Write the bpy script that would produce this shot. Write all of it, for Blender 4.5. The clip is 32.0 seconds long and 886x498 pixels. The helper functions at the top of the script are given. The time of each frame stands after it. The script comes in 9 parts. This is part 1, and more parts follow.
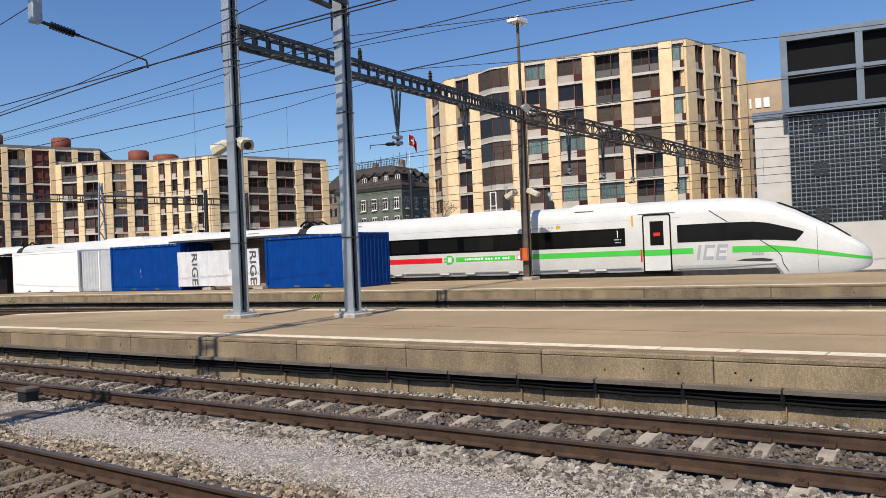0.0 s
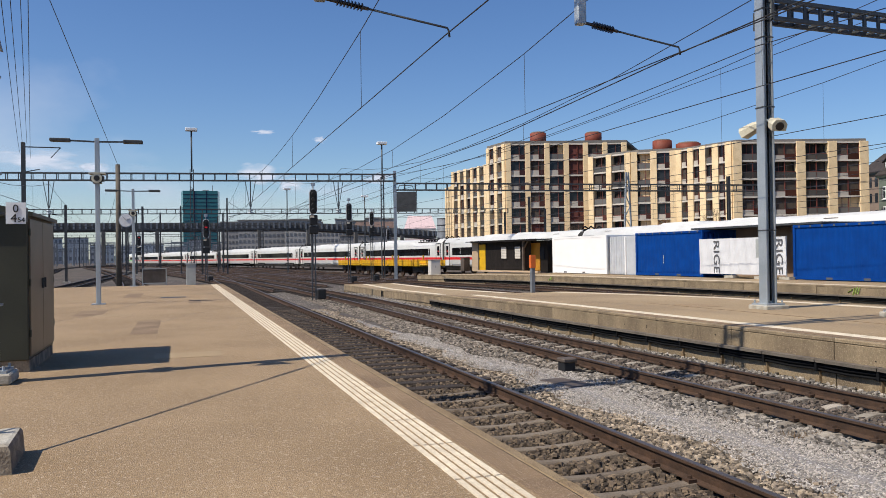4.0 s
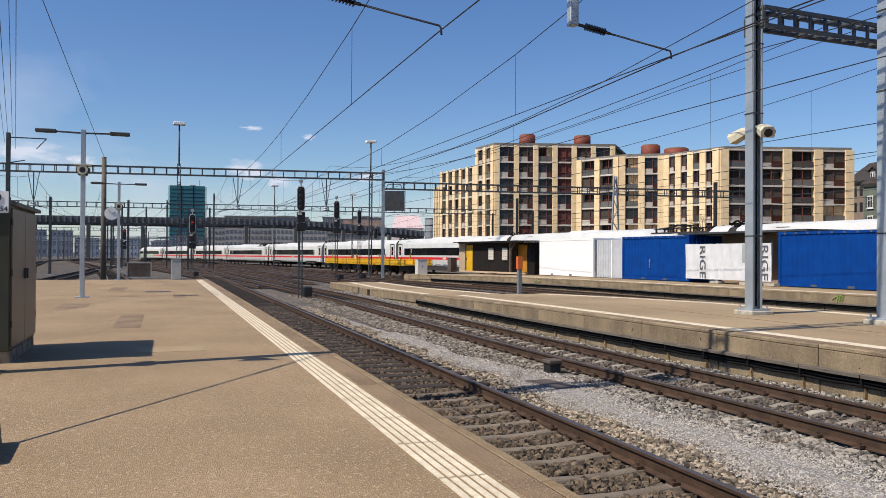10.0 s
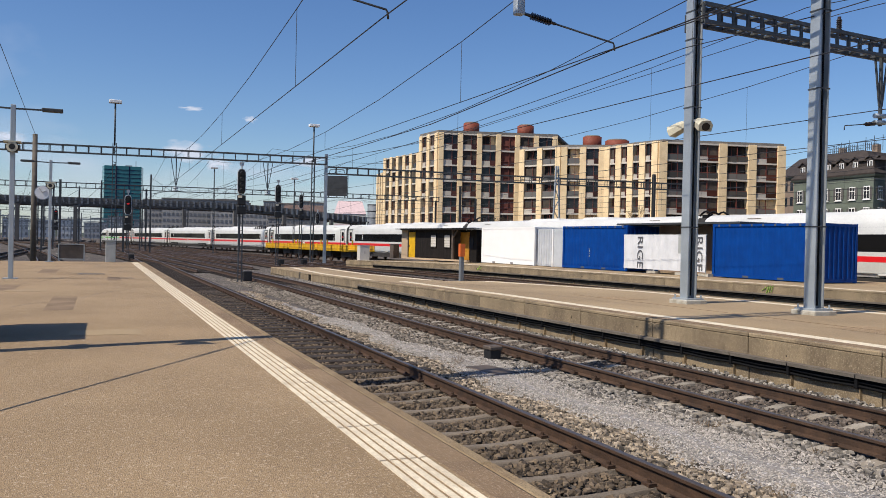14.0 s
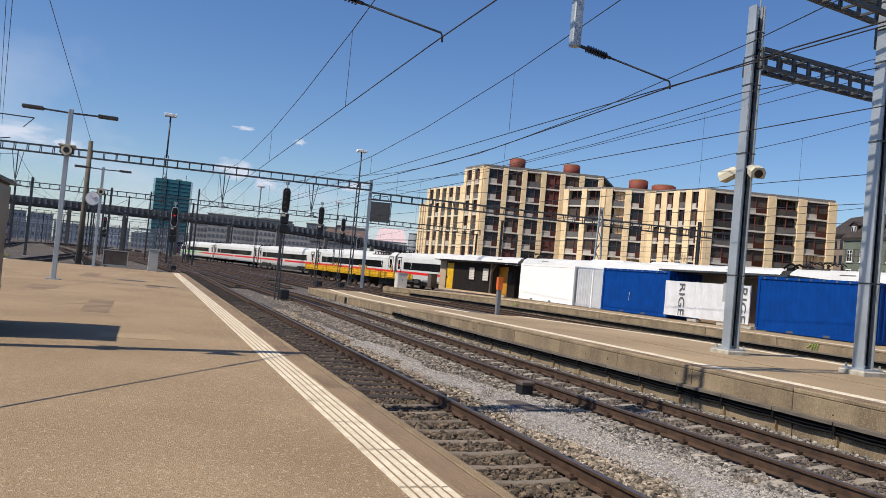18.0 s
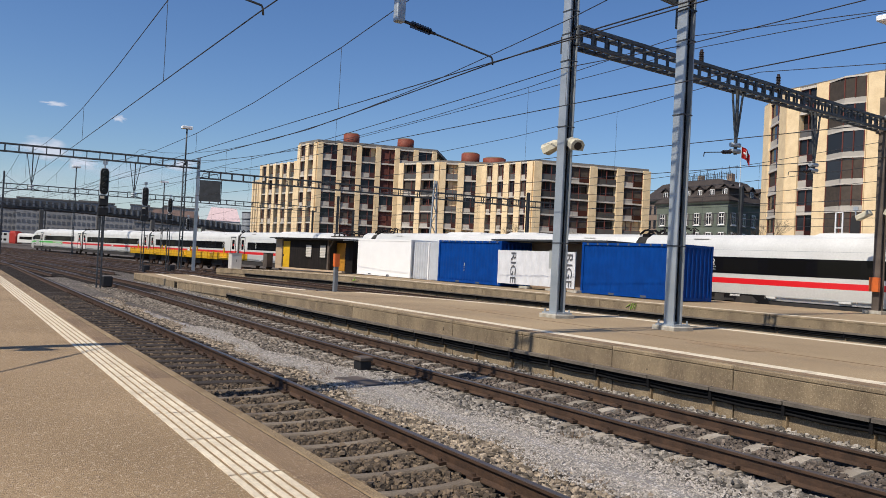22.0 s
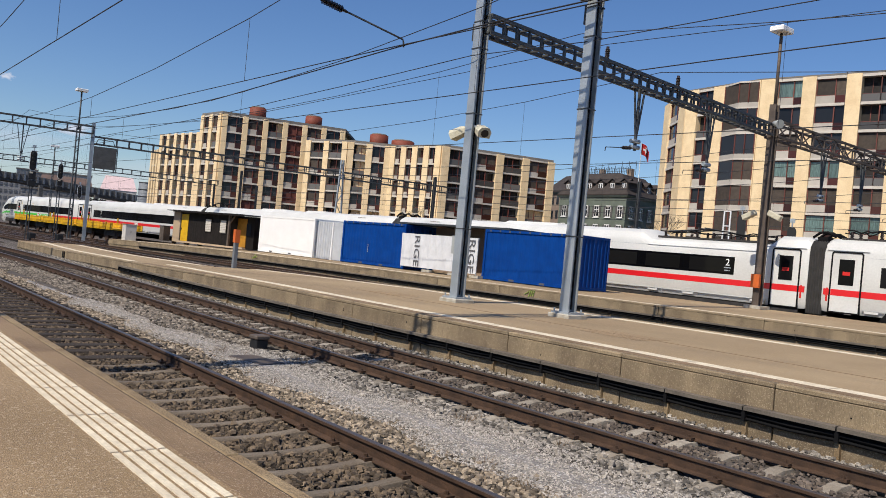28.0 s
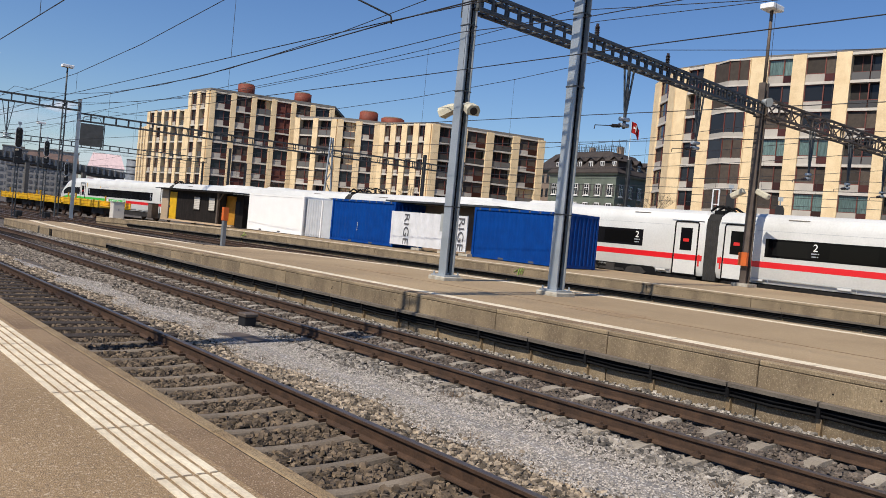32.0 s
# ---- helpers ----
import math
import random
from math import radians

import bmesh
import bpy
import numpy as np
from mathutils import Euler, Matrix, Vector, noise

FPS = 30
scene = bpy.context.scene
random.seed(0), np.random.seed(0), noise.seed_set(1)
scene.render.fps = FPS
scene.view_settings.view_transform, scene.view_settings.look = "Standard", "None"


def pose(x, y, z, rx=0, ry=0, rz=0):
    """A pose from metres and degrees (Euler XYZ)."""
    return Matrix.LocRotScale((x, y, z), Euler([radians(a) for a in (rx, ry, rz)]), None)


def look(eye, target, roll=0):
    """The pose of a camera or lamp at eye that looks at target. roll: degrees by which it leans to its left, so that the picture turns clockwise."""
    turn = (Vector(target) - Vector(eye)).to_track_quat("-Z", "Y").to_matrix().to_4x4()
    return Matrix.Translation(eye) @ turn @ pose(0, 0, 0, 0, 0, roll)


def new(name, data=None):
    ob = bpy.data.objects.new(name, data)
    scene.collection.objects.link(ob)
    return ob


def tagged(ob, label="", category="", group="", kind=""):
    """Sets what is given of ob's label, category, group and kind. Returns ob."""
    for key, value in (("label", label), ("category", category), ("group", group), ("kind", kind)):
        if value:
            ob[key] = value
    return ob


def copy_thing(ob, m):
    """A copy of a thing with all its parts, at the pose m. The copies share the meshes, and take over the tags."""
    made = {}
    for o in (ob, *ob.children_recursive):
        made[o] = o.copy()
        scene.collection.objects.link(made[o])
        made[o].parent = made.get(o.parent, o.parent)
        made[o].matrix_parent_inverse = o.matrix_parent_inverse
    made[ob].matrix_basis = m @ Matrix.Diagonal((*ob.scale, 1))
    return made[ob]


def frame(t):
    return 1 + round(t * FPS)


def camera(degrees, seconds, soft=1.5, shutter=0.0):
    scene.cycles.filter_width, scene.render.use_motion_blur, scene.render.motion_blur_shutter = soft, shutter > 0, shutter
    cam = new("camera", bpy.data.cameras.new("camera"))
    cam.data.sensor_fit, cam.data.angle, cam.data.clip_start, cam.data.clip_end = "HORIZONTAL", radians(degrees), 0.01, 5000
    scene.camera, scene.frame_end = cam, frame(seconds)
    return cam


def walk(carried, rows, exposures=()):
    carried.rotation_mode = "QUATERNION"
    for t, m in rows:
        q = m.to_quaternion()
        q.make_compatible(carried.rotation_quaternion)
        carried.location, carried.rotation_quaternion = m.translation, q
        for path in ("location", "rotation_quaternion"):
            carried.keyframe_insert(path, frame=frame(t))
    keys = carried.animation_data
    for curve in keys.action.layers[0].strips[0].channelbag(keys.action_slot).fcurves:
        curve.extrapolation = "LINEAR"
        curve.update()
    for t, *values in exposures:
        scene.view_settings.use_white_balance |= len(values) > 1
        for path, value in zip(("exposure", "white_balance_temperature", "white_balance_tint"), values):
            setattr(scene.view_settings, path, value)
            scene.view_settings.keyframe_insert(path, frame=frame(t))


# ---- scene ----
cam = camera(58.07, 32.0, soft=0.5)
PATH = [
    (0, (0.227, 0.030, 1.437), (-5.5991, 8.1572, 1.4912), -2.41),
    (0.5, (0.216, 0.034, 1.437), (-5.6389, 8.1410, 1.3636), -1.14),
    (1, (0.201, 0.039, 1.436), (-5.6961, 8.1150, 1.3788), -0.59),
    (1.5, (0.184, 0.040, 1.435), (-5.9114, 7.9677, 1.3889), -0.90),
    (2, (0.162, 0.039, 1.433), (-6.5755, 7.4287, 1.4524), -0.58),
    (2.5, (0.130, 0.039, 1.429), (-7.4791, 6.5270, 1.4848), 0.20),
    (3, (0.090, 0.036, 1.424), (-8.2942, 5.4856, 1.4926), 0.38),
    (3.5, (0.049, 0.024, 1.422), (-9.0352, 4.2031, 1.4676), -0.26),
    (4, (0.019, 0.011, 1.421), (-9.4742, 3.1530, 1.4997), -0.83),
    (4.5, (0.001, 0.004, 1.417), (-9.6733, 2.5308, 1.5909), -0.81),
    (6.5, (-0.032, -0.008, 1.411), (-9.8457, 1.8750, 1.7813), -1.30),
    (7, (-0.033, -0.006, 1.409), (-9.8534, 1.8493, 1.7602), -1.63),
    (7.5, (-0.036, -0.005, 1.406), (-9.8358, 1.9619, 1.7081), -1.64),
    (8, (-0.036, -0.006, 1.404), (-9.8262, 2.0124, 1.6731), -1.35),
    (8.5, (-0.031, -0.007, 1.403), (-9.8234, 2.0086, 1.6355), -0.99),
    (9, (-0.025, -0.004, 1.403), (-9.8033, 2.0807, 1.6090), -0.82),
    (9.5, (-0.024, 0.005, 1.401), (-9.7053, 2.5040, 1.5529), -0.24),
    (10, (-0.031, 0.019, 1.397), (-9.4723, 3.3133, 1.4787), 0.32),
    (10.5, (-0.039, 0.032, 1.392), (-9.2099, 4.0182, 1.4619), 0.90),
    (11, (-0.039, 0.034, 1.389), (-9.1090, 4.2459, 1.3878), 0.62),
    (11.5, (-0.032, 0.027, 1.388), (-9.1565, 4.1180, 1.3941), 0.39),
    (12, (-0.022, 0.019, 1.388), (-9.2094, 3.9672, 1.4355), -0.21),
    (12.5, (-0.014, 0.012, 1.386), (-9.2407, 3.8685, 1.4012), -1.39),
    (13, (-0.010, 0.005, 1.384), (-9.2187, 3.9033, 1.2633), -1.10),
    (13.5, (-0.013, 0.003, 1.382), (-9.1895, 3.9749, 1.2631), 0.49),
    (14, (-0.021, 0.002, 1.380), (-9.1993, 3.9709, 1.3081), 1.24),
    (14.5, (-0.031, -0.005, 1.379), (-9.2552, 3.8563, 1.2997), 1.33),
    (15, (-0.041, -0.018, 1.380), (-9.3988, 3.5074, 1.4759), 2.46),
    (15.5, (-0.050, -0.040, 1.368), (-9.5649, 3.0236, 1.6541), 2.59),
    (17.5, (-0.218, 0.091, 1.303), (-9.7262, 3.1799, 1.5242), 5.20),
    (18, (-0.227, 0.093, 1.290), (-9.5918, 3.5875, 1.6015), 5.33),
    (18.5, (-0.234, 0.108, 1.295), (-9.4049, 4.0715, 1.7319), 5.24),
    (19, (-0.234, 0.126, 1.301), (-9.1467, 4.6286, 1.8336), 3.61),
    (19.5, (-0.229, 0.142, 1.306), (-8.8976, 5.1088, 1.7514), 3.79),
    (20, (-0.223, 0.156, 1.309), (-8.7399, 5.3879, 1.6167), 2.74),
    (20.5, (-0.213, 0.165, 1.310), (-8.7557, 5.3578, 1.5465), 2.62),
    (21, (-0.202, 0.170, 1.312), (-8.7760, 5.3134, 1.4730), 2.67),
    (21.5, (-0.193, 0.171, 1.315), (-8.7043, 5.4174, 1.4916), 3.03),
    (22, (-0.185, 0.168, 1.316), (-8.6517, 5.4871, 1.4613), 2.91),
    (22.5, (-0.178, 0.166, 1.316), (-8.5828, 5.5827, 1.4764), 3.37),
    (23, (-0.176, 0.169, 1.315), (-8.4634, 5.7634, 1.4638), 4.27),
    (23.5, (-0.176, 0.174, 1.315), (-8.3621, 5.9162, 1.4199), 4.75),
    (24, (-0.174, 0.178, 1.315), (-8.2659, 6.0526, 1.3785), 4.98),
    (24.5, (-0.170, 0.180, 1.315), (-8.1899, 6.1531, 1.3680), 5.31),
    (25, (-0.165, 0.181, 1.315), (-8.1067, 6.2581, 1.3252), 5.84),
    (25.5, (-0.161, 0.181, 1.316), (-8.0002, 6.3890, 1.2709), 5.62),
    (27.5, (-0.138, 0.176, 1.319), (-7.9228, 6.4530, 1.3072), 5.44),
    (28, (-0.141, 0.177, 1.318), (-7.9070, 6.4771, 1.3309), 5.28),
    (28.5, (-0.142, 0.179, 1.317), (-7.8615, 6.5359, 1.3541), 5.14),
    (29, (-0.140, 0.182, 1.317), (-7.8036, 6.6059, 1.3402), 5.23),
    (29.5, (-0.137, 0.185, 1.316), (-7.7346, 6.6870, 1.3168), 5.27),
    (30, (-0.135, 0.189, 1.315), (-7.7022, 6.7259, 1.2644), 5.18),
    (30.5, (-0.132, 0.193, 1.316), (-7.7349, 6.6889, 1.2366), 5.11),
    (31, (-0.126, 0.197, 1.318), (-7.7839, 6.6259, 1.1955), 5.01),
    (31.5, (-0.116, 0.198, 1.319), (-7.8323, 6.5551, 1.1100), 5.03),
    (32, (-0.108, 0.198, 1.319), (-7.7775, 6.6102, 1.0696), 5.32),
]
walk(cam, [(t, look(eye, target, roll)) for t, eye, target, roll in PATH],
     exposures=((0.0, 0.06), (2.0, 0.0), (3.0, -0.04), (4.0, 0.06), (7.0, 0.12), (9.0, 0.12), (11.0, 0.02), (13.0, 0.0), (15.0, 0.06), (18.0, 0.06), (20.0, -0.02), (23.0, -0.06), (28.0, -0.04), (32.0, -0.02)))

# ---- light ----
SUN_EL, SUN_AZ = 51.0, 169.0   # degrees; the sun stands over -y, a little towards +x
world = bpy.data.worlds.new("sky")
scene.world = world
world.use_nodes = True
wn, wl = world.node_tree.nodes, world.node_tree.links
sky = wn.new("ShaderNodeTexSky")
sky.sky_type = "NISHITA"
sky.sun_disc = False
sky.sun_elevation = radians(SUN_EL)
sky.sun_rotation = radians(SUN_AZ)
sky.air_density, sky.dust_density, sky.ozone_density = 1.0, 0.55, 4.6
wn["Background"].inputs[1].default_value = 0.115
deep = wn.new("ShaderNodeHueSaturation")
deep.inputs["Hue"].default_value = 0.508
deep.inputs["Saturation"].default_value = 1.16
wl.new(sky.outputs[0], deep.inputs["Color"])
wl.new(deep.outputs[0], wn["Background"].inputs[0])
sun = new("sun", bpy.data.lights.new("sun", "SUN"))
sun.data.energy, sun.data.angle, sun.data.color = 5.2, radians(0.53), (1.0, 0.91, 0.78)
_e, _a = radians(SUN_EL), radians(SUN_AZ)
sun.matrix_world = look((math.sin(_a) * 50, math.cos(_a) * 50, 50 * math.tan(_e)), (0, 0, 0))

# ---- materials ----
def mat(name, col, rough=0.6, metal=0.0, var=0.12, scale=3.0, fine=40.0, bump=0.15, col2=None, rand=0.0, spec=0.5, stretch=(1, 1, 1)):
    """A surface with stains at one scale, grain at another and a fine relief."""
    m = bpy.data.materials.new(name)
    m.use_nodes = True
    n, l = m.node_tree.nodes, m.node_tree.links
    b = n["Principled BSDF"]
    b.inputs["Roughness"].default_value, b.inputs["Metallic"].default_value = rough, metal
    b.inputs["Specular IOR Level"].default_value = spec
    tc, mp = n.new("ShaderNodeTexCoord"), n.new("ShaderNodeMapping")
    mp.inputs["Scale"].default_value = stretch
    l.new(tc.outputs["Object"], mp.inputs[0])
    big, small = n.new("ShaderNodeTexNoise"), n.new("ShaderNodeTexNoise")
    big.inputs["Scale"].default_value, big.inputs["Detail"].default_value = scale, 5
    small.inputs["Scale"].default_value, small.inputs["Detail"].default_value = fine, 3
    vec = mp.outputs[0]
    if rand:
        oi0, ad, sc = n.new("ShaderNodeObjectInfo"), n.new("ShaderNodeVectorMath"), n.new("ShaderNodeMath")
        sc.operation, sc.inputs[1].default_value = "MULTIPLY", 57.0
        l.new(oi0.outputs["Random"], sc.inputs[0])
        l.new(vec, ad.inputs[0])
        l.new(sc.outputs[0], ad.inputs[1])
        vec = ad.outputs[0]
    for t in (big, small):
        l.new(vec, t.inputs["Vector"])
    other = col2 or tuple(c * (1 - 2.2 * var) for c in col)
    ramp = n.new("ShaderNodeValToRGB")
    ramp.color_ramp.elements[0].position, ramp.color_ramp.elements[1].position = 0.36, 0.64
    ramp.color_ramp.elements[0].color, ramp.color_ramp.elements[1].color = (*other, 1), (*col, 1)
    l.new(big.outputs["Fac"], ramp.inputs[0])
    mix = n.new("ShaderNodeMix")
    mix.data_type, mix.blend_type = "RGBA", "MULTIPLY"
    mix.inputs[0].default_value = min(1.0, var * 4)
    gr = n.new("ShaderNodeValToRGB")
    gr.color_ramp.elements[0].position, gr.color_ramp.elements[1].position = 0.3, 0.7
    gr.color_ramp.elements[0].color = (0.62, 0.62, 0.62, 1)
    l.new(small.outputs["Fac"], gr.inputs[0])
    l.new(ramp.outputs[0], mix.inputs[6])
    l.new(gr.outputs[0], mix.inputs[7])
    out = mix.outputs[2]
    if rand:
        oi, hsv, mr = n.new("ShaderNodeObjectInfo"), n.new("ShaderNodeHueSaturation"), n.new("ShaderNodeMapRange")
        mr.inputs[3].default_value, mr.inputs[4].default_value = 1 - rand, 1 + rand
        l.new(oi.outputs["Random"], mr.inputs[0])
        l.new(mr.outputs[0], hsv.inputs["Value"])
        l.new(out, hsv.inputs["Color"])
        out = hsv.outputs[0]
    l.new(out, b.inputs["Base Color"])
    if bump:
        bp = n.new("ShaderNodeBump")
        bp.inputs["Strength"].default_value, bp.inputs["Distance"].default_value = bump, 0.02
        l.new(small.outputs["Fac"], bp.inputs["Height"])
        l.new(bp.outputs[0], b.inputs["Normal"])
    return m


def glass(name, col, rough=0.05, spec=0.5):
    """Dark window glass seen from outside: a glossy dark pane."""
    m = bpy.data.materials.new(name)
    m.use_nodes = True
    n, l = m.node_tree.nodes, m.node_tree.links
    b = n["Principled BSDF"]
    b.inputs["Roughness"].default_value, b.inputs["IOR"].default_value = rough, 1.33
    b.inputs["Specular IOR Level"].default_value = spec
    oi, hsv, mr = n.new("ShaderNodeObjectInfo"), n.new("ShaderNodeHueSaturation"), n.new("ShaderNodeMapRange")
    mr.inputs[3].default_value, mr.inputs[4].default_value = 0.5, 1.6
    hsv.inputs["Color"].default_value = (*col, 1)
    l.new(oi.outputs["Random"], mr.inputs[0])
    l.new(mr.outputs[0], hsv.inputs["Value"])
    l.new(hsv.outputs[0], b.inputs["Base Color"])
    return m


def lit(name, col, power):
    m = bpy.data.materials.new(name)
    m.use_nodes = True
    b = m.node_tree.nodes["Principled BSDF"]
    b.inputs["Base Color"].default_value = (*col, 1)
    b.inputs["Emission Color"].default_value = (*col, 1)
    b.inputs["Emission Strength"].default_value = power
    return m


def speckle(m, scale, light, dark, much=0.6, rare=0.0):
    """Adds single pale and dark grains to a surface."""
    n, l = m.node_tree.nodes, m.node_tree.links
    b = n["Principled BSDF"]
    src = b.inputs["Base Color"].links[0].from_socket
    tc, vo, sep = n.new("ShaderNodeTexCoord"), n.new("ShaderNodeTexVoronoi"), n.new("ShaderNodeSeparateColor")
    vo.inputs["Scale"].default_value = scale
    l.new(tc.outputs["Object"], vo.inputs["Vector"])
    l.new(vo.outputs["Color"], sep.inputs[0])
    for pos, col, sl in ((0.86 + rare, light, 0), (0.84 + rare, dark, 1)):
        r, mx = n.new("ShaderNodeValToRGB"), n.new("ShaderNodeMix")
        r.color_ramp.elements[0].position, r.color_ramp.elements[1].position = pos, pos + 0.03
        l.new(sep.outputs[sl], r.inputs[0])
        mul = n.new("ShaderNodeMath")
        mul.operation, mul.inputs[1].default_value = "MULTIPLY", much
        l.new(r.outputs[0], mul.inputs[0])
        mx.data_type = "RGBA"
        l.new(mul.outputs[0], mx.inputs[0])
        l.new(src, mx.inputs[6])
        mx.inputs[7].default_value = (*col, 1)
        src = mx.outputs[2]
    l.new(src, b.inputs["Base Color"])
    return m


def cloud_mat(name="thin_cloud", most=0.9, near=0.36):
    """Far thin cloud and painted haze: a white glow that frays out to clear sky."""
    m = bpy.data.materials.new(name)
    m.use_nodes = True
    n, l = m.node_tree.nodes, m.node_tree.links
    n.remove(n["Principled BSDF"])
    tc, mp, no, ln = n.new("ShaderNodeTexCoord"), n.new("ShaderNodeMapping"), n.new("ShaderNodeTexNoise"), n.new("ShaderNodeVectorMath")
    oi, ad = n.new("ShaderNodeObjectInfo"), n.new("ShaderNodeVectorMath")
    l.new(tc.outputs["Generated"], mp.inputs[0])
    mp.inputs["Location"].default_value = (-1, 0, -1)
    mp.inputs["Scale"].default_value = (2, 0, 2)
    l.new(oi.outputs["Location"], ad.inputs[0])
    l.new(mp.outputs[0], ad.inputs[1])
    no.inputs["Scale"].default_value, no.inputs["Detail"].default_value = 1.7, 8
    l.new(ad.outputs[0], no.inputs["Vector"])
    ln.operation = "LENGTH"
    l.new(mp.outputs[0], ln.inputs[0])
    a, r = n.new("ShaderNodeMath"), n.new("ShaderNodeMapRange")
    a.operation = "MULTIPLY_ADD"
    a.inputs[1].default_value = -0.62
    l.new(ln.outputs["Value"], a.inputs[0])
    l.new(no.outputs["Fac"], a.inputs[2])
    r.inputs[1].default_value, r.inputs[2].default_value, r.inputs[4].default_value = 0.02, near, most
    l.new(a.outputs[0], r.inputs[0])
    e, t, x = n.new("ShaderNodeEmission"), n.new("ShaderNodeBsdfTransparent"), n.new("ShaderNodeMixShader")
    e.inputs[0].default_value, e.inputs[1].default_value = (0.79, 0.84, 0.98, 1), 0.85
    l.new(r.outputs[0], x.inputs[0])
    l.new(t.outputs[0], x.inputs[1])
    l.new(e.outputs[0], x.inputs[2])
    l.new(x.outputs[0], n["Material Output"].inputs[0])
    return m


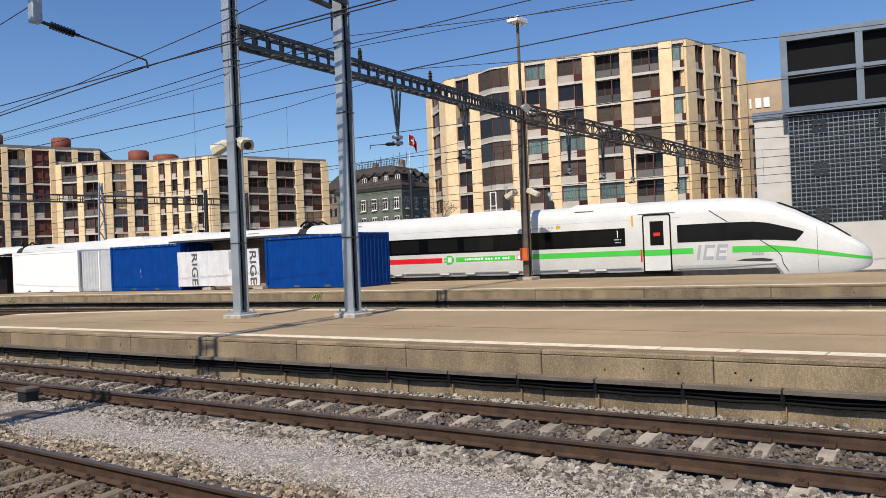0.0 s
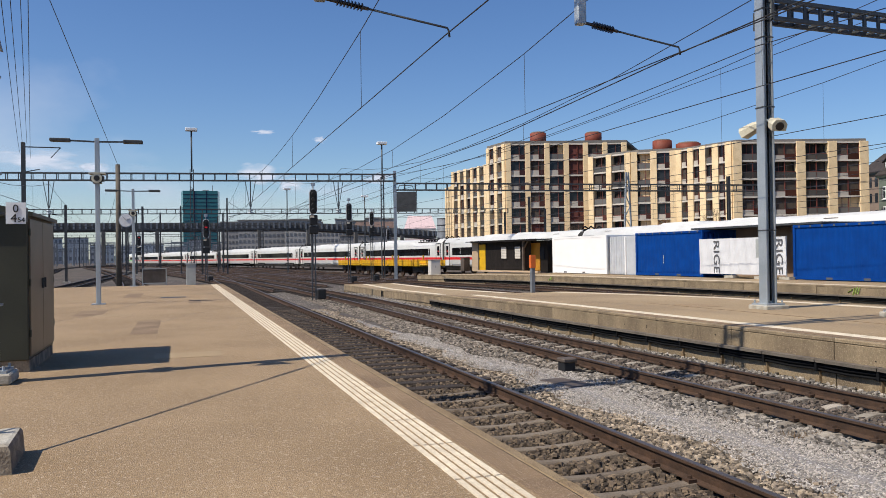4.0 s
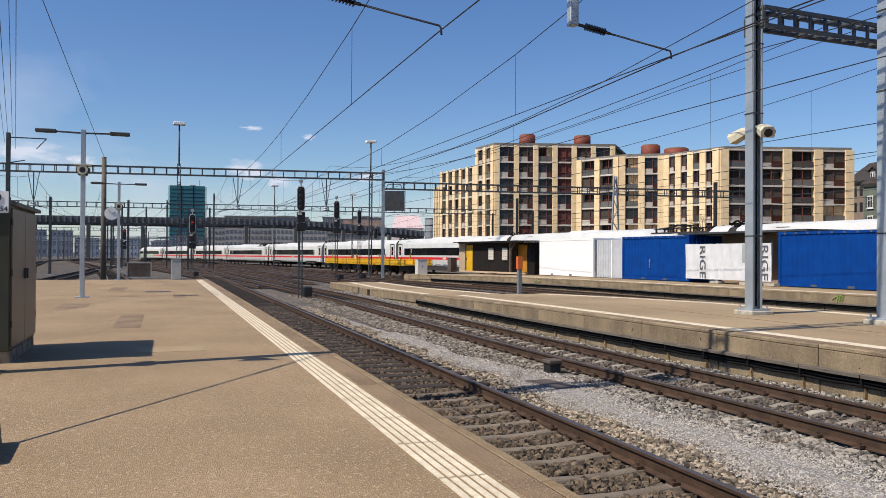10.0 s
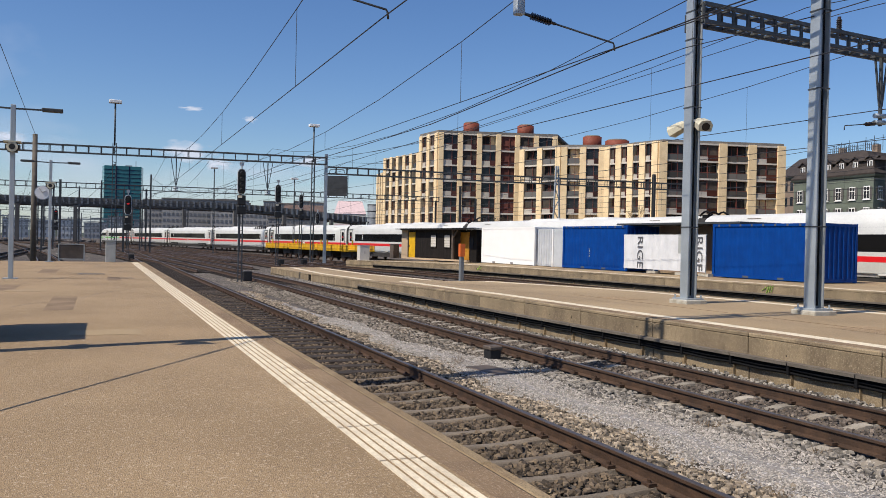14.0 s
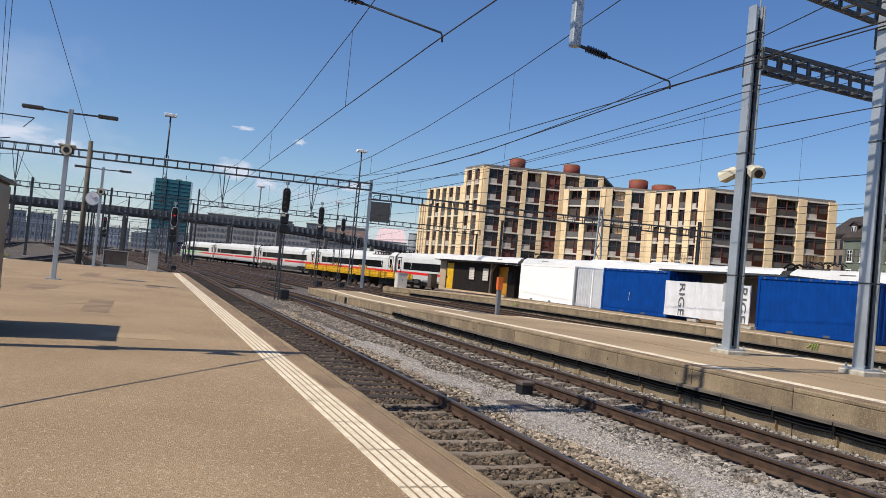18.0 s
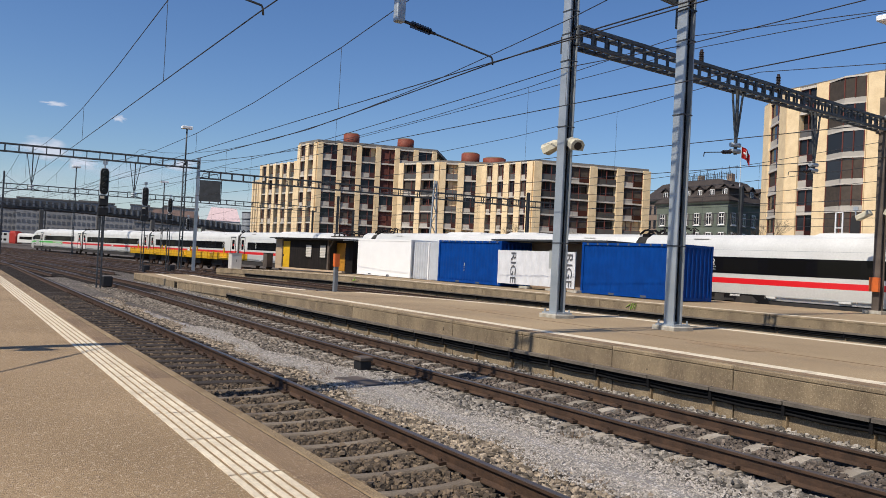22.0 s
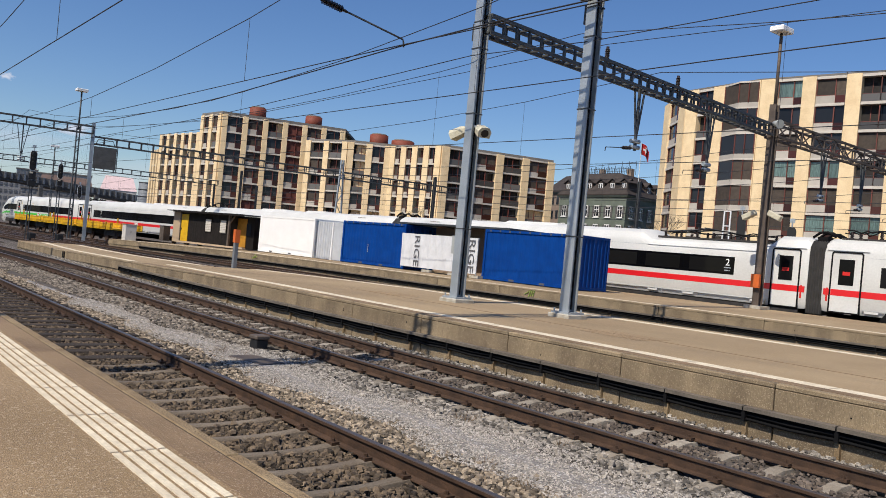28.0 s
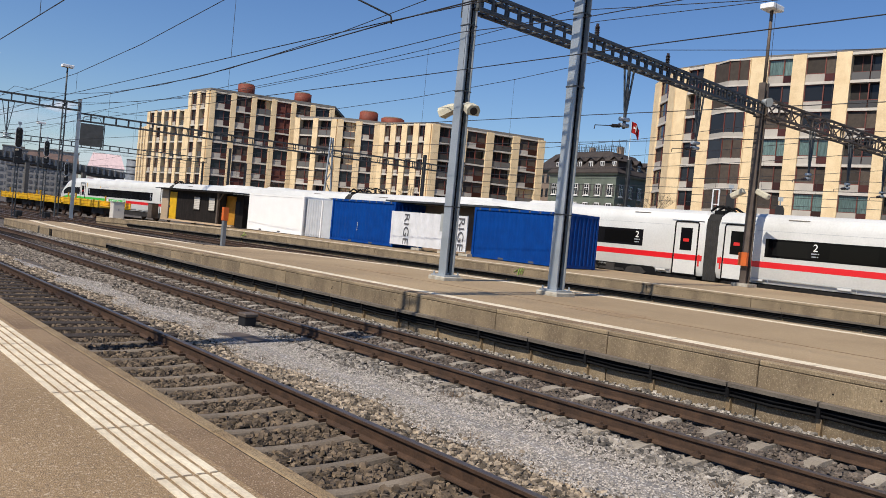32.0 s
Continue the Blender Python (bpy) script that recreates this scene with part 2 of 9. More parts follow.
M = {
    "asphalt": speckle(speckle(mat("platform_asphalt", (0.375, 0.258, 0.139), 0.9, 0, 0.2, 0.5, 120, 0.6, col2=(0.29, 0.196, 0.101)), 160, (0.58, 0.46, 0.33), (0.11, 0.078, 0.052), 0.5), 75, (0.60, 0.49, 0.36), (0.13, 0.09, 0.06), 0.5, 0.08),
    "asphalt2": speckle(mat("platform_asphalt_pale", (0.41, 0.302, 0.175), 0.9, 0, 0.2, 0.3, 60, 0.5, col2=(0.30, 0.215, 0.122)), 60, (0.52, 0.41, 0.27), (0.22, 0.16, 0.10), 0.35),
    "polecon": mat("weathered_concrete_pole", (0.15, 0.13, 0.105), 0.9, 0, 0.15, 3, 40, 0.4),
    "edgebrown": mat("rust_stained_edge_strip", (0.29, 0.20, 0.12), 0.9, 0, 0.2, 1.5, 60, 0.6, col2=(0.20, 0.135, 0.08)),
    "edgeasphalt": speckle(mat("worn_edge_asphalt", (0.30, 0.202, 0.112), 0.9, 0, 0.22, 0.9, 150, 0.5, col2=(0.19, 0.12, 0.065), rand=0.08), 170, (0.55, 0.44, 0.32), (0.07, 0.05, 0.035), 0.5),
    "duct": mat("dusty_steel_duct_cover", (0.20, 0.17, 0.135), 0.8, 0.1, 0.2, 2, 40, 0.3, col2=(0.13, 0.11, 0.09)),
    "oldblock": mat("stained_concrete_block", (0.36, 0.30, 0.22), 0.9, 0, 0.22, 6, 50, 0.6, col2=(0.16, 0.125, 0.09)),
    "edge": mat("edge_stone", (0.36, 0.265, 0.15), 0.85, 0, 0.25, 3.0, 70, 0.9, col2=(0.25, 0.17, 0.09), rand=0.10),
    "wall": speckle(mat("platform_concrete", (0.310, 0.236, 0.143), 0.9, 0, 0.2, 1.1, 38, 0.5, col2=(0.175, 0.130, 0.080), rand=0.10, stretch=(1.6, 1.6, 0.5)), 85, (0.48, 0.39, 0.27), (0.10, 0.072, 0.045), 0.32),
    "white": mat("white_line_paint", (0.80, 0.71, 0.54), 0.75, 0, 0.13, 5, 45, 0.3, col2=(0.64, 0.55, 0.41), spec=0.3),
    "ballast": mat("ballast_ground", (0.12, 0.10, 0.085), 0.95, 0, 0.22, 1.2, 24, 1.0, col2=(0.07, 0.06, 0.05)),
    "ballastfar": speckle(mat("trodden_ballast", (0.13, 0.106, 0.084), 0.95, 0, 0.22, 0.8, 20, 1.0, col2=(0.07, 0.057, 0.045)), 14, (0.40, 0.36, 0.31), (0.07, 0.06, 0.05)),
    "gravel": speckle(mat("fine_gravel", (0.36, 0.333, 0.31), 0.95, 0, 0.25, 2.6, 55, 1.0, col2=(0.24, 0.225, 0.21)), 45, (0.70, 0.68, 0.66), (0.10, 0.09, 0.085)),
    "earth": speckle(mat("yard_ground", (0.105, 0.083, 0.066), 0.95, 0, 0.2, 0.12, 6, 0.6, col2=(0.06, 0.048, 0.039)), 7, (0.24, 0.21, 0.17), (0.03, 0.025, 0.02)),
    "railrust": mat("rusty_rail_steel", (0.088, 0.048, 0.027), 0.75, 0.1, 0.2, 6, 50, 0.3),
    "railtop": mat("worn_rail_head", (0.21, 0.16, 0.125), 0.38, 0.75, 0.1, 3, 60, 0.05),
    "sleeper": mat("concrete_sleeper", (0.40, 0.355, 0.29), 0.9, 0, 0.2, 3, 60, 0.5, col2=(0.26, 0.22, 0.17), rand=0.2),
    "woodsl": mat("dark_wooden_sleeper", (0.055, 0.040, 0.030), 0.9, 0, 0.2, 3, 40, 0.6, rand=0.25, stretch=(6, 1, 1)),
    "steelsl": mat("old_steel_sleeper", (0.215, 0.175, 0.13), 0.8, 0.0, 0.2, 3, 50, 0.4, col2=(0.15, 0.117, 0.085), rand=0.18),
    "galv": mat("galvanised_steel", (0.46, 0.50, 0.53), 0.5, 0.55, 0.08, 1.5, 40, 0.08, col2=(0.36, 0.40, 0.43)),
    "darksteel": mat("dark_painted_steel", (0.075, 0.08, 0.085), 0.6, 0.3, 0.15, 2, 40, 0.1),
    "truss": mat("grey_green_truss_steel", (0.095, 0.105, 0.112), 0.6, 0.3, 0.15, 2, 40, 0.1),
    "rustmast": mat("brown_mast_steel", (0.16, 0.125, 0.10), 0.7, 0.3, 0.18, 2, 40, 0.15),
    "hazemast": mat("haze_grey_steel", (0.20, 0.22, 0.245), 0.7, 0.2, 0.1, 2, 40, 0.0),
    "wire": mat("dark_wire", (0.035, 0.035, 0.04), 0.5, 0.3, 0.05, 5, 40, 0.0),
    "insul": mat("brown_insulator", (0.035, 0.025, 0.022), 0.25, 0, 0.1, 8, 40, 0.0),
    # cabinet: the front's shade is in the dark olive, the doors' light in the brown
    "cabinet": mat("shaded_olive_cabinet", (0.052, 0.053, 0.036), 0.5, 0.1, 0.08, 2, 60, 0.05, col2=(0.042, 0.043, 0.03)),
    "cabside": mat("lit_brown_cabinet_doors", (0.15, 0.12, 0.085), 0.42, 0.1, 0.08, 2, 60, 0.05),
    "conc": mat("pale_concrete", (0.52, 0.49, 0.42), 0.9, 0, 0.18, 5, 60, 0.5, col2=(0.36, 0.32, 0.25)),
    "blue": mat("blue_container_paint", (0.001, 0.048, 0.25), 0.55, 0.0, 0.06, 1.5, 30, 0.05, col2=(0.001, 0.038, 0.205), spec=0.12),
    "whitepaint": mat("white_container_paint", (0.84, 0.84, 0.83), 0.45, 0, 0.03, 1.2, 30, 0.04, col2=(0.80, 0.80, 0.79)),
    "greypaint": mat("grey_corrugated_panel", (0.52, 0.54, 0.57), 0.5, 0.1, 0.06, 2, 30, 0.05),
    "banner": mat("grey_white_banner", (0.66, 0.67, 0.69), 0.75, 0, 0.07, 1.6, 25, 0.2, col2=(0.58, 0.59, 0.61)),
    "enamel": mat("white_enamel", (0.86, 0.86, 0.85), 0.35, 0, 0.05, 4, 40, 0.05),
    "black_ink": mat("black_print", (0.02, 0.02, 0.022), 0.6, 0, 0.05, 5, 40, 0.0),
    "ink": mat("dark_grey_print", (0.09, 0.09, 0.10), 0.7, 0, 0.05, 5, 40, 0.0),
    "darkwood": mat("dark_stained_boards", (0.017, 0.013, 0.011), 0.75, 0, 0.2, 3, 30, 0.3, rand=0.3, spec=0.25),
    "bandorange": mat("faded_orange_band", (0.40, 0.085, 0.018), 0.6, 0, 0.12, 6, 40, 0.05),
    "guyrod": mat("dull_zinc_rod", (0.40, 0.365, 0.31), 0.55, 0.25, 0.12, 4, 40, 0.05),
    "yellow": mat("yellow_paint", (0.72, 0.42, 0.01), 0.5, 0, 0.08, 2, 40, 0.05),
    # the yellow paint again, with porch shade put into the colour
    "yellowshade": mat("shaded_yellow_paint", (0.50, 0.23, 0.02), 0.6, 0, 0.12, 2, 40, 0.08),
    "orange": mat("orange_paint", (0.62, 0.13, 0.02), 0.5, 0, 0.08, 3, 40, 0.05),
    "dullred": mat("dull_red_paint", (0.40, 0.03, 0.02), 0.6, 0, 0.1, 3, 40, 0.0),
    "red": mat("red_paint", (0.62, 0.02, 0.015), 0.45, 0, 0.05, 3, 40, 0.0),
    "train": mat("white_train_paint", (0.665, 0.668, 0.645), 0.32, 0, 0.06, 0.6, 12, 0.02, col2=(0.60, 0.60, 0.575)),
    "trainroof": mat("train_roof_paint", (0.66, 0.66, 0.64), 0.4, 0, 0.06, 0.6, 12, 0.05, col2=(0.58, 0.58, 0.56)),
    "trainred": mat("train_red_stripe", (0.66, 0.015, 0.02), 0.32, 0, 0.02, 2, 20, 0.0),
    "traingreen": mat("train_green_stripe", (0.06, 0.50, 0.055), 0.32, 0, 0.02, 2, 20, 0.0),
    "trainglass": glass("train_window_band", (0.006, 0.006, 0.007), 0.08, 0.25),
    "trainpane": glass("train_window_pane", (0.007, 0.007, 0.007), 0.05, 0.18),
    "bellows": mat("grey_black_bellows", (0.06, 0.058, 0.056), 0.7, 0, 0.15, 3, 30, 0.2),
    "traingrey": mat("train_grey_letters", (0.34, 0.365, 0.40), 0.4, 0, 0.02, 2, 20, 0.0),
    "skirt": mat("dark_underframe", (0.05, 0.045, 0.042), 0.8, 0.1, 0.2, 3, 30, 0.2),
    "rubber": mat("black_rubber", (0.007, 0.007, 0.008), 0.8, 0, 0.1, 5, 40, 0.1, spec=0.15),
    "stone": mat("cream_stone_facade", (0.86, 0.67, 0.41), 0.85, 0, 0.07, 0.9, 6, 0.2, col2=(0.76, 0.57, 0.33), rand=0.05),
    "spandrel": mat("grey_beige_spandrel", (0.47, 0.43, 0.375), 0.8, 0, 0.06, 0.8, 12, 0.1, rand=0.10),
    "redframe": mat("dark_red_window_frame", (0.17, 0.042, 0.028), 0.6, 0, 0.1, 2, 20, 0.0, rand=0.25),
    "band": mat("pale_floor_band", (0.60, 0.55, 0.48), 0.8, 0, 0.06, 0.8, 12, 0.1),
    "redglass": glass("dark_red_balustrade", (0.055, 0.018, 0.014), 0.12),
    "redblind": mat("dark_red_blind", (0.13, 0.035, 0.025), 0.8, 0, 0.15, 2, 30, 0.1, rand=0.3),
    "railglass": glass("smoky_balustrade_glass", (0.10, 0.095, 0.09), 0.12),
    "winglass": glass("house_glass", (0.022, 0.024, 0.028), 0.05),
    "blind": mat("lowered_dark_blind", (0.075, 0.056, 0.042), 0.8, 0, 0.15, 2, 30, 0.1, rand=0.5),
    "curtain": mat("pale_curtain_behind_glass", (0.16, 0.24, 0.22), 0.25, 0, 0.2, 1.2, 8, 0.0, rand=0.3, stretch=(8, 8, 1)),
    # near black: the shade deep inside loggias is put into this colour
    "interior": mat("interior_shade_black", (0.028, 0.024, 0.022), 0.9, 0, 0.1, 2, 20, 0.0),
    "roofgrey": mat("flat_roof", (0.20, 0.185, 0.17), 0.9, 0, 0.1, 0.5, 10, 0.1),
    "tank": mat("rust_red_roof_stack", (0.23, 0.05, 0.025), 0.7, 0.1, 0.12, 0.8, 12, 0.1),
    "greenwall": mat("grey_green_plaster", (0.155, 0.185, 0.150), 0.9, 0, 0.1, 0.6, 12, 0.1),
    "slate": mat("brown_slate_roof", (0.055, 0.042, 0.036), 0.8, 0, 0.15, 1, 14, 0.3),
    "beige": mat("beige_plaster", (0.48, 0.36, 0.24), 0.9, 0, 0.06, 0.6, 10, 0.1),
    "brownwall": mat("brown_plaster", (0.27, 0.20, 0.15), 0.9, 0, 0.06, 0.6, 10, 0.1),
    "whitewall": mat("white_render", (0.72, 0.72, 0.72), 0.9, 0, 0.05, 0.4, 10, 0.1),
    "darkclad": mat("dark_grey_cladding", (0.115, 0.11, 0.105), 0.8, 0, 0.08, 0.5, 10, 0.1),
    "palewall": mat("pale_concrete_wall", (0.60, 0.57, 0.52), 0.9, 0, 0.06, 0.5, 10, 0.1),
    "greysteel": mat("blue_grey_steel_frame", (0.20, 0.24, 0.29), 0.5, 0.4, 0.08, 0.6, 12, 0.05),
    "black": mat("black_panel", (0.006, 0.006, 0.007), 0.6, 0, 0.1, 0.5, 10, 0.05, spec=0.12),
    "mesh": mat("dark_facade_mesh", (0.055, 0.065, 0.075), 0.45, 0.4, 0.1, 1, 14, 0.05),
    "meshpale": mat("pale_mesh_bar", (0.30, 0.31, 0.30), 0.35, 0.7, 0.1, 1, 14, 0.0, rand=0.4),
    "teal": glass("teal_tower_glass", (0.022, 0.105, 0.120), 0.12),
    "farbld": mat("far_building_wall", (0.36, 0.35, 0.34), 0.9, 0, 0.1, 0.05, 2, 0.0, rand=0.25),
    "farglass": mat("far_grey_glazing", (0.16, 0.17, 0.185), 0.5, 0, 0.1, 0.5, 8, 0.0),
    # darker than palewall: the facade's half shade is put into the colour
    "concwall": mat("shaded_facade_concrete", (0.34, 0.315, 0.28), 0.9, 0, 0.1, 0.25, 6, 0.1, col2=(0.27, 0.25, 0.22)),
    "farpale": mat("pale_hazy_wall", (0.52, 0.53, 0.54), 0.9, 0, 0.1, 0.05, 2, 0.0, rand=0.2),
    "bridge": mat("dark_viaduct_concrete", (0.11, 0.105, 0.10), 0.9, 0, 0.12, 0.2, 4, 0.1),
    "grey": mat("grey_cabinet_paint", (0.40, 0.42, 0.41), 0.6, 0.1, 0.08, 2, 40, 0.05),
    "cream": mat("cream_lamp_housing", (0.62, 0.58, 0.44), 0.6, 0, 0.1, 6, 40, 0.05),
    "sigblack": mat("black_signal_paint", (0.012, 0.012, 0.013), 0.6, 0, 0.1, 4, 40, 0.05),
    "lens": glass("signal_lens", (0.02, 0.018, 0.018), 0.15),
    "redlamp": lit("red_signal_lamp", (0.8, 0.02, 0.02), 0.14),
    "grass": mat("dry_grass", (0.27, 0.30, 0.09), 0.95, 0, 0.2, 0.6, 40, 0.5, col2=(0.42, 0.36, 0.17)),
    "drygrass": mat("dry_brown_weed", (0.24, 0.155, 0.085), 0.95, 0, 0.2, 3, 40, 0.3),
    "bark": mat("bare_branch_bark", (0.13, 0.095, 0.065), 0.9, 0, 0.2, 4, 40, 0.3),
    "leaf": mat("dark_hill_wood", (0.045, 0.06, 0.03), 0.95, 0, 0.2, 0.4, 4, 0.5, col2=(0.03, 0.04, 0.022)),
    "dblue": mat("dark_blue_train_paint", (0.012, 0.02, 0.055), 0.6, 0, 0.05, 1, 12, 0.0, spec=0.1),
    "silver": mat("grey_white_coach_paint", (0.40, 0.41, 0.42), 0.5, 0.0, 0.05, 1, 12, 0.0),
    "brownroof": mat("brown_roof_tiles", (0.15, 0.10, 0.085), 0.85, 0, 0.12, 0.5, 8, 0.1),
    "pink": mat("pale_pink_roof", (0.70, 0.53, 0.53), 0.8, 0, 0.05, 1, 12, 0.0),
    "neon": mat("fluorescent_spray_paint", (0.58, 0.88, 0.16), 0.8, 0, 0.05, 3, 20, 0.0),
    "cloud": cloud_mat(),
    "haze": cloud_mat("haze_veil", 0.46, 0.72),
}


# ---- mesh helpers ----
def box(bm, x0, x1, y0, y1, z0, z1, m=None):
    v = [bm.verts.new(Vector(p) if m is None else m @ Vector(p)) for p in (
        (x0, y0, z0), (x1, y0, z0), (x1, y1, z0), (x0, y1, z0), (x0, y0, z1), (x1, y0, z1), (x1, y1, z1), (x0, y1, z1))]
    for f in ((3, 2, 1, 0), (4, 5, 6, 7), (0, 1, 5, 4), (1, 2, 6, 5), (2, 3, 7, 6), (3, 0, 4, 7)):
        bm.faces.new([v[i] for i in f])


def rod(bm, a, b, r, seg=8, r2=None):
    a, b = Vector(a), Vector(b)
    q = (b - a).to_track_quat("Z", "Y").to_matrix()
    r2 = r if r2 is None else r2
    low, top = [], []
    for i in range(seg):
        c, s = math.cos(2 * math.pi * i / seg), math.sin(2 * math.pi * i / seg)
        low.append(bm.verts.new(a + q @ Vector((c * r, s * r, 0))))
        top.append(bm.verts.new(b + q @ Vector((c * r2, s * r2, 0))))
    for i in range(seg):
        j = (i + 1) % seg
        f = bm.faces.new((low[i], low[j], top[j], top[i]))
        f.smooth = seg > 6
    bm.faces.new(low[::-1]), bm.faces.new(top)


def beam(bm, a, b, w, h):
    """A square bar from a to b."""
    a, b = Vector(a), Vector(b)
    q = (b - a).to_track_quat("Z", "Y").to_matrix().to_4x4()
    box(bm, -w / 2, w / 2, -h / 2, h / 2, 0, (b - a).length, Matrix.Translation(a) @ q)


def loft(bm, rings, cap=True, smooth=False):
    rows = [[bm.verts.new(p) for p in ring] for ring in rings]
    n = len(rows[0])
    for r, s in zip(rows, rows[1:]):
        for i in range(n):
            f = bm.faces.new((r[i], r[(i + 1) % n], s[(i + 1) % n], s[i]))
            f.smooth = smooth
    if cap:
        bm.faces.new(rows[0][::-1]), bm.faces.new(rows[-1])


def tube(bm, pts, r, seg=5):
    """One unbroken round wire through the points."""
    rings = []
    pts = [Vector(p) for p in pts]
    for i, p in enumerate(pts):
        d = (pts[min(i + 1, len(pts) - 1)] - pts[max(i - 1, 0)]).normalized()
        u = d.cross(Vector((0, 0, 1)))
        u = u.normalized() if u.length > 1e-4 else Vector((1, 0, 0))
        v = u.cross(d)
        rings.append([p + r * (math.cos(2 * math.pi * k / seg) * u + math.sin(2 * math.pi * k / seg) * v) for k in range(seg)])
    loft(bm, rings, True, True)


def prism(bm, pts, z0, z1):
    """An upright prism over a plan outline (anticlockwise)."""
    loft(bm, [[(x, y, z0) for x, y in pts], [(x, y, z1) for x, y in pts]])


def bev(bm, w=0.01, seg=1):
    bmesh.ops.recalc_face_normals(bm, faces=bm.faces)
    bmesh.ops.bevel(bm, geom=bm.edges[:], offset=w, segments=seg, affect="EDGES", clamp_overlap=True)


def mesh_of(bm, name, material):
    bmesh.ops.recalc_face_normals(bm, faces=bm.faces)
    me = bpy.data.meshes.new(name)
    bm.to_mesh(me)
    bm.free()
    for m in material if isinstance(material, (list, tuple)) else (material,):
        me.materials.append(m)
    return me


def part(name, bm, material, parent=None, label=""):
    """Links a bmesh (or a mesh made before) as one mesh object under a thing or part."""
    me = bm if isinstance(bm, bpy.types.Mesh) else mesh_of(bm, name, material)
    ob = new(name, me)
    if parent is not None:
        ob.parent = parent
    if label:
        tagged(ob, label)
    return ob


def thing(name, x, y, z, rz, label, category, group="", kind=""):
    ob = new(name)
    ob.matrix_basis = pose(x, y, z, 0, 0, rz)
    return tagged(ob, label, category, group, kind)


def one(name, bm, material, label, category, group="", kind="", at=None):
    ob = part(name, bm, material)
    if at is not None:
        ob.matrix_basis = at
    return tagged(ob, label, category, group, kind)


def B():
    return bmesh.new()


def words(name, text, size, depth, material, m, parent, label=""):
    """Lettering as a mesh, built with the built-in font."""
    cu = bpy.data.curves.new(name, "FONT")
    cu.body, cu.size, cu.extrude = text, size, depth
    cu.align_x = "CENTER"
    tmp = bpy.data.objects.new("tmp", cu)
    scene.collection.objects.link(tmp)
    me = bpy.data.meshes.new_from_object(tmp.evaluated_get(bpy.context.evaluated_depsgraph_get()))
    bpy.data.objects.remove(tmp)
    me.transform(m)
    me.materials.clear()
    me.materials.append(material)
    return part(name, me, None, parent, label)

# ---- ground, platforms, tracks ----
RAIL, GROUND = -0.61, -0.84


def p2f(x):
    return 10.22 + 0.0256 * x if x > -20 else 9.708


def p2z(x):
    """The second platform's top, sloping down towards its end."""
    return -0.015 * min(max(-20.0 - x, 0.0), 20.0)


def t2(x):
    """The middle of the second track."""
    return np.where(np.asarray(x) > -16.5, 8.553 + 0.0256 * np.asarray(x), np.interp(x, (-100, -70, -51, -43, -36.5, -26, -16.5), (6.2, 7.05, 7.80, 8.10, 8.25, 8.20, 8.131)))


def p3z(x):
    return -0.011 * max(0.0, -50.0 - x)


def flat(x):
    return 0.0


def p2b(x):
    if x < -29.72:
        return 13.05
    return 17.9 + 0.075 * x - 0.1 * max(0.0, -24.0 - x)


def p3f(x):
    return 26.58 + 0.0777 * x if x > -38 else 26.58 + 0.0777 * x - 0.006 * (x + 38) ** 2


def p3b(x):
    return 35.9 + 0.0777 * x


def train_y(x):
    if x > -70:
        return 37.6 + 0.0777 * x
    k = min(-70 - x, 98.0)
    return 37.6 + 0.0777 * x - 0.0008 * k * k - max(0.0, -168 - x) * 0.157 + 1.6 * math.exp(-((x + 205) / 42.0) ** 2)


def ground():
    bm = B()
    box(bm, -2500, 2500, -2500, 2500, GROUND - 1.0, GROUND)
    one("ground", bm, M["earth"], "brown railway yard ground reaching the horizon", "ground", kind="structure")
    bm = B()
    box(bm, -60, 45, 2.36, 5.9, GROUND, GROUND + 0.004)
    box(bm, -60, 45, 5.9, 10.6, GROUND, GROUND + 0.004)
    one("ballast_bed", bm, M["ballast"], "grey brown track ballast bed between the platforms", "ballast", kind="structure")
    bm = B()
    box(bm, -100, -33.5, 2.36, 10.2, GROUND, GROUND + 0.012)
    box(bm, -60, -33.5, 10.2, 13.4, GROUND, GROUND + 0.012)
    one("trodden_bed", bm, M["ballastfar"], "trodden grey brown ballast beyond the platform end", "ballast", kind="structure")
    bm = B()
    loft(bm, [[(x, float(t2(x)) + 0.86, GROUND - 0.02), (x, p2f(x) + 0.03, GROUND - 0.02), (x, p2f(x) + 0.03, GROUND + h), (x, (float(t2(x)) + 0.86 + p2f(x)) / 2, GROUND + h * 0.9)] for x, h in ((45, 0.05), (5, 0.06), (-10, 0.06), (-16.5, 0.07), (-22, 0.10), (-28, 0.15), (-34, 0.19), (-42, 0.19), (-48, 0.12))])
    one("ballast_bank", bm, M["ballastfar"], "ballast banked up against the platform wall", "ballast", kind="structure")
    bm = B()
    pts = []
    for i in range(80):
        x = 45 - i
        pts.append((x, 5.72 + 0.12 * math.sin(x * 1.3) + 0.08 * math.sin(x * 3.1), 6.85 + 0.12 * math.sin(x * 0.9 + 1) + 0.08 * math.sin(x * 2.7) + 0.012 * x - max(0.0, -24 - x) * 0.08 - 0.38 * min(1.0, max(0.0, (-13.6 - x) / 2.5))))
    rings = [[(x, a, GROUND), (x, b, GROUND), (x, b, GROUND + 0.01), (x, (a + b) / 2, GROUND + 0.05), (x, a, GROUND + 0.01)] for x, a, b in pts]
    loft(bm, rings)
    one("gravel_path", bm, M["gravel"], "pale grey fine gravel strip between two tracks", "gravel", kind="structure")


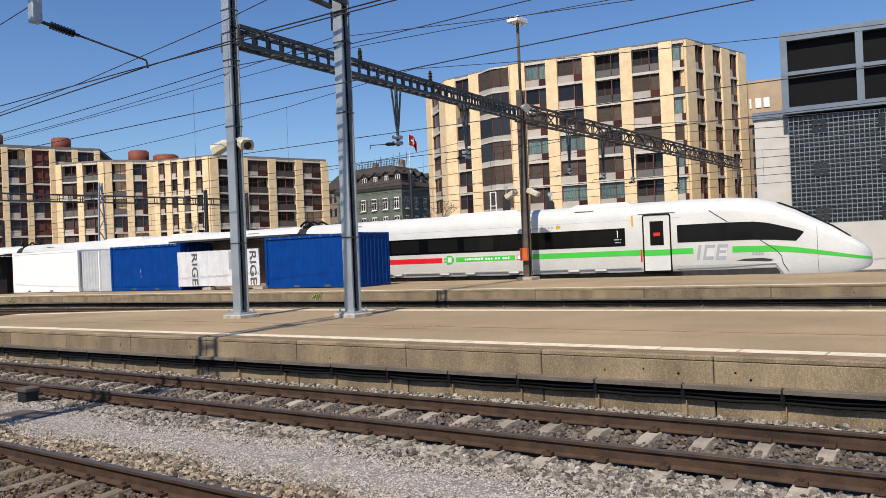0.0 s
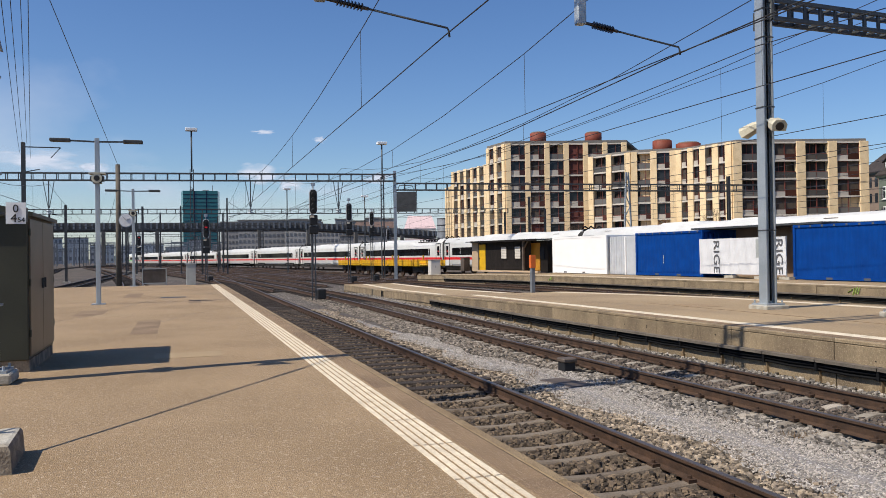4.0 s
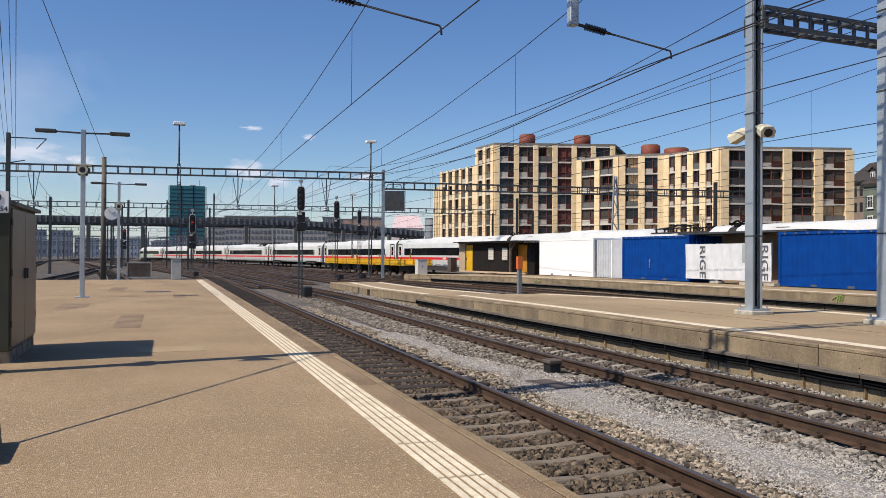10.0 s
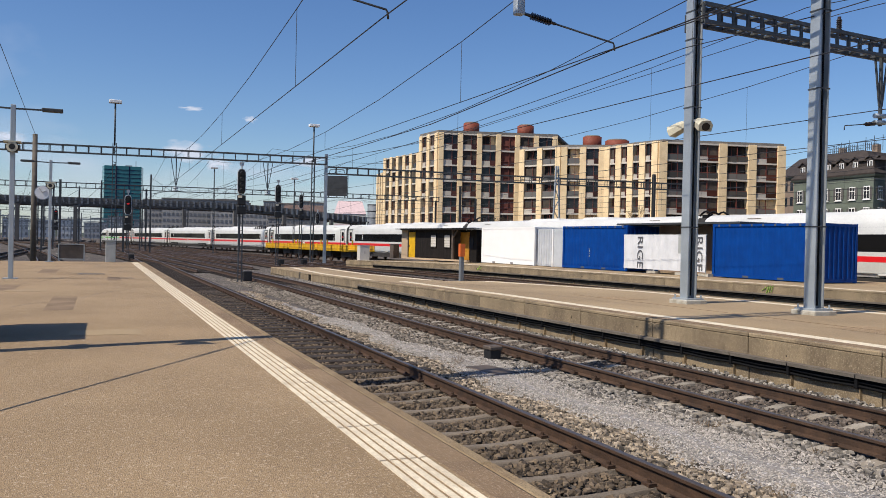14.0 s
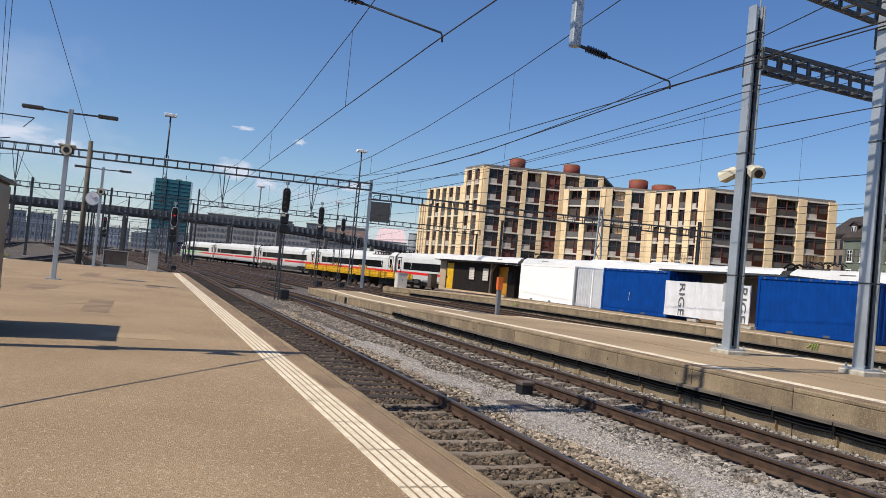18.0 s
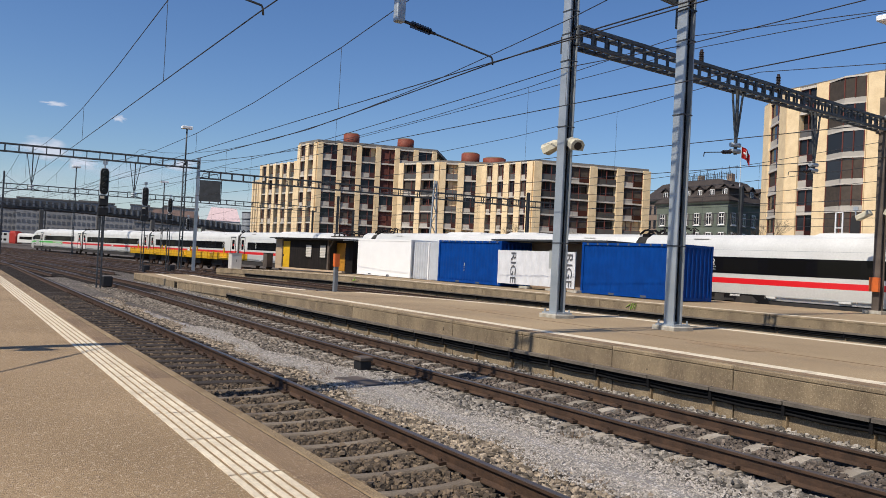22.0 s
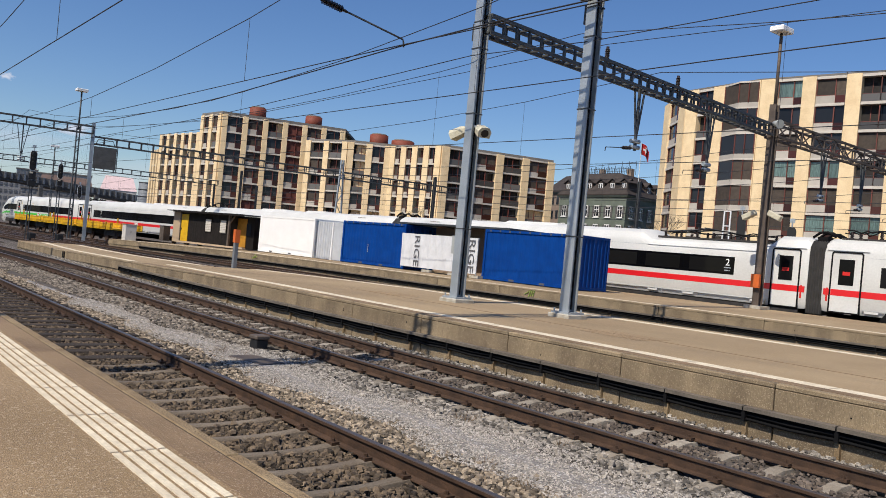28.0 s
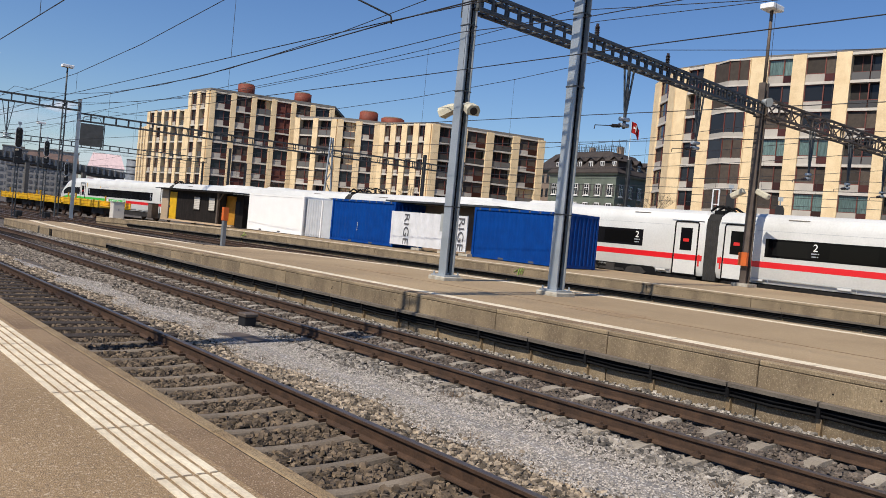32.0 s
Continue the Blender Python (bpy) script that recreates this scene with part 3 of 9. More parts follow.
def platform(name, xs, front, back, label, mat_top, z=flat):
    """A platform slab between two edge lines, with its top sheet."""
    top = tagged(new(name), label, "platform", kind="structure")
    bm = B()
    rings = [[(x, front(x) + 0.16, GROUND), (x, back(x) - 0.16, GROUND), (x, back(x) - 0.16, z(x)), (x, front(x) + 0.16, z(x))] for x in xs]
    loft(bm, rings)
    part("surface", bm, mat_top, top, "worn brown asphalt surface")
    return top


def edge_blocks(top, line, x0, x1, step, side, wide=0.155, zc=-0.36, cap="wall", z=flat):
    """Edge stones, wall panels and joints along a platform's line. side: +1 where the platform lies towards +y."""
    n = int((x1 - x0) / step)
    for i in range(n):
        a, b = x0 + i * step, x0 + (i + 1) * step
        ya, yb = line(a), line(b)
        ang = math.degrees(math.atan2(yb - ya, b - a))
        m = pose(a, ya, z(a), 0, -math.degrees(math.atan2(z(b) - z(a), b - a)), ang)
        w = math.hypot(b - a, yb - ya)
        bm = B()
        box(bm, 0.005, w - 0.005, 0 if side > 0 else -wide, wide if side > 0 else 0, -0.07, 0.003)
        bev(bm, 0.016)
        o = part("edge_stone", bm, M[cap], top)
        o.matrix_basis = m
        bm = B()
        box(bm, 0.007, w - 0.007, 0.005 if side > 0 else -0.15, 0.15 if side > 0 else -0.005, zc, -0.069)
        bev(bm, 0.008)
        o = part("wall_block", bm, M["wall"], top)
        o.matrix_basis = m
        for k in range(random.randint(0, 3)):
            bm = B()
            hx, hz = random.uniform(0.15, w - 0.15), random.choice((-0.2, -0.24, -0.28))
            q = 0.004 if side > 0 else -0.004
            rod(bm, (hx, q, hz), (hx, -q * 0.05 + q * 0.98, hz), random.uniform(0.012, 0.02), 8)
            part("anchor_hole", bm, M["black"], top).matrix_basis = m
        bm = B()
        s = side
        y0, y1 = (0.045, 0.152) if s > 0 else (-0.152, -0.045)
        box(bm, 0.012, w - 0.012, y0, y1, GROUND, zc - 0.003)
        o = part("wall_panel", bm, M["wall"], top)
        o.matrix_basis = m


def white_line(name, line, x0, x1, off, width, step, top, paint="white", g=0.012, z=flat):
    n = int((x1 - x0) / step)
    for i in range(n):
        a, b = x0 + i * step, x0 + (i + 1) * step
        bm = B()
        loft(bm, [[(x, line(q) + off, z(q) + 0.001), (x, line(q) + off + width, z(q) + 0.001), (x, line(q) + off + width, z(q) + 0.008), (x, line(q) + off, z(q) + 0.008)] for x, q in ((a + g, a), (b - g, b))])
        part(name, bm, M[paint], top)


def cable_tray(line, x0, x1, step, name, label):
    """Black cables on brackets under a pressed steel cover, along a platform wall."""
    t = tagged(new(name), label, "cable duct", kind="structure")
    n = int((x1 - x0) / step)
    cover = B()
    for i in range(n):
        a, b = x0 + i * step, x0 + (i + 1) * step
        ya, yb = line(a), line(b)
        loft(cover, [[(x, y - 0.085, -0.415), (x, y - 0.075, -0.375), (x, y + 0.044, -0.362), (x, y + 0.044, -0.352), (x, y - 0.09, -0.362)] for x, y in ((a + 0.01, ya), (b - 0.01, yb))])
        br = B()
        box(br, a - 0.025, a + 0.025, ya - 0.065, ya + 0.045, -0.56, -0.375)
        part("bracket", br, M["rubber"], t)
        br = B()
        box(br, a - 0.03, a + 0.03, ya - 0.012, ya + 0.045, GROUND, -0.565)
        part("bracket_leg", br, M["edge"], t)
    part("cover", cover, M["duct"], t, "stained duct cover sheets")["kind"] = "stuff"
    for k, z in enumerate((-0.41, -0.44, -0.47, -0.50, -0.53)):
        bm = B()
        pts = []
        for i in range(n * 2 + 1):
            x = x0 + i * step / 2
            pts.append((x, line(x) - 0.02 + 0.035 * (k % 2), z - (0.016 if i % 2 else 0.0)))
        tube(bm, pts, 0.021, 6)
        part("cable", bm, M["rubber"], t)


def platforms():
    xs1 = [-46.5, -30, -12, 0, 20, 45]
    e1 = lambda x: 2.327
    l1 = lambda x: -6.85
    p1 = platform("platform_1", xs1, lambda x: -6.85, e1, "long asphalt station platform with a tactile strip", M["asphalt"])
    edge_blocks(p1, e1, -46.5, 45, 2.0, -1, 0.10, -0.36, "edge")
    edge_blocks(p1, l1, -46.5, 45, 4.0, 1)
    bm = B()
    box(bm, -46.4, 45, 2.155, 2.2215, -0.05, -0.001)
    part("edge_bedding", bm, M["edgebrown"], p1)
    for i in range(24):
        x = -46.4 + i * 3.8
        bm = B()
        box(bm, x, x + 3.798, 2.005, 2.2165, 0.0005, 0.0025)
        part("edge_strip", bm, M["edgeasphalt"], p1, "darker worn asphalt along the edge")
    bm = B()
    box(bm, -46.4, 45, 2.2185, 2.2245, -0.05, 0.0015)
    part("edge_joint", bm, M["black"], p1)
    # tactile strip in blocks of five bars
    for i in range(76):
        x = -45.6 + i * 0.95
        bm = B()
        for k in range(5):
            y = 1.650 + k * 0.0675
            box(bm, x + 0.012, x + 0.938, y, y + 0.042, 0.0005, 0.007)
        part("tactile_block", bm, M["white"], p1)
    # cracks and dark repairs in the asphalt
    rnd = random.Random(77)
    for x0, y0, dx, dy, n in ((-14.5, -5.6, -1.1, 0.55, 9), (-17.0, -1.5, -0.9, 0.28, 8), (-21.5, -3.8, -1.4, 0.62, 7), (-8.2, -3.9, -0.7, -0.1, 7), (-26.0, 0.4, -1.6, -0.3, 7), (-5.4, -2.4, -0.5, -0.35, 6)):
        bm = B()
        rows, x, y = [], x0, y0
        for k in range(n):
            rows.append([(x, y, 0.0006), (x + 0.004, y + 0.014, 0.0006), (x + 0.004, y + 0.014, 0.0022), (x, y, 0.0022)])
            x, y = x + dx * rnd.uniform(0.6, 1.2), y + dy * rnd.uniform(0.2, 1.6) + rnd.uniform(-0.1, 0.1)
        loft(bm, rows)
        part("crack", bm, M["duct"], p1)
    for x, y, w, d in ((-19.8, -0.9, 3.6, 0.5), (-24.5, -2.6, 2.4, 0.7), (-36, -2.0, 4.0, 0.6), (-29, 0.3, 2.2, 0.4)):
        bm = B()
        box(bm, x, x + w, y, y + d, 0.0005, 0.003)
        part("patch", bm, M["edgebrown"], p1, "darker strip of repaired asphalt")
    white_line("white_line", lambda x: -6.5, -46, 45, 0, 0.16, 4.0, p1)
    bm = B()
    box(bm, -12.75, -12.08, -0.35, 0.6, 0.0005, 0.004)
    part("patch", bm, M["asphalt2"], p1, "paler repaired rectangle of asphalt")
    for x, y in ((-31.4, -0.2), (-30.2, -3.1), (-34, 0.9), (-22, -1.6), (-17.5, -4.6)):
        bm = B()
        box(bm, x - 0.35, x + 0.35, y - 0.45, y + 0.45, 0.0005, 0.004)
        part("manhole_cover", bm, M["darksteel"] if x == -31.4 else M["asphalt2"], p1)

    xs2 = [45, 30, 10, -8, -20, -24, -29.7, -29.74, -40, -48.9]
    p2 = platform("platform_2", xs2, p2f, p2b, "sunlit asphalt island platform with concrete edge", M["asphalt2"], p2z)
    edge_blocks(p2, p2f, -48.9, 45, 2.42, 1, z=p2z)
    edge_blocks(p2, p2b, -29.6, 45, 4.0, -1, z=p2z)
    edge_blocks(p2, p2b, -48.9, -29.74, 4.7, -1, z=p2z)
    bm = B()
    box(bm, -48.93, -48.88, 9.72, 13.03, GROUND, -0.302)
    part("end_wall", bm, M["wall"], p2)
    bm = B()
    for d in (0.0, 0.26):
        box(bm, -39.3 + d, -39.15 + d, 9.69, 9.74, GROUND, -0.32)
    part("wall_niche", bm, M["black"], p2, "dark upright slots in the wall")
    skew = lambda x: p2f(x) + 0.42 + 0.068 * max(0.0, -20.5 - x)
    white_line("white_line", skew, -29.0, 45, 0, 0.30, 1.05, p2, z=p2z)
    white_line("white_line", lambda x: p2f(x) + 0.12 + 0.048 * (-29.4 - x), -48.2, -29.4, 0, 0.30, 1.05, p2, z=p2z)
    white_line("white_line", p2b, -29.5, 45, -0.78, 0.28, 3.0, p2, z=p2z)
    white_line("white_line", p2b, -48.2, -30.0, -0.55, 0.28, 3.0, p2, z=p2z)
    white_line("edge_strip", p2f, -29.0, 45, 0.157, 0.24, 7.0, p2, "edgebrown", 0.0, p2z)
    cable_tray(p2f, -30.9, 45, 1.2, "cable_duct_1", "black cable bundle along the platform wall")
    white_line("asphalt_seam", p2f, -29, 45, 2.7, 0.025, 10.0, p2, "edgebrown", 0.0, p2z)
    for x, y, w, d in ((-10.6, 12.2, 1.5, 1.0), (-18.5, 12.6, 1.2, 0.8)):
        bm = B()
        box(bm, x, x + w, y, y + d, 0.0005, 0.004)
        part("patch", bm, M["asphalt"], p2, "darker repaired rectangle of asphalt")
    xs3 = [45, 20, 0, -20, -38, -44, -50, -54, -58, -62]
    p3 = platform("platform_3", xs3, p3f, p3b, "narrow asphalt platform beside the fast train", M["asphalt2"], p3z)
    edge_blocks(p3, p3f, -62, 45, 4.0, 1, z=p3z)
    white_line("white_line", p3f, -61.5, 45, 0.46, 0.30, 3.0, p3, z=p3z)
    cable_tray(p3f, -58.5, 45, 2.4, "cable_duct_2", "black cables along the far platform wall")
    # sprayed marks on the platform wall
    for x in (-24.5, -46.5):
        bm = B()
        for k in range(5):
            a = random.uniform(0, 6.28)
            beam(bm, (x + 0.12 * k, p3f(x) - 0.006, -0.30 + 0.1 * math.sin(a)), (x + 0.12 * k + 0.1, p3f(x) - 0.006, -0.12 + 0.08 * math.cos(a)), 0.055, 0.006)
        part("spray_mark", bm, M["neon"], p3)


def rail_ring(x, y, z, nx, ny):
    """The rail's section at a point, across the direction (nx, ny)."""
    prof = ((-0.07, -0.17), (0.07, -0.17), (0.07, -0.158), (0.012, -0.14), (0.012, -0.045), (0.036, -0.035), (0.036, -0.006), (0.028, 0), (-0.028, 0), (-0.036, -0.006), (-0.036, -0.035), (-0.012, -0.045), (-0.012, -0.14), (-0.07, -0.158))
    return [(x + u * nx, y + u * ny, z + v) for u, v in prof]


def rail_mesh(pts, off):
    bm = B()
    rings = []
    for i, (x, y) in enumerate(pts):
        a, b = pts[max(0, i - 1)], pts[min(len(pts) - 1, i + 1)]
        d = Vector((b[0] - a[0], b[1] - a[1])).normalized()
        n = (-d.y, d.x)
        rings.append(rail_ring(x + off * n[0], y + off * n[1], RAIL, *n))
    loft(bm, rings)
    bm.normal_update()
    bmesh.ops.recalc_face_normals(bm, faces=bm.faces)
    for f in bm.faces:
        if f.normal.z > 0.6 and f.calc_center_median().z > RAIL - 0.02:
            f.material_index = 1
    return bm


def track(name, line, x0, x1, sl, near, label, step=0.6, curved=False, wood=(0, 0)):
    """A track: two rails, its sleepers (single ones in the stretch near) and fastenings."""
    t = tagged(new(name), label, "railway track", kind="structure")
    n = max(2, int(abs(x1 - x0) / 6)) if curved else 2
    pts = [(x0 + (x1 - x0) * i / (n - 1), line(x0 + (x1 - x0) * i / (n - 1))) for i in range(n)]
    for o in (-0.7535, 0.7535):
        part("rail", rail_mesh(pts, o), (M["railrust"], M["railtop"]), t)
    bm = B()
    if sl == "conc":
        loft(bm, [[(-0.105, s, GROUND - 0.05), (0.105, s, GROUND - 0.05), (0.082, s, z), (-0.082, s, z)] for s, z in ((-1.28, -0.825), (-0.95, -0.785), (-0.45, -0.785), (-0.25, -0.815), (0.25, -0.815), (0.45, -0.785), (0.95, -0.785), (1.28, -0.825))])
        me = mesh_of(bm, "sleeper", M["sleeper"])
    elif sl == "steel":
        loft(bm, [[(-0.10, s, GROUND - 0.05), (0.10, s, GROUND - 0.05), (0.062, s, z - 0.014), (0.042, s, z), (-0.042, s, z), (-0.062, s, z - 0.014)] for s, z in ((-1.27, -0.86), (-1.18, -0.80), (-1.0, -0.768), (-0.75, -0.756), (-0.55, -0.765), (-0.3, -0.785), (0, -0.792), (0.3, -0.785), (0.55, -0.765), (0.75, -0.756), (1.0, -0.768), (1.18, -0.80), (1.27, -0.86))], True, True)
        for e in bm.edges:
            e.smooth = abs((e.verts[0].co - e.verts[1].co).normalized().y) < 0.9
        me = mesh_of(bm, "sleeper", M["steelsl"])
    else:
        box(bm, -0.13, 0.13, -1.3, 1.3, GROUND - 0.05, -0.785)
        bev(bm, 0.015)
        me = mesh_of(bm, "sleeper", M["woodsl"])
    wb = B()
    box(wb, -0.13, 0.13, -1.3, 1.3, GROUND - 0.05, -0.765)
    bev(wb, 0.015)
    wme = mesh_of(wb, "sleeper", M["woodsl"])
    cl = B()
    for s in (-0.7535, 0.7535):
        for d in (-0.105, 0.105):
            box(cl, -0.055, 0.055, s + d - 0.045, s + d + 0.045, -0.768, -0.735)
            rod(cl, (0, s + d, -0.745), (0, s + d, -0.705), 0.02, 6)
    cme = mesh_of(cl, "fastening", M["railrust"])
    rest = B()
    x = min(x0, x1) + 0.3
    while x < max(x0, x1):
        d = (line(x + 0.1) - line(x - 0.1)) / 0.2
        m = pose(x + random.uniform(-0.02, 0.02), line(x), 0, 0, 0, math.degrees(math.atan(d)) + random.uniform(-0.6, 0.6))
        if near[0] < x < near[1] or wood[0] < x < wood[1]:
            o = part("sleeper", me if near[0] < x < near[1] else wme, None, t)
            o.matrix_basis = m
            o = part("fastening", cme, None, t)
            o.matrix_basis = m
        else:
            box(rest, -0.13, 0.13, -1.28, 1.28, GROUND - 0.03, -0.79, m)
        x += step
    if len(rest.verts):
        o = part("far_sleepers", rest, M["woodsl"], t)
        o["kind"] = "stuff"
    else:
        rest.free()
    return t


def tracks():
    track("track_1", lambda x: 3.95, 45, -150, "steel", (-12.5, 6), "railway track with brown steel sleepers beside the platform", 0.62, wood=(-36, -12.5))
    track("track_2", lambda x: float(t2(x)), 45, -100, "conc", (-34, 8), "railway track with grey concrete sleepers", 0.63, True)
    track("track_3", lambda x: 19.55 + 0.076 * x, 45, -110, "wood", (0, 0), "railway track between the platforms", 0.65)
    track("track_4", lambda x: 24.9 + 0.0777 * x if x > -38 else 24.9 + 0.0777 * x - 0.002 * (x + 38) ** 2, 45, -110, "wood", (0, 0), "railway track below the far platform", 0.65, True)
    track("track_5", train_y, 60, -420, "wood", (0, 0), "curving railway track of the fast train", 0.65, True)
    track("track_6", lambda x: -8.5, 45, -150, "wood", (0, 0), "railway track on the other side of the platform", 0.65)
    track("track_7", lambda x: -30.0, -20, -200, "wood", (0, 0), "railway track of the double-deck coaches", 0.65)
    # the yard's ladder of crossing tracks
    k = 8
    for y0, y1, xa in ((6.5, -14, -52), (9.5, -6, -58), (13.5, -2, -60), (17.0, 2, -64), (4.0, -22, -70), (-3, -25, -60), (12, -18, -75), (21, 6, -72), (-12.8, -30, -40)):
        f = lambda x, y0=y0, y1=y1, xa=xa: y0 + (y1 - y0) * (min(max((xa - x) / 190.0, 0), 1) ** 1.25)
        track("track_%d" % k, f, xa, -400, "wood", (0, 0), "yard track fanning out towards the viaduct", 0.75, True)
        k += 1


# ---- the trains ----
SEC = ((0.90, 0.0), (1.0, 0.10), (1.0, 0.78), (0.965, 0.85), (0.86, 0.93), (0.62, 0.985), (0.0, 1.0))


def section(x, hw, zb, zt):
    half = [(hw * u, zb + v * (zt - zb)) for u, v in SEC]
    return [(x, -y, z) for y, z in half] + [(x, y, z) for y, z in half[-2::-1]]


NOSE = ((0.0, 0.15, 0.95, 1.30), (0.08, 0.42, 0.80, 1.50), (0.26, 0.66, 0.70, 1.70), (0.63, 0.90, 0.60, 1.98), (1.38, 1.14, 0.45, 2.52), (2.0, 1.24, 0.36, 2.88), (2.84, 1.33, 0.33, 3.36), (3.25, 1.365, 0.33, 3.54), (3.55, 1.39, 0.78, 3.68), (4.39, 1.42, 0.80, 3.90), (5.5, 1.43, 0.80, 4.01), (7.4, 1.43, 0.80, 4.05))


def skin(d):
    """The end car's half width at a distance from its tip."""
    return float(np.interp(d, [n[0] for n in NOSE], [n[1] for n in NOSE]))


def plate(name, x0, x1, z0, z1, side, material, car, out=0.006, label=""):
    """A flat panel on a car's side."""
    bm = B()
    y = side * (1.43 + out)
    box(bm, x0, x1, min(y, side * 1.40), max(y, side * 1.40), z0, z1)
    return part(name, bm, material, car, label)


def car_door(x, car, side, stripe, ends):
    """A plug door with its rubber frame, window, red sign and the stripe across it; ends: +-1, the car's end it stands at."""
    d = plate("door", x - 0.60, x + 0.60, 0.84, 3.36, side, M["train"], car, 0.012)
    fr = B()
    y = side * 1.443
    for a, b in (((x - 0.62, y, 0.8), (x - 0.62, y, 3.33)), ((x + 0.62, y, 0.8), (x + 0.62, y, 3.33)), ((x - 0.57, y, 3.40), (x + 0.57, y, 3.40)), ((x - 0.62, y, 3.33), (x - 0.56, y, 3.40)), ((x + 0.62, y, 3.33), (x + 0.56, y, 3.40)), ((x - 0.60, y, 0.83), (x + 0.60, y, 0.83))):
        beam(fr, a, b, 0.06, 0.05)
    part("door_frame", fr, M["rubber"], d)
    plate("door_window", x - 0.31, x + 0.31, 2.00, 3.10, side, M["trainglass"], d, 0.018)
    plate("door_sign", x - 0.15, x + 0.15, 2.42, 2.58, side, M["red"], d, 0.022)
    plate("door_stripe", x - 0.585, x + 0.585, 1.53, 1.80, side, stripe, d, 0.016)
    plate("drip_rail", x - 0.85, x + 0.85, 3.46, 3.475, side, M["traingrey"], car, 0.02)
    plate("door_call_strip", x + ends * 0.70, x + ends * 0.78, 1.26, 1.84, side, M["red"], car, 0.009) if ends > 0 else plate("door_call_strip", x - 0.78, x - 0.70, 1.26, 1.84, side, M["red"], car, 0.009)
    return d


def roof_gear(car, xa, xb, low):
    """Dark high-voltage gear standing on the roof between xa and xb: insulators, bars, cables and a folded collector."""
    rnd = random.Random(int(xa * 10))
    bm = B()
    box(bm, xa, xb, -0.95, 0.95, low - 0.05, low + 0.03)
    part("roof_tray", bm, M["skirt"], car)
    n = max(2, int((xb - xa) / 0.8))
    for i in range(n):
        x = xa + 0.3 + (xb - xa - 0.6) * i / max(1, n - 1)
        for y in (-0.7, 0.35):
            bm = B()
            h = rnd.uniform(0.22, 0.42)
            rod(bm, (x, y, low), (x, y, low + h), 0.055, 8)
            for k in range(4):
                rod(bm, (x, y, low + 0.05 + k * h / 5), (x, y, low + 0.08 + k * h / 5), 0.10, 8, 0.07)
            part("roof_insulator", bm, M["insul"], car)
    bm = B()
    for y in (-0.7, -0.3, 0.35):
        tube(bm, [(xa + (xb - xa) * k / 8.0, y + rnd.uniform(-0.08, 0.08), low + rnd.uniform(0.22, 0.44)) for k in range(9)], 0.03, 5)
    part("roof_cable", bm, M["rubber"], car)
    if xb - xa > 5:
        bm = B()
        for a, b in (((xb - 5.6, -0.5, low + 0.3), (xb - 3.4, -0.3, low + 0.5)), ((xb - 5.6, 0.5, low + 0.3), (xb - 3.4, 0.3, low + 0.5)), ((xb - 3.4, -0.8, low + 0.52), (xb - 3.4, 0.8, low + 0.52)), ((xb - 3.75, -0.8, low + 0.5), (xb - 3.75, 0.8, low + 0.5)), ((xb - 5.6, -0.5, low + 0.3), (xb - 5.6, 0.5, low + 0.3))):
            rod(bm, a, b, 0.04, 6)
        part("folded_pantograph", bm, M["darksteel"], car)


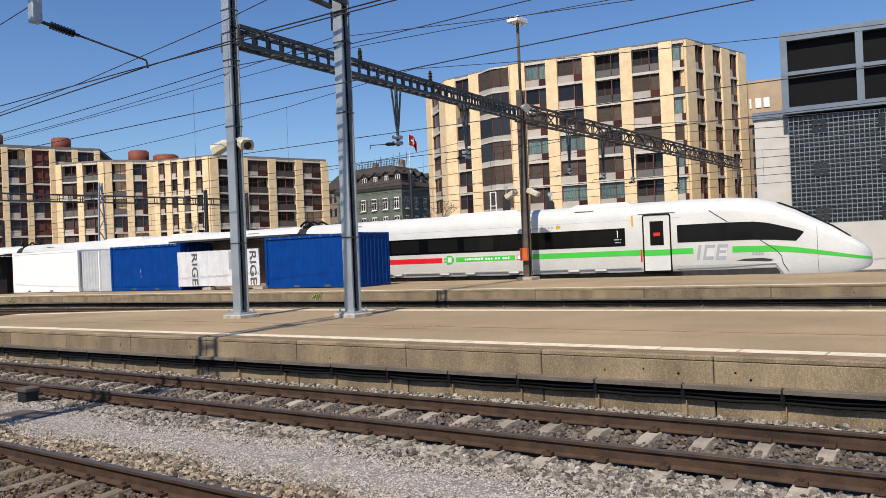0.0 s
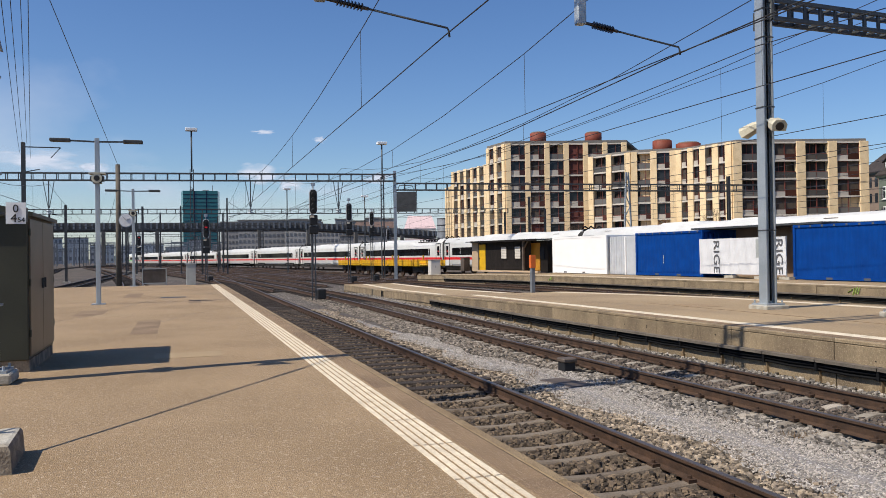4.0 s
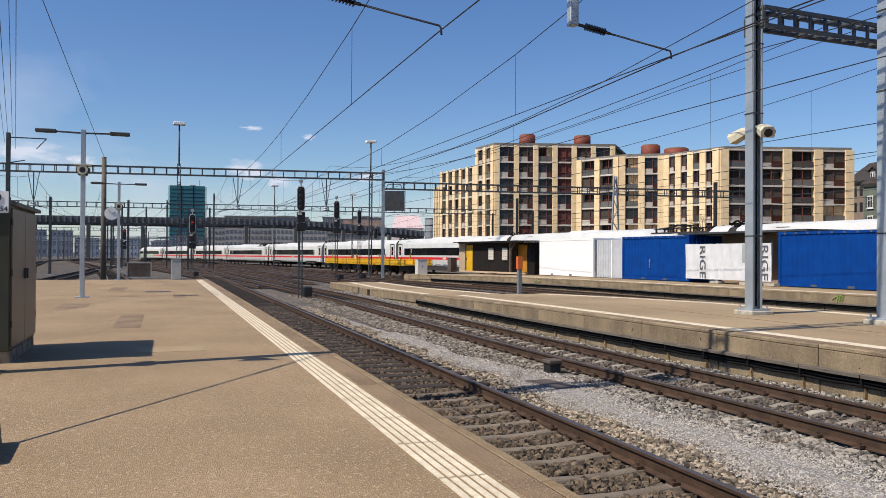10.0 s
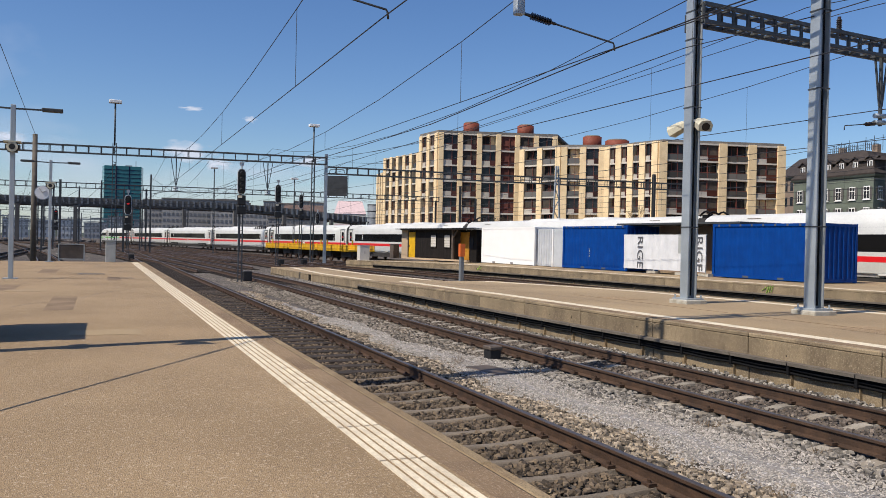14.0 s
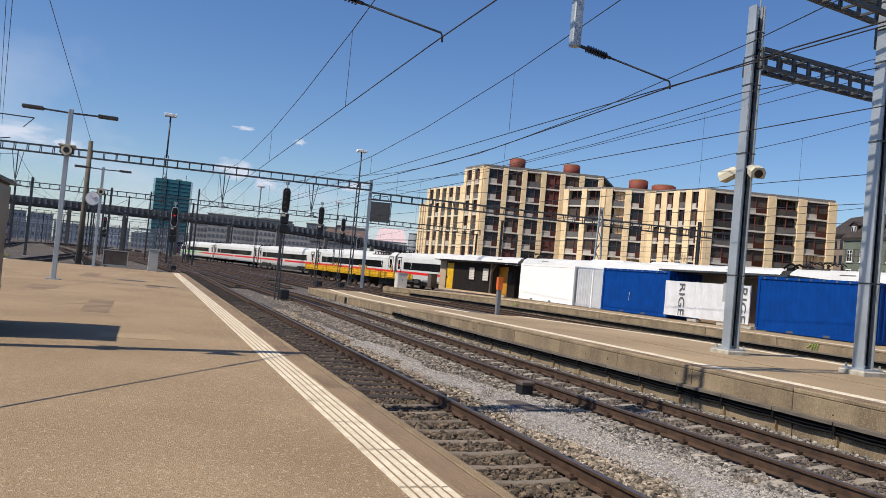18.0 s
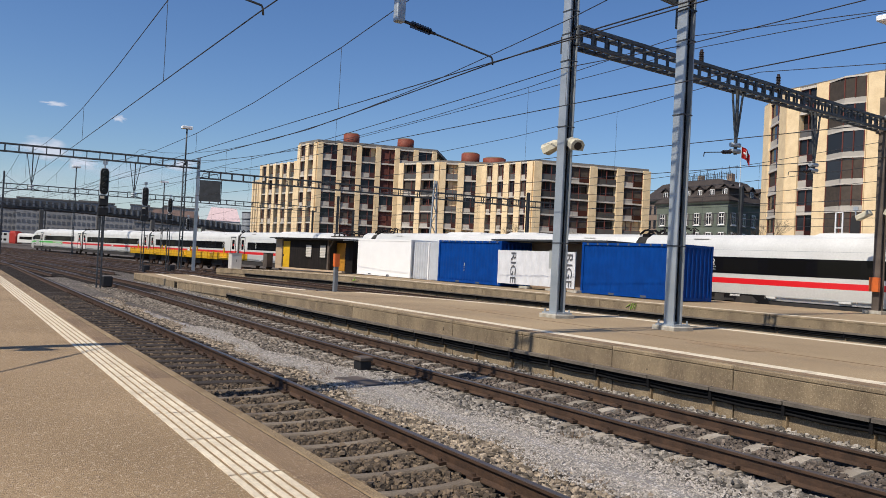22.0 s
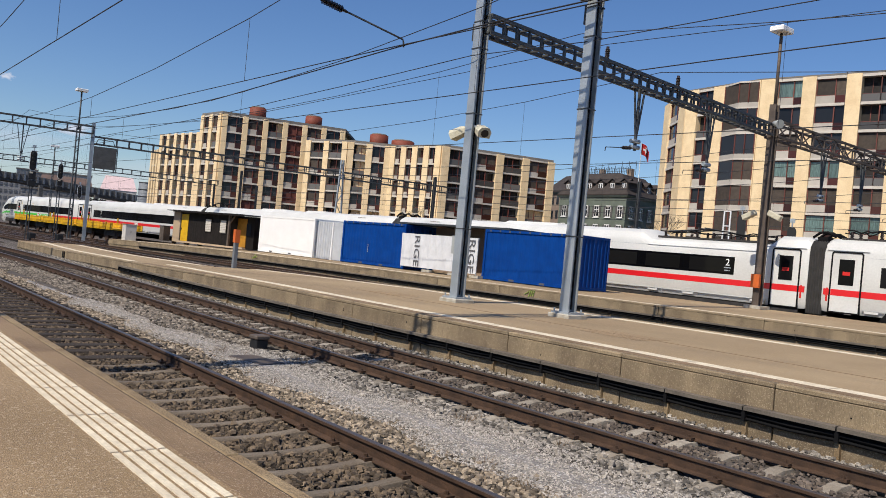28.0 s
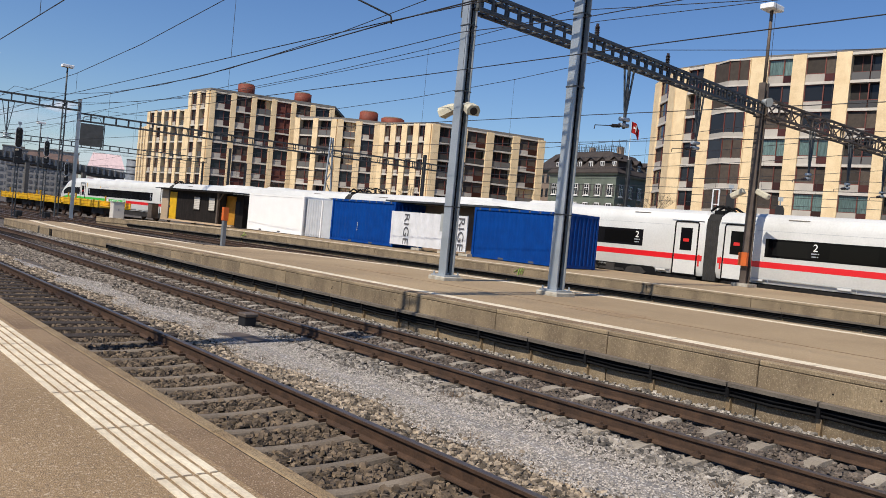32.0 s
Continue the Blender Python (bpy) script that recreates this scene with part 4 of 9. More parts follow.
def ice_car(kind, cls="2", recess=False, bogies=False, turned=False):
    """One car of the fast train. Local x points along the train, z = 0 at the rail's top. turned: first-class cars run the other way round."""
    end = kind != "middle"
    L = 29.4 if end else 28.2
    car = thing("train_car", 0, 0, RAIL, 0, "white high-speed train end car with a green stripe" if end else "white high-speed train car with a red stripe", "train", "cars of the fast train")
    h = L / 2
    bm = B()
    if end:
        rings = [section(h - d, hw, zb, zt) for d, hw, zb, zt in NOSE + ((7.42, 1.43, 0.80, 4.05),)][::-1]
        rings = [section(-h, 1.38, 0.84, 3.95), section(-h + 0.18, 1.43, 0.80, 4.05)] + rings
    else:
        mid = [section(h - 8.6, 1.43, 0.80, 4.05), section(h - 8.0, 1.43, 0.80, 3.66), section(h - 1.9, 1.43, 0.80, 3.66), section(h - 1.4, 1.43, 0.80, 4.05)] if recess else []
        rings = [section(-h, 1.38, 0.84, 3.95), section(-h + 0.18, 1.43, 0.80, 4.05)] + mid + [section(h - 0.18, 1.43, 0.80, 4.05), section(h, 1.38, 0.84, 3.95)]
    loft(bm, rings, True, True)
    bmesh.ops.recalc_face_normals(bm, faces=bm.faces)
    for e in bm.edges:
        e.smooth = len(e.link_faces) == 2 and e.calc_face_angle(0.0) < radians(28)
    for f in bm.faces:
        if not end and f.normal.z > 0.5:
            f.material_index = 1
    part("body", bm, (M["train"], M["trainroof"]), car)
    if recess:
        roof_gear(car, h - 7.9, h - 2.0, 3.68)
    if bogies:
        roof_gear(car, -h + 0.5, -h + 2.3, 4.02)
    stripe, red = M["traingreen"], M["trainred"]
    for side in (-1, 1):
        if end:
            # places along the end car are given as distances from its tip
            car_door(h - 8.52, car, side, stripe, -1)
            car_door(-h + 1.04, car, side, red, -1)
            plate("window_band", h - 25.93, h - 10.0, 2.02, 2.86, side, M["trainglass"], car)
            for d0, d1 in ((10.35, 12.55), (13.15, 14.7), (15.0, 16.5), (16.9, 18.6), (19.0, 20.8), (21.4, 23.2), (23.5, 25.2)):
                plate("window_pane", h - d1, h - d0, 2.12, 2.76, side, M["trainpane"], car, 0.009)
            bm = B()
            cols = ((7.6, 2.08, 2.87), (6.4, 2.08, 2.87), (5.5, 2.08, 2.87), (4.39, 2.07, 2.85), (3.9, 2.05, 2.78), (3.55, 2.03, 2.70), (2.84, 1.96, 2.49), (2.72, 1.95, 2.45), (2.42, 2.28, 2.34))
            loft(bm, [[(h - d, side * (skin(d) + q), z) for q, z in ((-0.04, lo), (0.010, lo), (0.010, (lo + up) / 2), (0.008, up), (-0.04, up))] for d, lo, up in cols])
            part("cab_window", bm, M["trainglass"], car)
            plate("stripe", h - 15.08, h - 9.15, 1.56, 1.82, side, stripe, car)
            plate("stripe", h - 7.88, h - 6.92, 1.56, 1.82, side, stripe, car)
            g = plate("slogan_panel", h - 19.11, h - 15.7, 1.56, 1.80, side, stripe, car, 0.006, "green panel with a row of small white bars")
            rnd = random.Random(4)
            x = h - 18.6
            while x < h - 16.0:
                w = rnd.uniform(0.05, 0.13)
                plate("slogan_bar", x, x + w, 1.63, 1.72 if rnd.random() < 0.7 else 1.745, side, M["whitepaint"], g, 0.009)
                x += w + (0.05 if rnd.random() < 0.85 else 0.14)
            plate("mark_frame", h - 15.60, h - 15.22, 1.56, 1.82, side, M["red"], car, 0.006)
            plate("mark_inner", h - 15.56, h - 15.26, 1.60, 1.78, side, M["whitepaint"], car, 0.009)
            # the nose's stripe follows its skin
            bm = B()
            pr = [(d, skin(d)) for d in (0.0, 0.08, 0.26, 0.63, 1.38, 2.0, 2.84, 3.55, 4.39, 5.26)]
            rings = []
            for d, hw in pr[::-1]:
                z = float(np.interp(d, (0, 0.8, 1.65, 2.6, 3.6, 5.26), (1.13, 1.26, 1.415, 1.57, 1.675, 1.69)))
                u = float(np.interp(d, (0, 1.65, 3.6), (0.05, 0.085, 0.13)))
                rings.append([(h - d, side * (hw + q), z + v) for q, v in ((-0.03, -u), (0.010, -u), (0.010, u), (-0.03, u))])
            loft(bm, rings)
            bmesh.ops.recalc_face_normals(bm, faces=bm.faces)
            part("nose_stripe", bm, stripe, car)
            plate("red_stripe", -h + 1.66, h - 19.96, 1.53, 1.80, side, red, car, 0.005)
            plate("red_stripe", -h + 0.1, -h + 0.42, 1.53, 1.80, side, red, car, 0.005)
            for k, (x, w) in enumerate(((h - 6.80, 0.13), (h - 6.52, 0.44), (h - 5.98, 0.44))):
                bm = B()
                loft(bm, [[(x + dx, side * y, z) for dx, z in ((0, 1.27), (w, 1.27), (w + 0.12, 1.93), (0.12, 1.93))] for y in (1.42, 1.438)])
                part("mark", bm, M["traingrey"], car, "slanted grey block shape")
                if k:
                    bm = B()
                    loft(bm, [[(x + dx, side * y, z) for dx, z in ((0.15, 1.42), (w + 0.03, 1.42), (w + 0.09, 1.78), (0.21, 1.78))] for y in (1.42, 1.4415)])
                    part("mark_inset", bm, M["train"], car)
                if k == 2:
                    bm = B()
                    loft(bm, [[(x + dx, side * y, z) for dx, z in ((0.14, 1.55), (w, 1.55), (w + 0.03, 1.67), (0.17, 1.67))] for y in (1.42, 1.4445)])
                    part("mark_bar", bm, M["traingrey"], car)
            # plug shape: a rounded half disc with two prongs
            bm = B()
            prism(bm, [(0.0, -0.24), (0.0, 0.24)] + [(0.18 + 0.26 * math.sin(a), 0.24 * math.cos(a)) for a in (0.3, 0.8, 1.3, 1.84, 2.34, 2.84)], 0, 0.012)
            for v in bm.verts:
                v.co = (h - 19.68 + v.co.x, side * (1.428 + v.co.z), 1.68 + v.co.y)
            bmesh.ops.recalc_face_normals(bm, faces=bm.faces)
            pl = part("plug_mark", bm, stripe, car, "green plug-shaped mark")
            plate("plug_inner", h - 19.62, h - 19.38, 1.55, 1.81, side, M["train"], pl, 0.013)
            for z in (1.58, 1.74):
                plate("prong", h - 19.86, h - 19.68, z - 0.02, z + 0.04, side, stripe, pl, 0.008)
            for k in range(11):
                plate("state_name_bar", h - 15.4 + k * 0.17, h - 15.29 + k * 0.17, 3.02, 3.10, side, M["traingrey"], car, 0.004)
            plate("small_crest", h - 13.42, h - 13.2, 2.98, 3.14, side, M["yellow"], car, 0.004)
            for x in (h - 9.64, -h + 0.30):
                plate("door_lamp_strip", x - 0.04, x + 0.04, 2.92, 3.42, side, M["yellow"], car, 0.006)
            for pts in (((4.1, 2.04), (3.5, 1.60), (3.3, 1.35), (3.25, 1.05), (3.05, 0.7)), ((5.42, 2.9), (6.0, 3.3), (6.18, 3.45)), ((1.92, 2.5), (1.92, 1.6), (1.92, 1.1), (1.90, 0.5)), ((7.7, 1.02), (5.5, 1.03), (3.4, 1.04))):
                bm = B()
                tube(bm, [(h - d, side * (skin(d) + 0.004), z) for d, z in pts], 0.016 if pts[0][0] < 7 and pts[0][0] > 2 else 0.008, 6)
                part("panel_seam", bm, M["rubber"] if pts[0][0] < 7 else M["traingrey"], car)
            for k in range(4):
                plate("number_bar", h - 4.45 + k * 0.12, h - 4.36 + k * 0.12, 1.42, 1.54, side, M["traingrey"], car, 0.003)
            bm = B()
            prism(bm, [(h - 5.15, 1.20), (h - 4.6, 1.16), (h - 3.75, 1.15), (h - 3.62, 1.22), (h - 4.1, 1.29), (h - 4.75, 1.27)], 0, 0.01)
            for v in bm.verts:
                v.co = (v.co.x, side * (1.417 + v.co.z), v.co.y)
            bmesh.ops.recalc_face_normals(bm, faces=bm.faces)
            part("grime", bm, M["skirt"], car, "dark oily smear above the skirt")
            bm = B()
            box(bm, h - 9.2, h - 3.4, min(side * 1.30, side * 1.22), max(side * 1.30, side * 1.22), 0.36, 0.86)
            part("nose_skirt", bm, M["skirt"], car)
            numbers = (h - 10.36, h - 25.55)
        else:
            f = -1 if turned else 1
            for e in (-1, 1):
                car_door(e * (h - 0.97), car, side, red, e)
                if cls == "1":
                    plate("door_lamp_strip", e * (h - 0.22) - 0.04, e * (h - 0.22) + 0.04, 2.92, 3.42, side, M["yellow"], car, 0.006)
                plate("stripe", min(e * (h - 0.35), e * (h - 0.08)), max(e * (h - 0.35), e * (h - 0.08)), 1.53, 1.80, side, red, car)
            b0, b1 = sorted((f * (-h + 2.32), f * (h - 3.40)))
            plate("window_band", b0, b1, 2.02, 2.86, side, M["trainglass"], car)
            n = 9
            for k in range(n):
                x = b0 + 0.35 + k * (b1 - b0 - 0.2) / n
                plate("window_pane", x, x + (b1 - b0) / n - 0.55, 2.12, 2.76, side, M["trainpane"], car, 0.009)
            plate("stripe", -h + 1.60, -0.42, 1.53, 1.80, side, red, car)
            plate("stripe", 0.42, h - 1.60, 1.53, 1.80, side, red, car)
            plate("mark_frame", -0.20, 0.20, 1.53, 1.80, side, M["red"], car, 0.006)
            plate("mark_inner", -0.16, 0.16, 1.57, 1.76, side, M["whitepaint"], car, 0.009)
            numbers = (f * (-h + 4.55), f * (h - 3.74))
        # lower seams, small hatches and the dark skirt below
        plate("skirt", -h + 0.3, h - (7.42 if end else 0.3), 0.33, 0.76, side, M["skirt"], car, -0.03)
        plate("sill_seam", -h + 1.7, h - (9.3 if end else 1.7), 1.015, 1.025, side, M["traingrey"], car, 0.003)
        plate("roof_seam", -h + 1.9, h - (7.4 if end else 1.9), 3.205, 3.217, side, M["traingrey"], car, 0.003)
        rnd = random.Random(8)
        bm = B()
        for k in range(9):
            x = -h + 2.4 + k * (L - (11 if end else 4.8)) / 8 + rnd.uniform(-0.6, 0.6)
            for x0, x1, z0, z1, o in ((x - 0.28, x + 0.28, 0.90, 0.99, 0.006), (x + 0.5, x + 0.515, 0.82, 1.01, 0.004)):
                box(bm, x0, x1, min(side * 1.40, side * (1.43 + o)), max(side * 1.40, side * (1.43 + o)), z0, z1)
        part("skirt_hatch", bm, M["trainroof"], car)
        for x in numbers:
            words("class_number", "1" if end else cls, 0.46, 0.003, M["whitepaint"], Matrix.Translation((x, side * 1.443, 2.44)) @ Euler((radians(90), 0, 0 if side < 0 else radians(180))).to_matrix().to_4x4(), car)
            for z, w in ((2.31, 0.17), (2.18, 0.14)):
                plate("sticker", x - w, x + w * 0.4, z, z + 0.05, side, M["traingrey"], car, 0.0105)
                plate("sticker", x + w * 0.6, x + w, z, z + 0.05, side, M["traingrey"], car, 0.0105)
    if end:
        bm = B()
        grid = []
        for d in (0.75, 1.38, 2.0, 2.84, 3.5):
            for (d0, *a), (d1, *b) in zip(NOSE, NOSE[1:]):
                if d0 <= d <= d1:
                    q = (d - d0) / (d1 - d0)
                    hw, zb, zt = [u + (w - u) * q for u, w in zip(a, b)]
            s = section(h - d, hw, zb, zt)
            grid.append([bm.verts.new((x, y * 1.003, z + 0.02)) for x, y, z in s[5:8]])
        for r, s in zip(grid, grid[1:]):
            for i in range(2):
                bm.faces.new((r[i], r[i + 1], s[i + 1], s[i]))
        bmesh.ops.solidify(bm, geom=bm.faces[:], thickness=-0.01)
        part("windscreen", bm, M["trainglass"], car)
    for x in (-h + 5.1, h - 5.1):
        if bogies:
            # a black sheet for the opening's shade, with the bogie's frame standing before it
            for side in (-1, 1):
                bm = B()
                loft(bm, [[(x - 2.75, side * y, 0.55), (x + 2.75, side * y, 0.55), (x + 2.45, side * y, 1.03), (x - 2.45, side * y, 1.03)] for y in (1.41, 1.436)])
                bmesh.ops.recalc_face_normals(bm, faces=bm.faces)
                part("bogie_opening_shade", bm, M["rubber"], car)
                bm = B()
                for dx in (-1.45, 1.45):
                    prism(bm, [(dx - 0.62, 0.62), (dx - 0.5, 0.86), (dx - 0.2, 0.96), (dx + 0.3, 0.94), (dx + 0.62, 0.70), (dx + 0.4, 0.56), (dx - 0.4, 0.56)], 0, 0.08)
                prism(bm, [(-0.7, 0.78), (0.7, 0.78), (0.8, 0.66), (-0.8, 0.66)], 0, 0.07)
                prism(bm, [(-0.32, 0.98), (0.22, 0.98), (0.22, 0.60), (-0.32, 0.60)], 0, 0.10)
                for v in bm.verts:
                    v.co = (x + v.co.x, side * (1.43 + v.co.z), v.co.y)
                bmesh.ops.recalc_face_normals(bm, faces=bm.faces)
                part("bogie_frame", bm, M["skirt"], car)
        bm = B()
        for sy in (-1, 1):
            ys = sorted((sy * 0.98, sy * 1.16))
            box(bm, x - 1.75, x + 1.75, ys[0], ys[1], 0.42, 0.60)
        box(bm, x - 0.4, x + 0.4, -1.0, 1.0, 0.45, 0.74)
        part("bogie", bm, M["skirt"], car)
        for dx in (-1.3, 1.3):
            bm = B()
            for s in (-0.75, 0.75):
                rod(bm, (x + dx, s - 0.07, 0.46), (x + dx, s + 0.07, 0.46), 0.46, 20)
            rod(bm, (x + dx, -0.75, 0.46), (x + dx, 0.75, 0.46), 0.08, 8)
            part("wheelset", bm, M["railrust"], car)
    bm = B()
    box(bm, -h + 6.6, h - (9 if end else 6.6), -1.25, 1.25, 0.38, 0.74)
    part("underfloor_box", bm, M["skirt"], car)
    # folded gangway with a dark cowl and cables over its top
    bm = B()
    rings = []
    for k in range(13):
        y, z0, z1 = ((1.36, 0.62, 3.86), (1.29, 0.67, 3.79))[k % 2]
        x = -h - 0.64 + k * 0.055
        rings.append([(x, -y, z0), (x, y, z0), (x, y, z1 - 0.3), (x, y - 0.3, z1), (x, -y + 0.3, z1), (x, -y, z1 - 0.3)])
    loft(bm, rings)
    part("gangway", bm, M["bellows"], car, "dark folded gangway bellows")
    bm = B()
    for y in (-0.9, -0.3, 0.5):
        tube(bm, [(-h - 0.75, y, 4.0), (-h - 0.5, y + 0.1, 4.24), (-h - 0.1, y - 0.1, 4.26), (-h + 0.25, y, 4.05)], 0.06, 6)
    box(bm, -h - 0.55, -h - 0.1, -0.9, 0.8, 3.85, 4.05)
    part("gangway_cable", bm, M["rubber"], car)
    # roof: flat pods with their seams, grilles near the ends
    for x, w in ((-h + 9.5, 4.4), (-h + 16.5, 3.2)):
        if not (recess and x + w > h - 9):
            bm = B()
            loft(bm, [[(x + d, -1.02, 3.92 - 0.0), (x + w - d, -1.02, 3.92), (x + w - d, 1.02, 3.92), (x + d, 1.02, 3.92)] if k == 0 else [(x + d, -0.86, 4.10), (x + w - d, -0.86, 4.10), (x + w - d, 0.86, 4.10), (x + d, 0.86, 4.10)] for k, d in ((0, 0.0), (1, 0.35))])
            part("roof_pod", bm, M["trainroof"], car)
    for x in (-h + 3.2, (h - 12.5) if end else (h - 4.1)):
        if not (recess and x > 0):
            bm = B()
            loft(bm, [[(x, -1.30 - g, 3.74), (x + 0.95, -1.30 - g, 3.74), (x + 0.85, -0.90 - g * 0.5, 3.945 + g), (x + 0.1, -0.90 - g * 0.5, 3.945 + g)] for g in (0.0, 0.018)])
            part("roof_grille", bm, M["duct"], car)
    return car


CARS = []
NMID, PITCH = 10, 28.85   # middle cars, and their length over the gangway


def fast_train():
    lead = ice_car("lead")
    CARS.append((lead, 14.7, 0))
    made = {}
    for k in range(1, NMID + 1):
        cls, recess, bogies = "1" if k < 3 else "2", k in (4, 8), k in (5, 6, 7, 9)
        key = (cls, recess, bogies)
        if key in made:
            c = copy_thing(made[key], Matrix.Identity(4))
        else:
            c = made[key] = ice_car("middle", cls, recess, bogies, cls == "1")
        CARS.append((c, 29.7 + PITCH * (k - 0.5), 0))
    tail = copy_thing(lead, Matrix.Identity(4))
    CARS.append((tail, 59.4 + PITCH * NMID - 14.7, 180))


def wagons():
    """Low yellow maintenance wagons on the track in front of the train."""
    y = lambda x: 22.6 + 0.10 * (x + 75)
    for x in (-76.4, -85.4, -94.4):
        ang = math.degrees(math.atan(0.10))
        w = thing("flat_wagon", x, y(x), RAIL, ang, "yellow low-sided maintenance wagon", "rail wagon", "yellow wagons")
        bm = B()
        box(bm, -4.15, 4.15, -1.35, 1.35, 1.02, 1.14)
        part("deck", bm, M["yellow"], w)
        for s in (-1.35, 1.35):
            for k in range(6):
                bm = B()
                box(bm, -4.1 + k * 1.37, -2.78 + k * 1.37, s - 0.03, s + 0.03, 1.14, 1.60)
                b = part("side_board", bm, M["yellow"], w)
                bm = B()
                for z in (1.22, 1.50):
                    box(bm, -4.06 + k * 1.37, -2.82 + k * 1.37, s - 0.05, s + 0.05, z, z + 0.035)
                part("board_rib", bm, M["yellowshade"], b)
                bm = B()
                box(bm, -4.15 + k * 1.37, -4.07 + k * 1.37, s - 0.06, s + 0.06, 1.0, 2.1 if k == 2 else 1.68)
                part("stake", bm, M["yellow"], w)
        for d in (-2.6, 2.6):
            bm = B()
            box(bm, d - 1.2, d + 1.2, -0.95, 0.95, 0.5, 0.98)
            part("bogie", bm, M["skirt"], w)
            for q in (-0.9, 0.9):
                bm = B()
                for s in (-0.75, 0.75):
                    rod(bm, (d + q, s - 0.07, 0.44), (d + q, s + 0.07, 0.44), 0.44, 16)
                rod(bm, (d + q, -0.8, 0.44), (d + q, 0.8, 0.44), 0.08, 8)
                part("wheelset", bm, M["railrust"], w)


def double_deck():
    """Standing double-deck coaches on the far side of the platform."""
    first = thing("double_deck_coach", -84, -30.0, RAIL, 0, "grey white double-deck coach with dark blue roof band", "train", "double-deck coaches")
    h = 13.0
    bm = B()
    loft(bm, [section(-h, 1.36, 0.4, 4.5), section(-h + 0.2, 1.4, 0.35, 4.55), section(h - 0.2, 1.4, 0.35, 4.55), section(h, 1.36, 0.4, 4.5)], True, False)
    bm.normal_update()
    for f in bm.faces:
        if f.calc_center_median().z > 3.7:
            f.material_index = 1
    part("body", bm, (M["silver"], M["dblue"]), first)
    for s in (-1, 1):
        for z0, z1, m in ((3.72, 3.95, "dblue"), (2.42, 2.58, "whitewall"), (0.3, 0.72, "skirt")):
            bm = B()
            y = sorted((s * 1.385, s * 1.408))
            box(bm, -h + 0.3, h - 0.3, y[0], y[1], z0, z1)
            part("band", bm, M[m], first)
        for k in range(9):
            for z in (1.25, 2.85):
                bm = B()
                y = sorted((s * 1.385, s * 1.415))
                x = -h + 3.1 + k * 2.3
                box(bm, x, x + 1.4, y[0], y[1], z, z + 0.72)
                part("window", bm, M["trainglass"], first)
        for x in (-h + 1.4, h - 1.4):
            bm = B()
            y = sorted((s * 1.385, s * 1.42))
            box(bm, x - 0.7, x + 0.7, y[0], y[1], 0.62, 2.6)
            part("door", bm, M["red"], first)
    for d in (-9, 9):
        bm = B()
        box(bm, d - 1.6, d + 1.6, -1.0, 1.0, 0.02, 0.5)
        part("bogie", bm, M["skirt"], first)
    for k in range(1, 5):
        copy_thing(first, pose(-84 - 26.6 * k, -30.0, RAIL))


def standing_trains():
    """A double-deck train with a red driving end and a white coach, standing far out in the yard."""
    ang = 26.6
    c = thing("regional_train", -310.5, 16.0, RAIL, ang, "blue and white double-deck train with a red driving end", "train", "standing trains")
    h = 13.2
    bm = B()
    loft(bm, [section(-h, 1.36, 0.4, 4.55), section(-h + 0.2, 1.4, 0.35, 4.6), section(h - 3.4, 1.4, 0.35, 4.6)])
    bm.normal_update()
    for f in bm.faces:
        if f.calc_center_median().z > 3.9:
            f.material_index = 1
    part("body", bm, (M["silver"], M["dblue"]), c)
    bm = B()
    loft(bm, [section(h - 3.4, 1.4, 0.35, 4.6), section(h - 0.8, 1.4, 0.35, 4.5), section(h, 1.25, 0.4, 3.2)])
    bmesh.ops.recalc_face_normals(bm, faces=bm.faces)
    part("driving_end", bm, M["dullred"], c, "red driving end")
    bm = B()
    loft(bm, [[(h - 0.62, -1.1, 2.5), (h - 0.62, 1.1, 2.5), (h - 0.75, 1.1, 3.9), (h - 0.75, -1.1, 3.9)], [(h - 0.05, -1.1, 2.5), (h - 0.05, 1.1, 2.5), (h - 0.6, 1.1, 3.9), (h - 0.6, -1.1, 3.9)]])
    bmesh.ops.recalc_face_normals(bm, faces=bm.faces)
    part("windscreen", bm, M["trainglass"], c)
    for z in (1.2, 3.0):
        for k in range(8):
            bm = B()
            box(bm, -h + 1.6 + k * 2.6, -h + 3.3 + k * 2.6, -1.43, -1.38, z, z + 0.7)
            part("window", bm, M["trainglass"], c)
    for x in (-6.0, 4.5):
        bm = B()
        box(bm, x - 0.7, x + 0.7, -1.435, -1.38, 0.6, 2.7)
        part("door", bm, M["red"], c)
    c = thing("passenger_coach", -287.0, 28.5, RAIL, ang, "white coach with a dark window band in the yard", "train", "standing trains")
    bm = B()
    loft(bm, [section(-h, 1.36, 0.6, 3.9), section(-h + 0.2, 1.4, 0.55, 3.95), section(h - 0.2, 1.4, 0.55, 3.95), section(h, 1.36, 0.6, 3.9)])
    part("body", bm, M["train"], c)
    bm = B()
    box(bm, -h + 1.2, h - 1.2, -1.42, -1.38, 1.9, 2.8)
    part("window_band", bm, M["trainglass"], c)
    bm = B()
    box(bm, -h + 0.4, h - 0.4, -1.42, -1.38, 0.55, 0.85)
    part("skirt", bm, M["skirt"], c)


ground()
platforms()

